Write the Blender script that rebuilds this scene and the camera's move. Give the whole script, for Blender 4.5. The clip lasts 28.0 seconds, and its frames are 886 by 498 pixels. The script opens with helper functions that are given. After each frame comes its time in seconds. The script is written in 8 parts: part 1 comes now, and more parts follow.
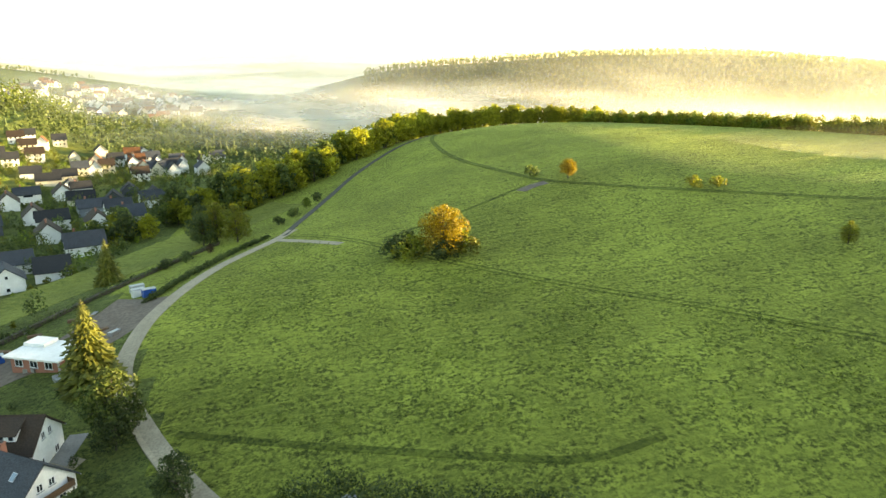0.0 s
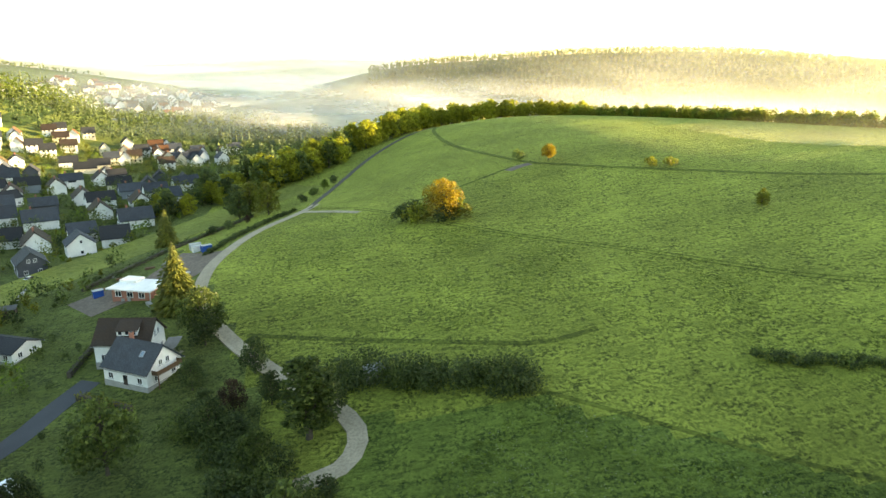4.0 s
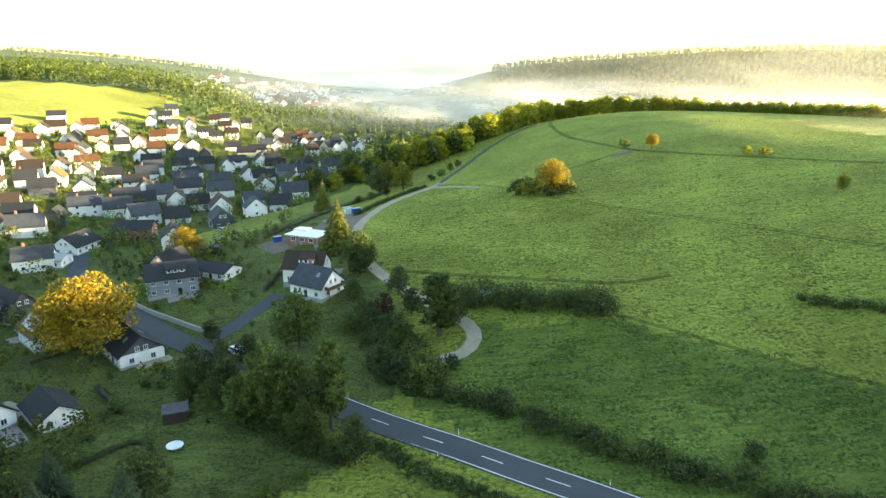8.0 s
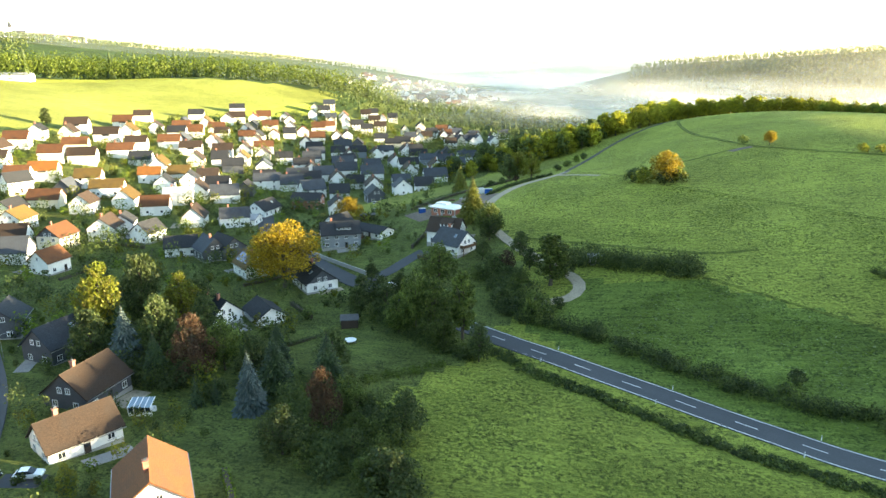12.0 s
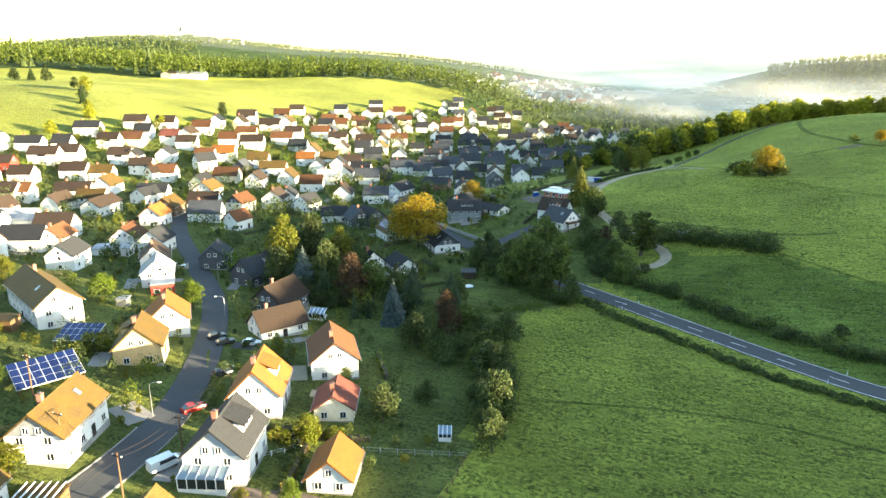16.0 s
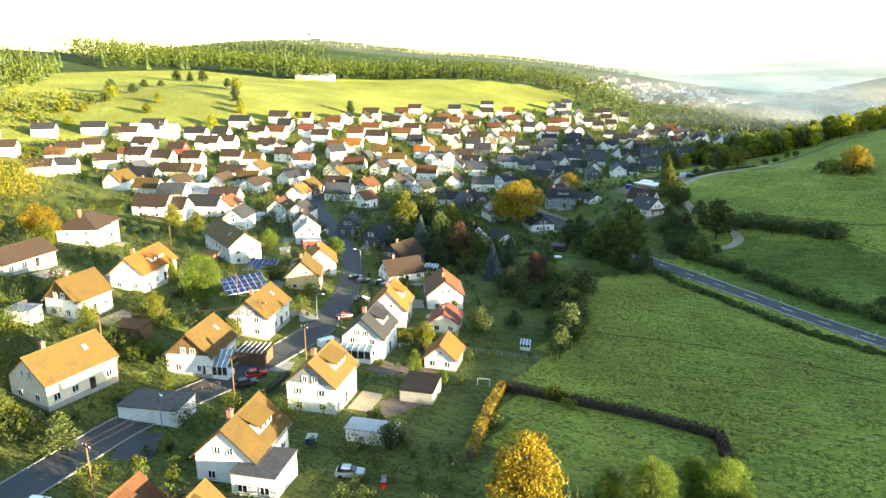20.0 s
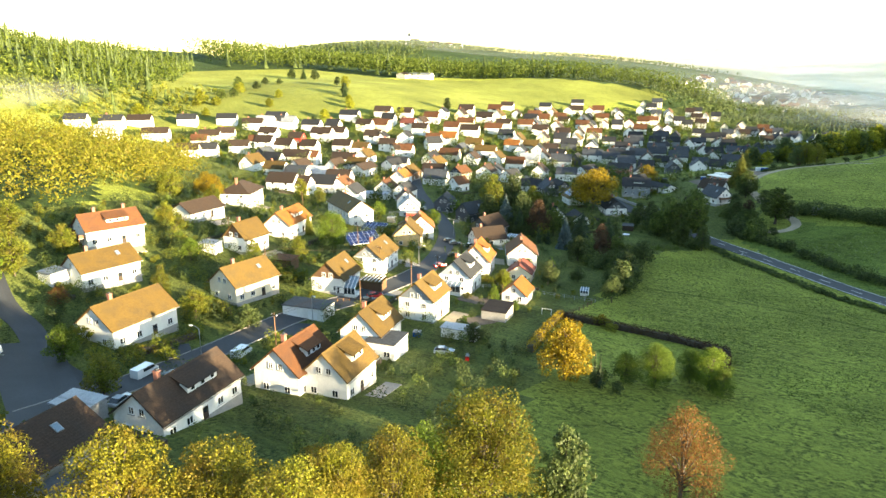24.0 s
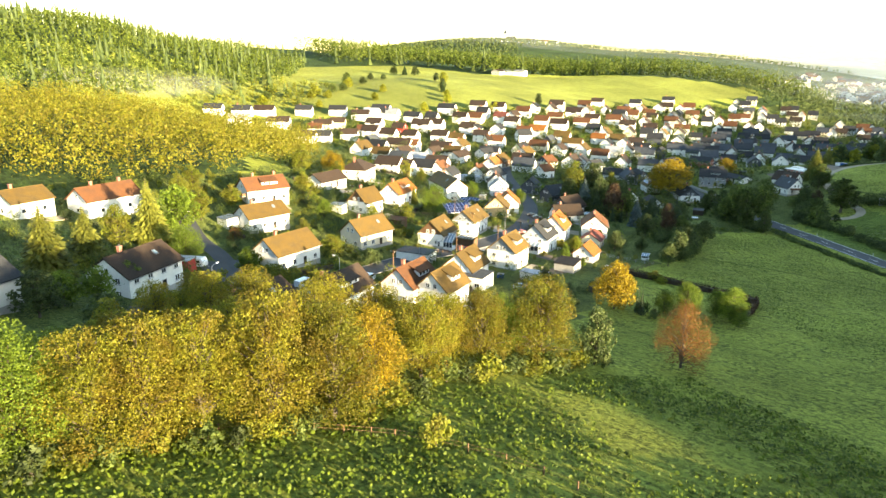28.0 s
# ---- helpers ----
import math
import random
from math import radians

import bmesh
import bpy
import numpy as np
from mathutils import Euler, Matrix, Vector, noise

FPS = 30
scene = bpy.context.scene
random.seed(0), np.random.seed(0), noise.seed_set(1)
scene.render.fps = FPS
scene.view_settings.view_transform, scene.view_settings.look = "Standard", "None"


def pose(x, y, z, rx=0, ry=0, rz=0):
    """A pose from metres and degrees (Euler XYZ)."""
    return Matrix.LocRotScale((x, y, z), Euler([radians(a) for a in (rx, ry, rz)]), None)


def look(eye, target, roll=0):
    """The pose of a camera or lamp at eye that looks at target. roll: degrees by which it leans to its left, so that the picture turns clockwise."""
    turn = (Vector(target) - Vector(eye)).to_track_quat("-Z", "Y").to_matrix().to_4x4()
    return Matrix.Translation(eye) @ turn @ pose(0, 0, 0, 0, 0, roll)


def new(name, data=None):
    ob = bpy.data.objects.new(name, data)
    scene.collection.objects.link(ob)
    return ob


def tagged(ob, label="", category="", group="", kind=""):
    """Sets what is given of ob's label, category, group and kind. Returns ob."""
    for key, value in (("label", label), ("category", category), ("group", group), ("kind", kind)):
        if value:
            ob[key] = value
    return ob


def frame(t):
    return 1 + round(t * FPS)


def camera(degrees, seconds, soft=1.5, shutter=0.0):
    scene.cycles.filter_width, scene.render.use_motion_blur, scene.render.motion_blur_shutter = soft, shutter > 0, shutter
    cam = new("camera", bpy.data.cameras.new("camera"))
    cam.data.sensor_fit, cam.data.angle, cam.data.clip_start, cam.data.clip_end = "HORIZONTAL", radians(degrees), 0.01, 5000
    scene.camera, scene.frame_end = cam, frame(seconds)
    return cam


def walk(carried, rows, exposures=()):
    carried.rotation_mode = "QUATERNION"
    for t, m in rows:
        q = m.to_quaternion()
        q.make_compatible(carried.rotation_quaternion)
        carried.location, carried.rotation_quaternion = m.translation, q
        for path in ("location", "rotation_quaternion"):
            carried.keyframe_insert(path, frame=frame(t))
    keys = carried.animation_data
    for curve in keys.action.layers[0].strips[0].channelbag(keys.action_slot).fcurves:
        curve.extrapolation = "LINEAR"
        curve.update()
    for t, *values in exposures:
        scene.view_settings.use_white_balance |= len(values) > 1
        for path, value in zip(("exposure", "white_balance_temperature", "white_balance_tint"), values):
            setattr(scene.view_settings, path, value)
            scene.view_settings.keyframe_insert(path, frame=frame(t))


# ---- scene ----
# the camera: a drone gliding backwards over the meadow and the village
cam = camera(67.22, 28.0)
PATH = [
    (0.0, pose(10.35, 82.36, 55.17, 74.879, -0.014, -10.396)),
    (0.5, pose(9.58, 77.44, 55.43, 74.946, 0.002, -10.435)),
    (1.0, pose(8.69, 72.52, 55.60, 74.979, -0.113, -10.421)),
    (1.5, pose(7.78, 67.43, 55.75, 74.941, -0.132, -10.523)),
    (2.0, pose(6.88, 62.07, 55.76, 74.941, -0.111, -13.016)),
    (2.5, pose(6.06, 56.69, 55.81, 74.872, -0.014, -13.368)),
    (3.0, pose(5.25, 51.31, 55.89, 74.786, 0.025, -12.222)),
    (3.5, pose(4.37, 46.08, 55.96, 74.695, 0.035, -11.061)),
    (5.5, pose(1.60, 25.25, 55.69, 74.545, 0.015, -7.394)),
    (6.0, pose(1.02, 20.06, 55.76, 74.500, 0.074, -5.875)),
    (6.5, pose(0.55, 15.01, 55.64, 74.499, 0.068, -4.449)),
    (7.0, pose(0.28, 9.98, 55.32, 74.542, 0.079, -2.918)),
    (7.5, pose(0.06, 4.96, 55.19, 74.553, 0.117, -1.435)),
    (8.0, pose(0.00, 0.00, 55.17, 74.574, 0.031, -0.000)),
    (8.5, pose(0.17, -5.14, 55.37, 74.553, -0.002, 1.411)),
    (9.0, pose(0.42, -10.22, 55.35, 74.566, -0.010, 2.887)),
    (9.5, pose(0.74, -15.06, 55.25, 74.564, -0.057, 4.429)),
    (10.0, pose(1.26, -20.02, 55.28, 74.558, -0.037, 5.936)),
    (10.5, pose(2.03, -25.22, 55.33, 74.548, -0.040, 7.439)),
    (11.0, pose(2.85, -30.33, 55.34, 74.563, -0.061, 8.831)),
    (11.5, pose(3.72, -35.39, 55.38, 74.559, -0.073, 10.081)),
    (12.0, pose(4.96, -40.31, 55.42, 74.554, -0.048, 11.474)),
    (12.5, pose(6.27, -45.23, 55.43, 74.529, -0.063, 12.792)),
    (14.5, pose(12.86, -65.55, 55.91, 74.470, -0.011, 18.078)),
    (15.0, pose(14.74, -70.29, 55.93, 74.491, -0.016, 19.456)),
    (15.5, pose(16.68, -75.01, 56.00, 74.482, 0.038, 20.834)),
    (16.0, pose(18.71, -79.76, 56.11, 74.498, -0.015, 22.138)),
    (16.5, pose(20.73, -84.38, 56.21, 74.499, -0.017, 23.389)),
    (17.0, pose(22.94, -88.95, 56.28, 74.513, 0.012, 24.694)),
    (17.5, pose(25.39, -93.52, 56.45, 74.519, -0.017, 26.039)),
    (18.0, pose(27.76, -98.08, 56.48, 74.543, -0.126, 27.271)),
    (18.5, pose(30.35, -102.63, 56.48, 74.581, -0.075, 28.523)),
    (19.0, pose(33.03, -107.21, 56.50, 74.624, -0.074, 29.579)),
    (19.5, pose(35.97, -112.01, 56.58, 74.676, 0.013, 30.502)),
    (20.0, pose(38.89, -116.57, 56.68, 74.685, -0.046, 31.527)),
    (20.5, pose(41.76, -120.93, 56.66, 74.690, -0.071, 32.518)),
    (21.0, pose(44.66, -125.31, 56.64, 74.693, -0.060, 33.488)),
    (21.5, pose(47.70, -129.56, 56.76, 74.659, -0.076, 34.442)),
    (23.5, pose(60.47, -146.04, 56.71, 74.658, -0.142, 38.340)),
    (24.0, pose(63.99, -150.10, 56.80, 74.634, -0.129, 39.478)),
    (24.5, pose(67.54, -154.15, 56.86, 74.627, -0.096, 40.541)),
    (25.0, pose(70.87, -158.08, 56.94, 74.568, -0.185, 41.578)),
    (25.5, pose(74.37, -161.97, 56.99, 74.539, -0.227, 42.645)),
    (26.0, pose(77.99, -165.77, 57.03, 74.517, -0.247, 43.676)),
    (26.5, pose(81.62, -169.52, 57.11, 74.486, -0.269, 44.614)),
    (27.0, pose(85.26, -173.30, 57.21, 74.419, -0.278, 45.495)),
    (27.5, pose(88.76, -176.98, 57.14, 74.398, -0.303, 46.410)),
    (28.0, pose(92.18, -180.57, 57.09, 74.351, -0.307, 47.340)),
]
walk(cam, PATH, [(0.0, 3.04, 8900, 8), (5.0, 3.1, 8200, 8), (10.0, 3.18, 7050, 7), (20.0, 2.9, 6900, 7), (28.0, 2.76, 7100, 8)])

# ---- light: a low morning sun over the meadow hill, thin bright sky ----
SUN_AZ, SUN_EL = 84.0, 6.2          # degrees clockwise from +Y, degrees above the horizon
world = bpy.data.worlds.new("morning_sky")
scene.world = world
world.use_nodes = True
wn = world.node_tree.nodes
sky = wn.new("ShaderNodeTexSky")
sky.sky_type, sky.sun_disc = "NISHITA", False
sky.sun_elevation, sky.sun_rotation = radians(SUN_EL), radians(SUN_AZ)
sky.altitude, sky.air_density, sky.dust_density, sky.ozone_density = 300, 1.0, 0.5, 1.5
wn["Background"].inputs["Strength"].default_value = 0.138
world.node_tree.links.new(sky.outputs[0], wn["Background"].inputs["Color"])
sun = new("sun", bpy.data.lights.new("sun", "SUN"))
sun.data.energy, sun.data.angle, sun.data.color = 5.0, radians(0.6), (1.0, 0.84, 0.56)
_a, _e = radians(SUN_AZ), radians(SUN_EL)
SUN_DIR = Vector((math.sin(_a) * math.cos(_e), math.cos(_a) * math.cos(_e), math.sin(_e)))
sun.matrix_world = look(SUN_DIR * 900, (0, 0, 0))

# ---- materials ----
def material(name, rough=0.8, metal=0.0, spec=0.3):
    m = bpy.data.materials.new(name)
    m.use_nodes = True
    b = m.node_tree.nodes["Principled BSDF"]
    b.inputs["Roughness"].default_value, b.inputs["Metallic"].default_value = rough, metal
    b.inputs["Specular IOR Level"].default_value = spec
    return m, m.node_tree.nodes, m.node_tree.links, b


def mixcol(N, L, fac, a, b, kind="MIX"):
    x = N.new("ShaderNodeMix")
    x.data_type, x.blend_type = "RGBA", kind
    for sock, v in ((x.inputs[0], fac), (x.inputs[6], a), (x.inputs[7], b)):
        if hasattr(v, "links"):
            L.new(v, sock)
        elif isinstance(v, tuple):
            sock.default_value = (*v, 1) if len(v) == 3 else v
        else:
            sock.default_value = v
    return x.outputs[2]


def noise_of(N, L, scale, detail=4.0, coord=None, rough=0.55, dist=0.0):
    n = N.new("ShaderNodeTexNoise")
    n.inputs["Scale"].default_value, n.inputs["Detail"].default_value = scale, detail
    n.inputs["Roughness"].default_value, n.inputs["Distortion"].default_value = rough, dist
    if coord is not None:
        L.new(coord, n.inputs["Vector"])
    return n.outputs["Fac"]


def ramp_of(N, L, fac, stops):
    r = N.new("ShaderNodeValToRGB")
    while len(r.color_ramp.elements) < len(stops):
        r.color_ramp.elements.new(0.5)
    for e, (p, c) in zip(r.color_ramp.elements, stops):
        e.position = p
        e.color = (*c, 1) if isinstance(c, tuple) else (c, c, c, 1)
    L.new(fac, r.inputs[0])
    return r.outputs[0]


def position(N):
    return N.new("ShaderNodeNewGeometry").outputs["Position"]


def object_coord(N):
    return N.new("ShaderNodeTexCoord").outputs["Object"]


def bump_of(N, L, b, fac, strength=0.3, dist=0.1):
    k = N.new("ShaderNodeBump")
    k.inputs["Strength"].default_value, k.inputs["Distance"].default_value = strength, dist
    L.new(fac, k.inputs["Height"])
    L.new(k.outputs[0], b.inputs["Normal"])


def two_scale(name, dark, light, fine=3.0, coarse=0.4, rough=0.8, metal=0.0, bump=0.15, vary=0.0, where="object", spec=0.3, dist=0.05):
    """A surface with grain and larger stains between two colours; vary: how far copies differ."""
    m, N, L, b = material(name, rough, metal, spec)
    co = position(N) if where == "world" else object_coord(N)
    f = noise_of(N, L, fine, 5, co)
    c = noise_of(N, L, coarse, 3, co)
    col = mixcol(N, L, ramp_of(N, L, f, [(0.3, 0.0), (0.7, 1.0)]), dark, light)
    mid = tuple(0.5 * (p + q) for p, q in zip(dark, light))
    col = mixcol(N, L, ramp_of(N, L, c, [(0.35, 0.0), (0.7, 0.6)]), col, tuple(v * 0.7 for v in mid))
    if vary:
        info = N.new("ShaderNodeObjectInfo")
        hsv = N.new("ShaderNodeHueSaturation")
        mr = N.new("ShaderNodeMapRange")
        mr.inputs["To Min"].default_value, mr.inputs["To Max"].default_value = 1 - vary, 1 + vary
        L.new(info.outputs["Random"], mr.inputs["Value"])
        L.new(mr.outputs[0], hsv.inputs["Value"])
        L.new(col, hsv.inputs["Color"])
        col = hsv.outputs[0]
    L.new(col, b.inputs["Base Color"])
    if bump:
        bump_of(N, L, b, f, bump, dist)
    return m


def grass_material(name, dark, mid, light, rows=0.35, tuft=1.2, patch=0.03, turn=35.0, fuzz=0.8):
    """Grass with tufts, clumps, wide patches and faint mown streaks."""
    m, N, L, b = material(name, 0.9, 0, 0.12)
    co = position(N)
    mp = N.new("ShaderNodeMapping")
    mp.inputs["Rotation"].default_value = (0, 0, radians(turn))
    mp.inputs["Scale"].default_value = (0.16, 0.75, 0.3)
    L.new(co, mp.inputs["Vector"])
    big = noise_of(N, L, patch, 4, co, 0.6)
    sm = noise_of(N, L, tuft, 6, co, 0.7)
    mid_n = noise_of(N, L, tuft * 0.22, 5, co, 0.65, 0.4)
    streak = noise_of(N, L, 1.0, 4, mp.outputs[0], 0.6, 0.5)
    col = mixcol(N, L, ramp_of(N, L, sm, [(0.43, 0.0), (0.57, 1.0)]), dark, light)
    col = mixcol(N, L, ramp_of(N, L, mid_n, [(0.44, 0.0), (0.60, 0.75)]), col, mixcol(N, L, 0.5, mid, light))
    col = mixcol(N, L, ramp_of(N, L, streak, [(0.38, 1.0), (0.52, 0.0), (1.0, 0.0)]), col, mixcol(N, L, rows, col, dark))
    col = mixcol(N, L, ramp_of(N, L, streak, [(0.50, 0.0), (0.66, 1.0)]), col, mixcol(N, L, rows, col, light))
    tone = N.new("ShaderNodeHueSaturation")
    L.new(ramp_of(N, L, big, [(0.33, 0.70), (0.5, 0.95), (0.68, 1.3)]), tone.inputs["Value"])
    L.new(col, tone.inputs["Color"])
    col = tone.outputs[0]
    L.new(col, b.inputs["Base Color"])
    add = N.new("ShaderNodeMath")
    L.new(sm, add.inputs[0])
    L.new(mid_n, add.inputs[1])
    add2 = N.new("ShaderNodeMath")
    L.new(add.outputs[0], add2.inputs[0])
    L.new(streak, add2.inputs[1])
    b.inputs["Sheen Weight"].default_value, b.inputs["Sheen Roughness"].default_value = fuzz, 0.4
    L.new(mixcol(N, L, 0.5, col, light), b.inputs["Sheen Tint"])
    bump_of(N, L, b, add2.outputs[0], 1.0, 0.8)
    return m


def leaf_material(name, a, b_, c, clear=0.48, odd=None):
    """Foliage: colour varies leaf clump by leaf clump and tree by tree, and lets some light through."""
    m, N, L, b = material(name, 0.6, 0, 0.25)
    geo = N.new("ShaderNodeNewGeometry")
    info = N.new("ShaderNodeObjectInfo")
    col = ramp_of(N, L, geo.outputs["Random Per Island"], [(0.0, a), (0.5, b_), (1.0, c)])
    blot = noise_of(N, L, 0.35, 3, position(N), 0.6)
    col = mixcol(N, L, ramp_of(N, L, blot, [(0.42, 0.0), (0.66, 0.75)]), col, odd or tuple(0.6 * v for v in a))
    hsv = N.new("ShaderNodeHueSaturation")
    mr = N.new("ShaderNodeMapRange")
    mr.inputs["To Min"].default_value, mr.inputs["To Max"].default_value = 0.75, 1.25
    L.new(info.outputs["Random"], mr.inputs["Value"])
    L.new(mr.outputs[0], hsv.inputs["Value"])
    L.new(col, hsv.inputs["Color"])
    L.new(hsv.outputs[0], b.inputs["Base Color"])
    tr = N.new("ShaderNodeBsdfTranslucent")
    L.new(hsv.outputs[0], tr.inputs["Color"])
    mx = N.new("ShaderNodeMixShader")
    mx.inputs[0].default_value = clear
    L.new(b.outputs[0], mx.inputs[1])
    L.new(tr.outputs[0], mx.inputs[2])
    L.new(mx.outputs[0], N["Material Output"].inputs["Surface"])
    return m


M = {}
M["meadow"] = grass_material("meadow_grass", (0.036, 0.047, 0.009), (0.100, 0.124, 0.021), (0.25, 0.28, 0.048), 0.22)
M["rough"] = grass_material("rough_meadow", (0.018, 0.034, 0.007), (0.050, 0.078, 0.014), (0.145, 0.19, 0.036), 0.35, tuft=1.5)
M["lawn"] = grass_material("garden_lawn", (0.030, 0.042, 0.012), (0.068, 0.088, 0.023), (0.14, 0.165, 0.040), 0.3, fuzz=0.4, tuft=1.6, patch=0.08)
M["field"] = grass_material("spring_field", (0.10, 0.118, 0.022), (0.14, 0.158, 0.032), (0.19, 0.205, 0.045), 0.3, fuzz=0.4, tuft=0.6, patch=0.015)
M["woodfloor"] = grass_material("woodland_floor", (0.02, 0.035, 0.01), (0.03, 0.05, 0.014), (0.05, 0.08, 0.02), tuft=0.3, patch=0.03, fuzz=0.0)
M["asphalt"] = two_scale("asphalt", (0.042, 0.044, 0.048), (0.070, 0.073, 0.079), 6, 0.15, 0.85, bump=0.1, where="world")
M["gravel"] = two_scale("gravel_lane", (0.22, 0.18, 0.125), (0.40, 0.34, 0.245), 2.5, 0.3, 0.95, bump=0.3, where="world")
M["rut"] = grass_material("worn_grass", (0.03, 0.043, 0.008), (0.07, 0.09, 0.015), (0.14, 0.165, 0.026), fuzz=0.4)
M["earth"] = two_scale("bare_earth", (0.10, 0.075, 0.055), (0.19, 0.15, 0.12), 1.2, 0.2, 0.95, bump=0.4, where="world", dist=0.2)
M["farmtrack"] = two_scale("packed_farm_track", (0.045, 0.042, 0.034), (0.085, 0.078, 0.06), 2.5, 0.3, 0.95, bump=0.3, where="world")
M["paving"] = two_scale("concrete_paving", (0.20, 0.185, 0.17), (0.32, 0.30, 0.28), 4, 0.5, 0.9, where="world")
M["line"] = two_scale("road_paint", (0.62, 0.62, 0.6), (0.8, 0.8, 0.78), 5, 0.8, 0.6, where="world", bump=0)
# ---- the lie of the land ----
BASE = -11.0
# rises near (300, 130) and (330, 160) are unseen, added to shade the hamlet
NEAR_RISES = (
    (-520, 520, 180, 29.5), (-420, 280, 110, 25.4), (-380, 120, 110, 3.5), (-300, 10, 90, -0.5), (-230, -120, 90, 29.3), (-110, -150, 70, 4.8),
    (0, -180, 80, 5.3), (100, -190, 90, 19.6), (-120, -40, 50, 7.2), (0, -80, 50, 2.7), (70, -60, 60, -2.5), (180, 0, 100, 8.2),
    (300, 130, 110, 27.9), (140, 190, 55, 4.9), (220, 300, 100, 26.7), (90, 300, 60, 10.5), (110, 460, 90, 28.6), (20, 270, 50, 5.3),
    (45, 170, 40, 6.3), (-30, 230, 45, 7.5), (-290, 330, 60, 3.5), (-260, 640, 100, 7.0), (-110, 420, 100, -6.0), (-60, 130, 60, -2.6),
    (-180, 230, 80, -3.0), (60, 80, 45, -5.9), (270, 420, 90, 8.9), (-280, 180, 60, -4.4), (-100, 600, 90, -11.1), (-440, -100, 110, 29.4),
    (-70, -90, 45, -6.8), (-60, -230, 70, 14.0), (330, 160, 70, 23.8), (200, 60, 60, 4.9), (190, -80, 60, 16.2), (230, 220, 55, -3.3),
    (-400, 690, 90, 27.3), (-300, 780, 60, 16.3), (-640, 640, 100, 8.0),
)
FAR_HILLS = (   # x, y, spread, height of the wooded ridges and the plateau beyond
    (120, 1230, 130, 42.2), (380, 1230, 170, 58.6), (680, 1120, 190, 65.6), (980, 920, 220, 30.4), (1300, 560, 260, 64.8),
    (-1300, 1380, 330, 102.6), (-1050, 900, 260, 58.0), (-640, 0, 120, 62.0), (-900, 300, 220, 70.0), (-800, -250, 180, 60.0),
    (-620, 1350, 230, 46.0), (-900, 1720, 200, 39.6), (-680, 1820, 170, 17.6), (-480, 1900, 160, 23.4), (-1500, 2600, 500, 42.1),
    (-300, 3300, 600, 76.9), (700, 3000, 600, 54.1), (1800, 2000, 600, 86.5), (700, -600, 250, 60.0), (-300, -800, 250, 60.0),
    (1600, -300, 450, 89.9), (-2200, 300, 600, 129.4), (0, -1700, 600, 80.0), (-20, 1180, 120, 0.0),
)


def height(x, y):
    z = np.full(np.shape(x), BASE, float)
    for cx, cy, s, h in NEAR_RISES + FAR_HILLS:
        z = z + h * np.exp(-((x - cx) ** 2 + (y - cy) ** 2) / (2.0 * s * s))
    return z


def ground_at(x, y):
    return float(height(np.float64(x), np.float64(y)))


def axis(lo, hi, step, far, grow=1.09):
    a = list(np.arange(lo, hi + 0.1, step))
    s = step
    while a[-1] < far:
        s *= grow
        a.append(a[-1] + s)
    s = step
    while a[0] > -far:
        s *= grow
        a.insert(0, a[0] - s)
    return np.array(a)


def inside(px, py, poly):
    """Which of the points lie within a closed outline."""
    r = np.zeros(np.shape(px), bool)
    n = len(poly)
    for i in range(n):
        (x1, y1), (x2, y2) = poly[i], poly[(i + 1) % n]
        c = ((y1 > py) != (y2 > py)) & (px < (x2 - x1) * (py - y1) / ((y2 - y1) or 1e-9) + x1)
        r ^= c
    return r


VILLAGE = [(-60, -175), (-8, -160), (14, -122), (15, -80), (3, -46), (-11, -12), (-14, 10), (-24, 50), (-35, 72), (-22, 95), (-13, 112), (-8, 150), (-22, 200), (-40, 250), (-60, 300), (-40, 420), (-60, 560), (-150, 900), (-260, 900), (-240, 640), (-310, 440), (-280, 330), (-330, 240), (-380, 80), (-260, 0), (-150, -40), (-140, -130)]
FIELD = [(-285, 335), (-320, 470), (-290, 600), (-262, 700), (-287, 722), (-327, 703), (-412, 641), (-473, 593), (-513, 549), (-542, 482), (-655, 457), (-662, 330), (-640, 200), (-420, 30), (-385, 90), (-335, 250)]
WOOD = [(-150, -60), (-270, -10), (-420, -60), (-480, -300), (-100, -330), (-60, -230), (-90, -160), (-125, -150)]

ROUGH = [(-8, 122), (2, 134), (8, 148), (40, 144), (61, 130), (82, 113), (110, 95), (150, 72), (150, 14), (95, 44), (53, 71), (22, 92)]

gx, gy = axis(-330, 240, 4.0, 4300), axis(-215, 480, 4.0, 4300)
X, Y = np.meshgrid(gx, gy)
Z = height(X, Y)
nx, ny = len(gx), len(gy)
idx = np.arange(nx * ny).reshape(ny, nx)
quads = np.stack([idx[:-1, :-1], idx[:-1, 1:], idx[1:, 1:], idx[1:, :-1]], -1).reshape(-1, 4)
me = bpy.data.meshes.new("ground")
me.from_pydata(np.stack([X, Y, Z], -1).reshape(-1, 3).tolist(), [], quads.tolist())
for k in ("meadow", "lawn", "field", "woodfloor", "rough"):
    me.materials.append(M[k])
mx_, my_ = (X[:-1, :-1] + X[1:, 1:]).ravel() / 2, (Y[:-1, :-1] + Y[1:, 1:]).ravel() / 2
slot = np.zeros(len(mx_), int)
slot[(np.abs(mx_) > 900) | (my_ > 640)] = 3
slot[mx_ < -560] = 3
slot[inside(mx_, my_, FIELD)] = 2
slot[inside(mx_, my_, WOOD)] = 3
slot[inside(mx_, my_, VILLAGE)] = 1
slot[inside(mx_, my_, ROUGH)] = 4
me.polygons.foreach_set("material_index", slot)
me.polygons.foreach_set("use_smooth", np.ones(len(slot), bool))
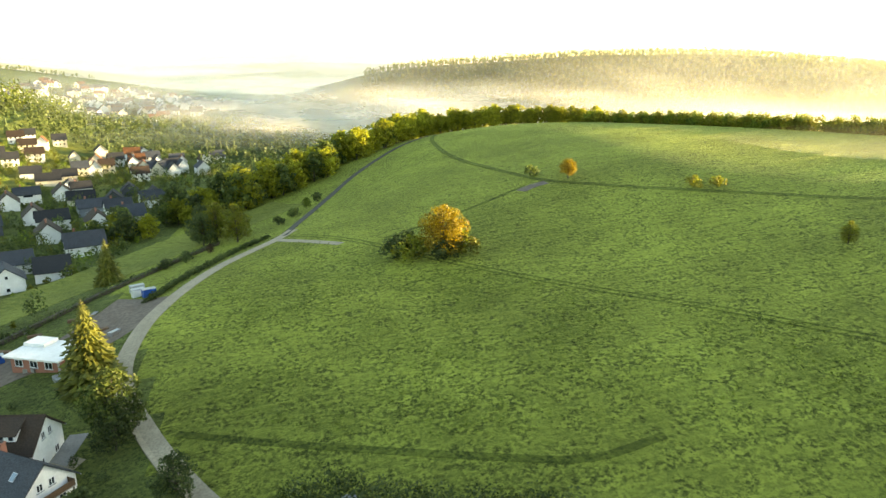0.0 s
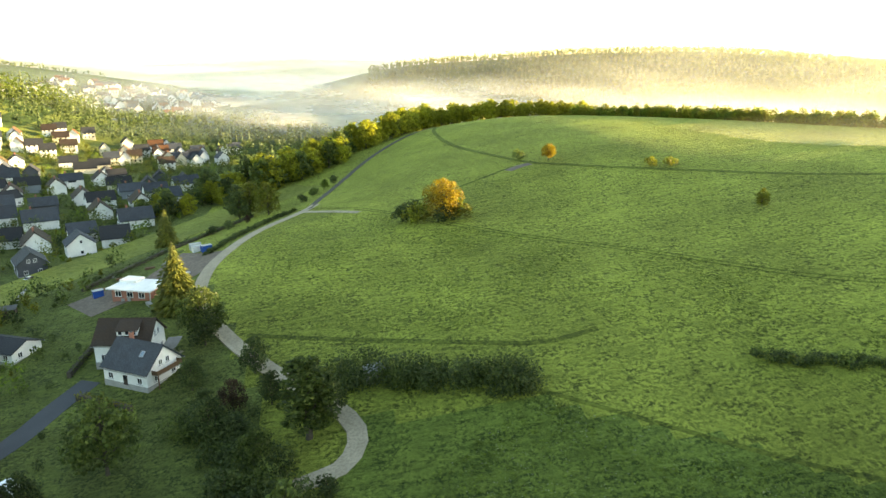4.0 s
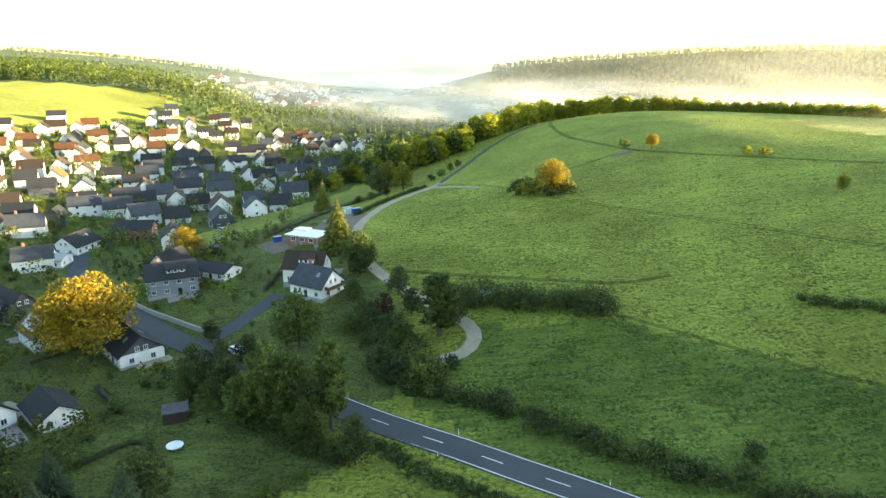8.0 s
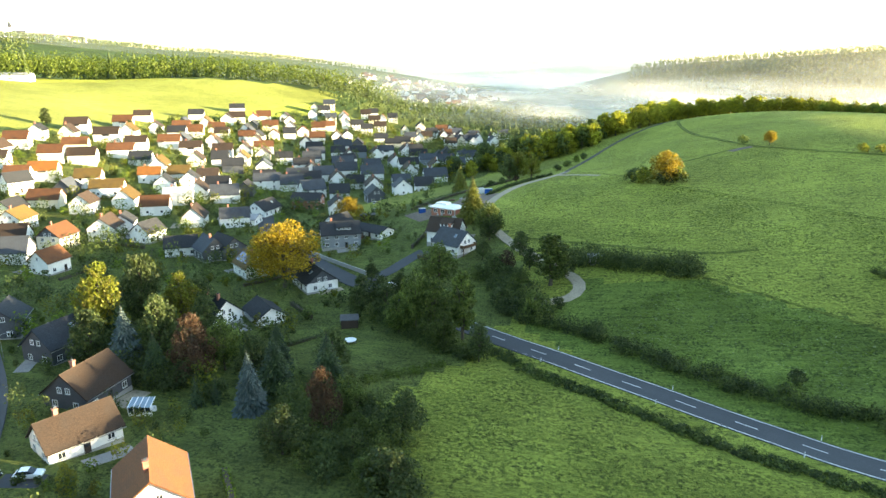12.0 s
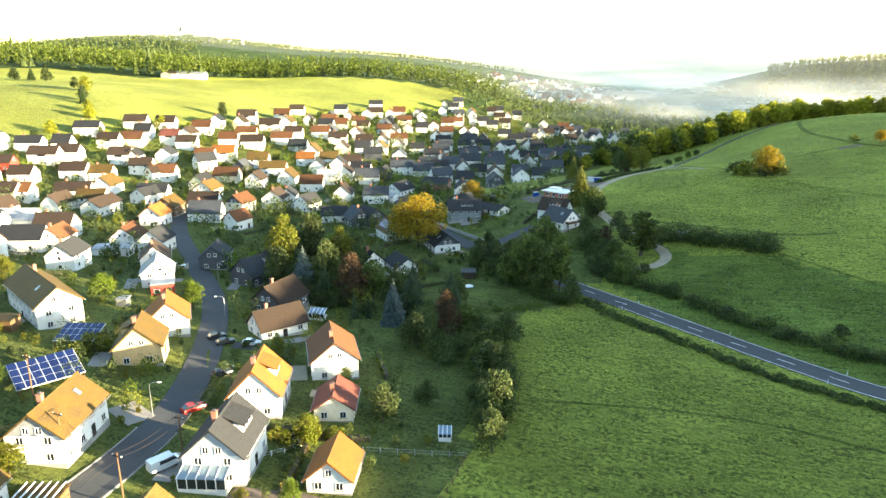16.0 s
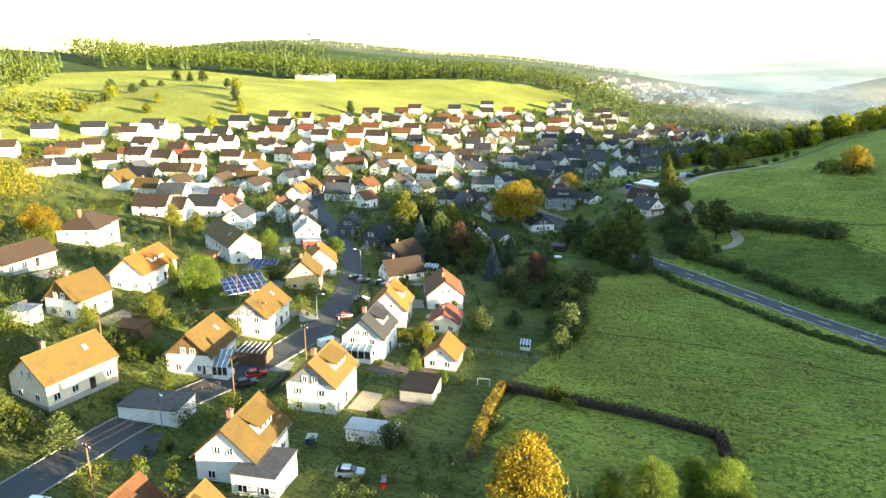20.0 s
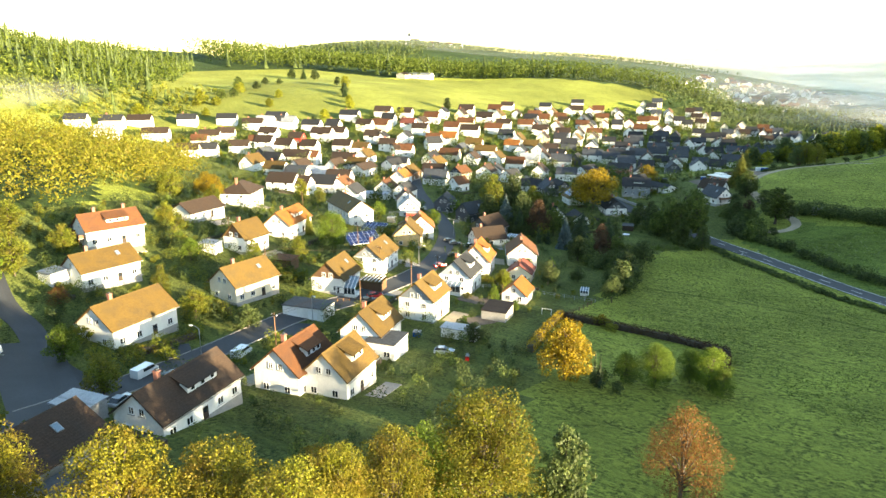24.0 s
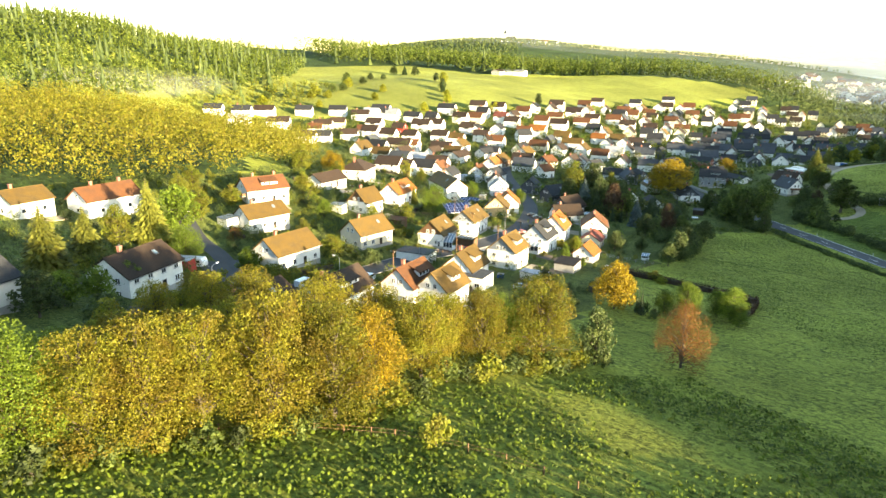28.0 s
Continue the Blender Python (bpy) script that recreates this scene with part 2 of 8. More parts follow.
ground = tagged(new("ground", me), "rolling meadow, gardens and woodland ground under morning light", "ground", kind="structure")


def smooth_line(pts, step=3.0):
    """Points every few metres along a smooth line through the given ones."""
    p = [np.array(q, float) for q in pts]
    p = [2 * p[0] - p[1]] + p + [2 * p[-1] - p[-2]]
    out = []
    for i in range(1, len(p) - 2):
        n = max(2, int(np.linalg.norm(p[i + 1] - p[i]) / step))
        for k in range(n):
            t = k / n
            out.append(0.5 * ((2 * p[i]) + (-p[i - 1] + p[i + 1]) * t + (2 * p[i - 1] - 5 * p[i] + 4 * p[i + 1] - p[i + 2]) * t * t
                              + (-p[i - 1] + 3 * p[i] - 3 * p[i + 1] + p[i + 2]) * t ** 3))
    out.append(p[-2])
    return out


def strip_mesh(name, pts, width, lift, mat, offset=0.0, across=4, thick=0.3):
    """A band that lies on the land along a line, with sides that reach into the ground."""
    line = smooth_line(pts)
    bm = bmesh.new()
    rows = []
    for i, p in enumerate(line):
        a, b = line[max(i - 1, 0)], line[min(i + 1, len(line) - 1)]
        d = (b - a) / (np.linalg.norm(b - a) + 1e-9)
        nrm = np.array((-d[1], d[0]))
        row = []
        c = p + nrm * offset
        zc = ground_at(*c)
        for k in range(across + 1):
            q = c + nrm * width * (k / across - 0.5)
            z = max(ground_at(*q), zc - 0.15) + lift
            row.append(bm.verts.new((q[0], q[1], z)))
        e0 = bm.verts.new((*row[0].co.xy, row[0].co.z - thick))
        e1 = bm.verts.new((*row[-1].co.xy, row[-1].co.z - thick))
        rows.append([e0] + row + [e1])
    for r0, r1 in zip(rows, rows[1:]):
        for k in range(len(r0) - 1):
            bm.faces.new((r0[k + 1], r0[k], r1[k], r1[k + 1]))
    m = bpy.data.meshes.new(name)
    bm.to_mesh(m)
    bm.free()
    m.materials.append(mat)
    return m


ROAD = [(150, 14), (95, 44.5), (70, 59.8), (53.2, 71), (43.7, 78), (33.3, 85), (22.8, 91.8), (12.5, 98), (3.3, 103.8), (-7.6, 110.4), (-20, 119), (-49, 141.5), (-68, 155.5), (-90, 176), (-118, 206), (-140, 250)]
LANE = [(-19.5, 121), (-10, 130), (-2.4, 134.8), (3.9, 136.8), (7.2, 142.5), (5.6, 150), (-3, 162), (-11, 173), (-19.3, 186.5), (-28, 205), (-29.8, 221), (-27.6, 239), (-18.5, 270), (-4.5, 297), (3, 330), (14, 368), (28, 405), (55, 452), (85, 490)]
GRAVEL = [q for q in LANE if 125 < q[1] < 300] + [(0, 310)]
UPPER = [(-3, 301), (3, 330), (14, 368), (28, 405), (55, 452), (85, 490)]
STREET = [(-26, -150), (-29, -135), (-35, -121.5), (-47, -92), (-56, -62), (-57, -36), (-61, -12), (-68, 5.5), (-84, 31), (-107, 59), (-146, 93.5), (-176, 120), (-205, 150)]
SIDE = [(-40, -109), (-55, -111), (-77, -107.5), (-92, -107), (-125, -100)]
road = tagged(new("road", strip_mesh("road", ROAD, 6.6, 0.12, M["asphalt"])), "grey asphalt country road with white edge lines", "road", kind="structure")
lane = tagged(new("lane", strip_mesh("lane", GRAVEL, 3.6, 0.10, M["gravel"])), "pale gravel lane curving round the meadow", "lane", kind="structure")
upper_lane = tagged(new("upper_lane", strip_mesh("upper_lane", UPPER, 2.6, 0.13, M["farmtrack"])), "dark narrow farm lane climbing to the crest", "lane", kind="structure")
lane_fork = tagged(new("lane_fork", strip_mesh("lane_fork", [(-5.5, 297), (0, 288), (8, 277), (15, 268.5)], 2.6, 0.08, M["gravel"])), "short gravel fork running out into the meadow", "lane", kind="structure")
street = tagged(new("street", strip_mesh("street", STREET, 6.5, 0.10, M["asphalt"])), "village street of dark asphalt", "street", kind="structure")
side_street = tagged(new("side_street", strip_mesh("side_street", SIDE, 5.0, 0.08, M["asphalt"])), "side street of dark asphalt", "street", kind="structure")

STRIP = [(-92, 236), (-79, 257), (-66, 280), (-54, 306), (-41, 334), (-24, 356), (-4, 374)]
lawn_strip = tagged(new("lawn_strip", strip_mesh("lawn_strip", STRIP, 22, 0.1, M["field"])), "bright strip of mown grass below the lane", "grass", kind="structure")


def field_line(name, pts, width, mat, label, lift=0.05, offset=0.0):
    return tagged(new(name, strip_mesh(name, pts, width, lift, M[mat], offset, across=2)), label, "track", kind="structure")


OLD_TRACK = [(-6, 303), (4, 292), (25.8, 259), (44, 236), (67, 212), (87, 193), (114, 165), (150, 140)]
for o_ in (-0.9, 0.9):
    field_line("wheel_track", OLD_TRACK, 0.55, "rut", "worn wheel track through the meadow", 0.04, o_)
field_line("grass_path", [(82, 486), (70, 440), (69, 374), (79, 304), (97, 277), (129.5, 250), (160, 226), (200, 200)], 2.2, "rut", "dark grass path along the upper field")
field_line("grass_path", [(27, 266), (51, 277), (76, 291)], 1.6, "rut", "dark grass path up to the field corner")
field_line("field_edge", [(-15, 186), (10, 174.5), (32, 165), (46, 160.5), (58, 162)], 1.5, "rut", "dark unmown edge of the meadow")
field_line("field_edge", [(41, 146), (61, 130), (82, 113), (110, 95)], 1.0, "rut", "dark unmown edge of the meadow")
field_line("field_edge", [(-11.3, 37.5), (3.8, 42.5), (20, 46.3), (36, 46.5), (51, 41.5), (75, 34), (110, 22)], 0.8, "rut", "narrow trodden line across the field")
field_line("dirt_patch", [(73, 286), (78, 289), (83, 290)], 4.0, "earth", "bare earthy patch at the field corner")


# ---- building blocks ----
WALLS = dict(
    white=two_scale("white_render", (0.70, 0.69, 0.66), (0.82, 0.81, 0.78), 2.2, 0.25, 0.9, bump=0.12, vary=0.06),
    cream=two_scale("cream_render", (0.66, 0.58, 0.44), (0.76, 0.69, 0.54), 2.2, 0.25, 0.9, bump=0.12, vary=0.06),
    ochre=two_scale("ochre_render", (0.60, 0.40, 0.19), (0.68, 0.48, 0.25), 2.2, 0.25, 0.9, bump=0.12),
    grey=two_scale("grey_shingle", (0.17, 0.19, 0.21), (0.26, 0.28, 0.31), 5.0, 0.5, 0.75, bump=0.3, vary=0.12),
    slate=two_scale("dark_slate_cladding", (0.045, 0.05, 0.06), (0.09, 0.095, 0.11), 6.0, 0.6, 0.6, bump=0.3, vary=0.15),
    bluegrey=two_scale("blue_grey_cladding", (0.34, 0.38, 0.42), (0.42, 0.46, 0.50), 5.0, 0.5, 0.8, bump=0.2),
    wood=two_scale("brown_boarding", (0.10, 0.055, 0.03), (0.17, 0.095, 0.05), 4.0, 0.5, 0.8, bump=0.3, vary=0.1),
    red=two_scale("red_paint", (0.33, 0.035, 0.03), (0.43, 0.06, 0.045), 3.0, 0.4, 0.7, vary=0.05),
    brick=two_scale("red_brickwork", (0.26, 0.10, 0.07), (0.38, 0.17, 0.12), 6.0, 0.5, 0.85, bump=0.3),
    concrete=two_scale("grey_concrete", (0.26, 0.25, 0.24), (0.36, 0.35, 0.33), 3.0, 0.4, 0.9, bump=0.2),
)


def tile_material(name, dark, light, rough=0.7, course=0.30):
    m, N, L, b = material(name, rough, 0, 0.15)
    co = object_coord(N)
    sep = N.new("ShaderNodeSeparateXYZ")
    L.new(co, sep.inputs[0])
    f = noise_of(N, L, 4.0, 4, co)
    c = noise_of(N, L, 0.35, 4, co, 0.6)
    col = mixcol(N, L, ramp_of(N, L, f, [(0.3, 0.0), (0.7, 1.0)]), dark, light)
    col = mixcol(N, L, ramp_of(N, L, c, [(0.45, 0.0), (0.75, 0.55)]), col, tuple(v * 0.45 + 0.02 for v in dark))
    info = N.new("ShaderNodeObjectInfo")
    hsv = N.new("ShaderNodeHueSaturation")
    mr = N.new("ShaderNodeMapRange")
    mr.inputs["To Min"].default_value, mr.inputs["To Max"].default_value = 0.8, 1.2
    L.new(info.outputs["Random"], mr.inputs["Value"])
    L.new(mr.outputs[0], hsv.inputs["Value"])
    L.new(col, hsv.inputs["Color"])
    waves = []
    for axis_name, size in (("Z", course * 0.65), ("X", course)):
        mul = N.new("ShaderNodeMath")
        mul.operation = "MULTIPLY"
        mul.inputs[1].default_value = 1.0 / size
        L.new(sep.outputs[axis_name], mul.inputs[0])
        fr = N.new("ShaderNodeMath")
        fr.operation = "FRACT"
        L.new(mul.outputs[0], fr.inputs[0])
        waves.append(fr.outputs[0])
    add = N.new("ShaderNodeMath")
    L.new(waves[0], add.inputs[0])
    L.new(waves[1], add.inputs[1])
    gap = ramp_of(N, L, waves[0], [(0.0, 0.55), (0.2, 1.0), (1.0, 1.0)])
    L.new(mixcol(N, L, 0.8, hsv.outputs[0], gap, "MULTIPLY"), b.inputs["Base Color"])
    bump_of(N, L, b, add.outputs[0], 0.5, 0.05)
    return m


ROOFS = dict(
    rust=tile_material("rust_red_tiles", (0.085, 0.037, 0.017), (0.145, 0.062, 0.026)),
    orange=tile_material("orange_clay_tiles", (0.165, 0.062, 0.014), (0.24, 0.095, 0.023)),
    tan=tile_material("weathered_tan_tiles", (0.074, 0.046, 0.013), (0.125, 0.078, 0.022)),
    brown=tile_material("brown_tiles", (0.030, 0.020, 0.014), (0.056, 0.037, 0.026)),
    dark=tile_material("dark_grey_tiles", (0.018, 0.019, 0.021), (0.038, 0.039, 0.043), 0.8),
    slate=tile_material("blue_grey_slates", (0.032, 0.036, 0.043), (0.066, 0.073, 0.085), 0.75, 0.22),
    pale=tile_material("pale_grey_roofing", (0.28, 0.29, 0.30), (0.40, 0.41, 0.43), 0.6),
    red=tile_material("dark_red_tiles", (0.11, 0.036, 0.027), (0.175, 0.06, 0.043)),
)
M["frame"] = two_scale("white_window_frame", (0.7, 0.7, 0.7), (0.8, 0.8, 0.8), 4, 0.5, 0.5, bump=0)
m_, N_, L_, b_ = material("window_glass", 0.06, 0, 0.6)
b_.inputs["Base Color"].default_value = (0.018, 0.022, 0.027, 1)
M["glass"] = m_
m_, N_, L_, b_ = material("sky_glass", 0.08, 0, 0.7)
b_.inputs["Base Color"].default_value = (0.16, 0.22, 0.27, 1)
M["skyglass"] = m_
M["timber"] = WALLS["wood"]
M["darkwood"] = two_scale("dark_timber", (0.03, 0.02, 0.014), (0.06, 0.04, 0.028), 5, 0.6, 0.8)
M["metal"] = two_scale("galvanised_metal", (0.30, 0.31, 0.32), (0.42, 0.43, 0.44), 5, 0.5, 0.45, 0.8, bump=0.05)
M["flatroof"] = two_scale("felt_roof", (0.05, 0.05, 0.052), (0.10, 0.10, 0.10), 2, 0.3, 0.9)
M["render_white"] = WALLS["white"]
LINKED = {}


def raw(name, verts, faces, mats, slots=None, smooth=False):
    m = bpy.data.meshes.new(name)
    if isinstance(faces, np.ndarray):
        v, f = np.asarray(verts, np.float32), np.asarray(faces, np.int32)
        m.vertices.add(len(v))
        m.vertices.foreach_set("co", v.ravel())
        m.loops.add(f.size)
        m.loops.foreach_set("vertex_index", f.ravel())
        m.polygons.add(len(f))
        m.polygons.foreach_set("loop_start", np.arange(len(f), dtype=np.int32) * f.shape[1])
        m.update(calc_edges=True)
    else:
        m.from_pydata([tuple(map(float, v)) for v in verts], [], [tuple(int(i) for i in f) for f in faces])
    for k in (mats if isinstance(mats, (list, tuple)) else [mats]):
        m.materials.append(k)
    if slots is not None:
        m.polygons.foreach_set("material_index", np.array(slots, int))
    if smooth:
        m.polygons.foreach_set("use_smooth", np.ones(len(m.polygons), bool))
    m.update()
    return m


BOXF = [(0, 3, 2, 1), (4, 5, 6, 7), (0, 1, 5, 4), (1, 2, 6, 5), (2, 3, 7, 6), (3, 0, 4, 7)]


def boxes_mesh(name, boxes, mats, slots=None):
    """One mesh of several blocks, each given by its lowest and highest corner."""
    V, Fc, S = [], [], []
    for i, (a, b) in enumerate(boxes):
        k = len(V)
        V += [(a[0], a[1], a[2]), (b[0], a[1], a[2]), (b[0], b[1], a[2]), (a[0], b[1], a[2]), (a[0], a[1], b[2]), (b[0], a[1], b[2]), (b[0], b[1], b[2]), (a[0], b[1], b[2])]
        Fc += [tuple(k + j for j in f) for f in BOXF]
        S += [slots[i] if slots else 0] * 6
    return raw(name, V, Fc, mats, S)


def put(name, mesh, parent=None, m=None, label=""):
    ob = new(name, mesh)
    if parent is not None:
        ob.parent = parent
    if m is not None:
        ob.matrix_basis = m
    if label:
        ob["label"] = label
    return ob


def shared(key, make):
    if key not in LINKED:
        LINKED[key] = make()
    return LINKED[key]


def framed_mesh(w, h, t, d):
    """A frame with its glass in one shell: a rim round a slightly sunken pane."""
    o = [(-w / 2, 0), (w / 2, 0), (w / 2, h), (-w / 2, h)]
    i = [(-w / 2 + t, t), (w / 2 - t, t), (w / 2 - t, h - t), (-w / 2 + t, h - t)]
    V = [(x, 0.03, z) for x, z in o] + [(x, -d, z) for x, z in o] + [(x, -d, z) for x, z in i] + [(x, -d + 0.05, z) for x, z in i]
    Fc, S = [(12, 13, 14, 15)], [1]
    for k in range(4):
        n = (k + 1) % 4
        Fc += [(k, n, 4 + n, 4 + k), (4 + k, 4 + n, 8 + n, 8 + k), (8 + k, 8 + n, 12 + n, 12 + k)]
        S += [0, 0, 0]
    return raw("window", V, Fc, [M["frame"], M["glass"]], S)


def add_window(parent, x, y, z, rz, w=1.2, h=1.3, near=True, bars=2, name="window"):
    """A window on a wall; its outer face looks along -y before the turn."""
    m = pose(x, y, z, 0, 0, rz)
    f = put(name, shared(("wf", w, h, bool(near)), lambda: framed_mesh(w, h, 0.10 if near else 0.13, 0.08)), parent, m)
    if near:
        put("sill", shared(("ws", w), lambda: boxes_mesh("sill", [((-w / 2 - 0.1, -0.2, -0.08), (w / 2 + 0.1, 0.03, -0.002))], M["metal"])), f)
        put("mullion", shared(("wm", h), lambda: boxes_mesh("mullion", [((-0.04, -0.08, 0.09), (0.04, -0.02, h - 0.09))], M["frame"])), f)
    return f


def body_mesh(L, W, eave, rise, mat, gable=None, below=2.5):
    """Walls of a house with a gable at both ends, down into the slope."""
    x, y, r = L / 2, W / 2, eave + rise
    V = [(-x, -y, -below), (x, -y, -below), (x, y, -below), (-x, y, -below), (-x, -y, eave), (x, -y, eave), (x, y, eave), (-x, y, eave), (-x, 0, r), (x, 0, r)]
    Fc = [(0, 1, 5, 4), (2, 3, 7, 6), (1, 2, 6, 5), (3, 0, 4, 7), (5, 6, 9), (7, 4, 8), (3, 2, 1, 0), (4, 5, 9, 8), (6, 7, 8, 9)]
    return raw("wall", V, Fc, [mat, gable or mat], [0, 0, 0, 0, 1, 1, 0, 0, 0])


def slab(p0, p1, p2, p3, t):
    """A thick sheet below the four corners."""
    n = (Vector(p1) - Vector(p0)).cross(Vector(p3) - Vector(p0)).normalized()
    if n.z < 0:
        n = -n
    top = [Vector(p) for p in (p0, p1, p2, p3)]
    return [tuple(v - n * t) for v in top] + [tuple(v) for v in top]


def roof_mesh(L, W, eave, rise, mat, over=0.55, thick=0.24, name="roof"):
    k = rise / (W / 2)
    x, y, ze, r = L / 2 + over * 0.8, W / 2 + over, eave - k * over + 0.12, eave + rise + 0.12
    V, Fc = [], []
    for s in (-1, 1):
        c = [(-x, s * y, ze), (x, s * y, ze), (x, 0, r), (-x, 0, r)]
        b = len(V)
        V += slab(*c, thick)
        Fc += [tuple(b + j for j in f) for f in BOXF]
    # ridge tiles
    b = len(V)
    V += [(-x, -0.16, r - 0.1), (x, -0.16, r - 0.1), (x, 0.16, r - 0.1), (-x, 0.16, r - 0.1), (-x, 0, r + 0.09), (x, 0, r + 0.09)]
    Fc += [(b, b + 1, b + 5, b + 4), (b + 2, b + 3, b + 4, b + 5), (b + 1, b + 2, b + 5), (b + 3, b, b + 4)]
    return raw(name, V, Fc, mat)


def hip_mesh(L, W, eave, rise, mat, over=0.55):
    x, y, q = L / 2 + over, W / 2 + over, max(0.3, L / 2 - W / 2)
    ze, r = eave - 0.05, eave + rise
    V = [(-x, -y, ze), (x, -y, ze), (x, y, ze), (-x, y, ze), (-q, 0, r), (q, 0, r), (-x, -y, ze - 0.2), (x, -y, ze - 0.2), (x, y, ze - 0.2), (-x, y, ze - 0.2)]
    Fc = [(0, 1, 5, 4), (1, 2, 5), (2, 3, 4, 5), (3, 0, 4), (6, 7, 1, 0), (7, 8, 2, 1), (8, 9, 3, 2), (9, 6, 0, 3), (9, 8, 7, 6)]
    return raw("roof", V, Fc, mat)


WORDS = dict(white="white rendered", cream="cream rendered", ochre="ochre rendered", grey="grey shingled", slate="dark slate-clad", bluegrey="blue-grey clad",
             wood="brown boarded", red="red painted", brick="red brick", concrete="grey concrete", rust="rust-red", orange="orange clay", tan="weathered tan", brown="brown",
             dark="dark grey", pale="pale grey")
PLACED = []


def house(x, y, rot, L=11.0, W=8.5, eave=4.6, rise=3.8, wall="white", roof="rust", gable="", dormer="", chimney=1, near=1, floors=2, hip=False, balcony=0,
          skylight=0, note="", kind_of="house", group="village houses", door=1, wins=3, dz=0.0):
    """A gabled house: its ridge runs along rot, degrees from +X. dormer: sides (f or b) that carry one."""
    z = ground_at(x, y) + dz
    hs = new(kind_of)
    hs.matrix_basis = pose(x, y, z, 0, 0, rot)
    size = "small" if L < 8 else "long" if L > 14 else ""
    tagged(hs, " ".join(w for w in (size, WORDS[wall], kind_of.replace("_", " "), "with", WORDS.get(roof, roof), "hipped roof" if hip else "tile roof", note) if w), kind_of.split("_")[-1], group)
    PLACED.append((x, y, max(L, W) / 2 + 1.5))
    wm, rm = WALLS[wall], ROOFS[roof]
    r6 = lambda *v: tuple(round(q, 2) for q in v)
    if hip:
        put("wall", shared(("hb", *r6(L, W, eave), wall), lambda: boxes_mesh("wall", [((-L / 2, -W / 2, -2.5), (L / 2, W / 2, eave))], wm)), hs)
        put("roof", shared(("hr", *r6(L, W, eave, rise), roof), lambda: hip_mesh(L, W, eave, rise, rm)), hs)
    else:
        put("wall", shared(("wb", *r6(L, W, eave, rise), wall, gable), lambda: body_mesh(L, W, eave, rise, wm, WALLS[gable] if gable else None)), hs)
        put("roof", shared(("rf", *r6(L, W, eave, rise), roof), lambda: roof_mesh(L, W, eave, rise, rm)), hs)
    if near > 0:
        put("plinth", shared(("pl", *r6(L, W)), lambda: boxes_mesh("plinth", [((-L / 2 - 0.04, -W / 2 - 0.04, -2.5), (L / 2 + 0.04, W / 2 + 0.04, 0.45))], WALLS["concrete"])), hs, label="grey plinth")
        for s in (-1, 1):
            k = rise / (W / 2)
            put("gutter", shared(("gt", round(L, 2)), lambda: boxes_mesh("gutter", [((-L / 2 - 0.45, -0.07, -0.07), (L / 2 + 0.45, 0.07, 0.05))], M["metal"])), hs,
                pose(0, s * (W / 2 + 0.6), eave - k * 0.55 - 0.12), "metal gutter")
    for c in range(chimney):
        cx = (-0.22, 0.3)[c] * L
        ch = put("chimney", shared("chim", lambda: boxes_mesh("chimney", [((-0.35, -0.35, -1.4), (0.35, 0.35, 1.1)), ((-0.45, -0.45, 1.1), (0.45, 0.45, 1.24))], WALLS["brick"])), hs, pose(cx, 0.35, eave + rise + 0.1))
        if near > 0:
            put("flue", shared("flue", lambda: boxes_mesh("flue", [((-0.2, -0.2, 1.24), (0.2, 0.2, 1.5))], M["flatroof"])), ch)
    # windows, storey by storey, on all four sides
    n = max(2, round(L / 3.6)) if near > 0 else 2 if near == 0 else 1
    for fl in range(floors):
        zz = 0.95 + fl * 2.65
        if near < 0 and fl == 0 and floors > 1:
            continue
        if zz + 1.3 > eave - 0.1:
            continue
        for s, rz in ((-1, 0), (1, 180)):
            for k in range(n):
                xx = -L / 2 + L * (k + 0.5) / n
                if near > 0 and door and fl == 0 and s == -1 and k == n // 2:
                    put("door", shared("door", lambda: boxes_mesh("door", [((-0.55, -0.07, 0), (0.55, 0.05, 2.1)), ((-0.4, -0.1, 1.2), (0.4, 0.02, 1.95))], [M["darkwood"], M["glass"]], [0, 1])), hs, pose(xx, -W / 2, 0.1))
                    continue
                add_window(hs, xx, s * W / 2, zz, rz, 1.3 if near >= 0 else 4.5, 1.3, near > 0)
        for s, rz in ((-1, -90), (1, 90)):
            for k in ((-1, 1) if near > 0 else (0,)):
                add_window(hs, s * L / 2, k * W * 0.24, zz, rz, 1.2, 1.3, near > 0)
    if not hip and rise > 2.6 and near >= 0:
        for s, rz in ((-1, -90), (1, 90)):
            for k in ((-1, 1) if near > 0 and rise > 3.4 else (0,)):
                add_window(hs, s * L / 2, k * 0.95, max(eave + 0.25, 1.0), rz, 1.0, 1.2, near > 0)
    for i, s in enumerate(dormer):
        sg = -1 if s in "fF" else 1
        wd = L * (0.46 if s in "FB" else 0.38)
        k = rise / (W / 2)
        y0, y1 = sg * W * 0.36, 0.0
        zl, zt = eave + rise - k * W * 0.36, eave + rise * 0.64
        bx = [((-wd / 2, min(y0, y1), zl - 0.3), (wd / 2, max(y0, y1), zt))]
        dm = put("dormer", boxes_mesh("dormer", bx, WALLS["white" if wall == "white" else wall]), hs, pose((0.08, -0.2)[i % 2] * L, 0, 0))
        e = slab((-wd / 2 - 0.25, sg * (W * 0.36 + 0.45), zt - 0.12), (wd / 2 + 0.25, sg * (W * 0.36 + 0.45), zt - 0.12), (wd / 2 + 0.25, 0, eave + rise + 0.02), (-wd / 2 - 0.25, 0, eave + rise + 0.02), 0.16)
        put("dormer_roof", raw("dormer_roof", e, BOXF, rm), dm)
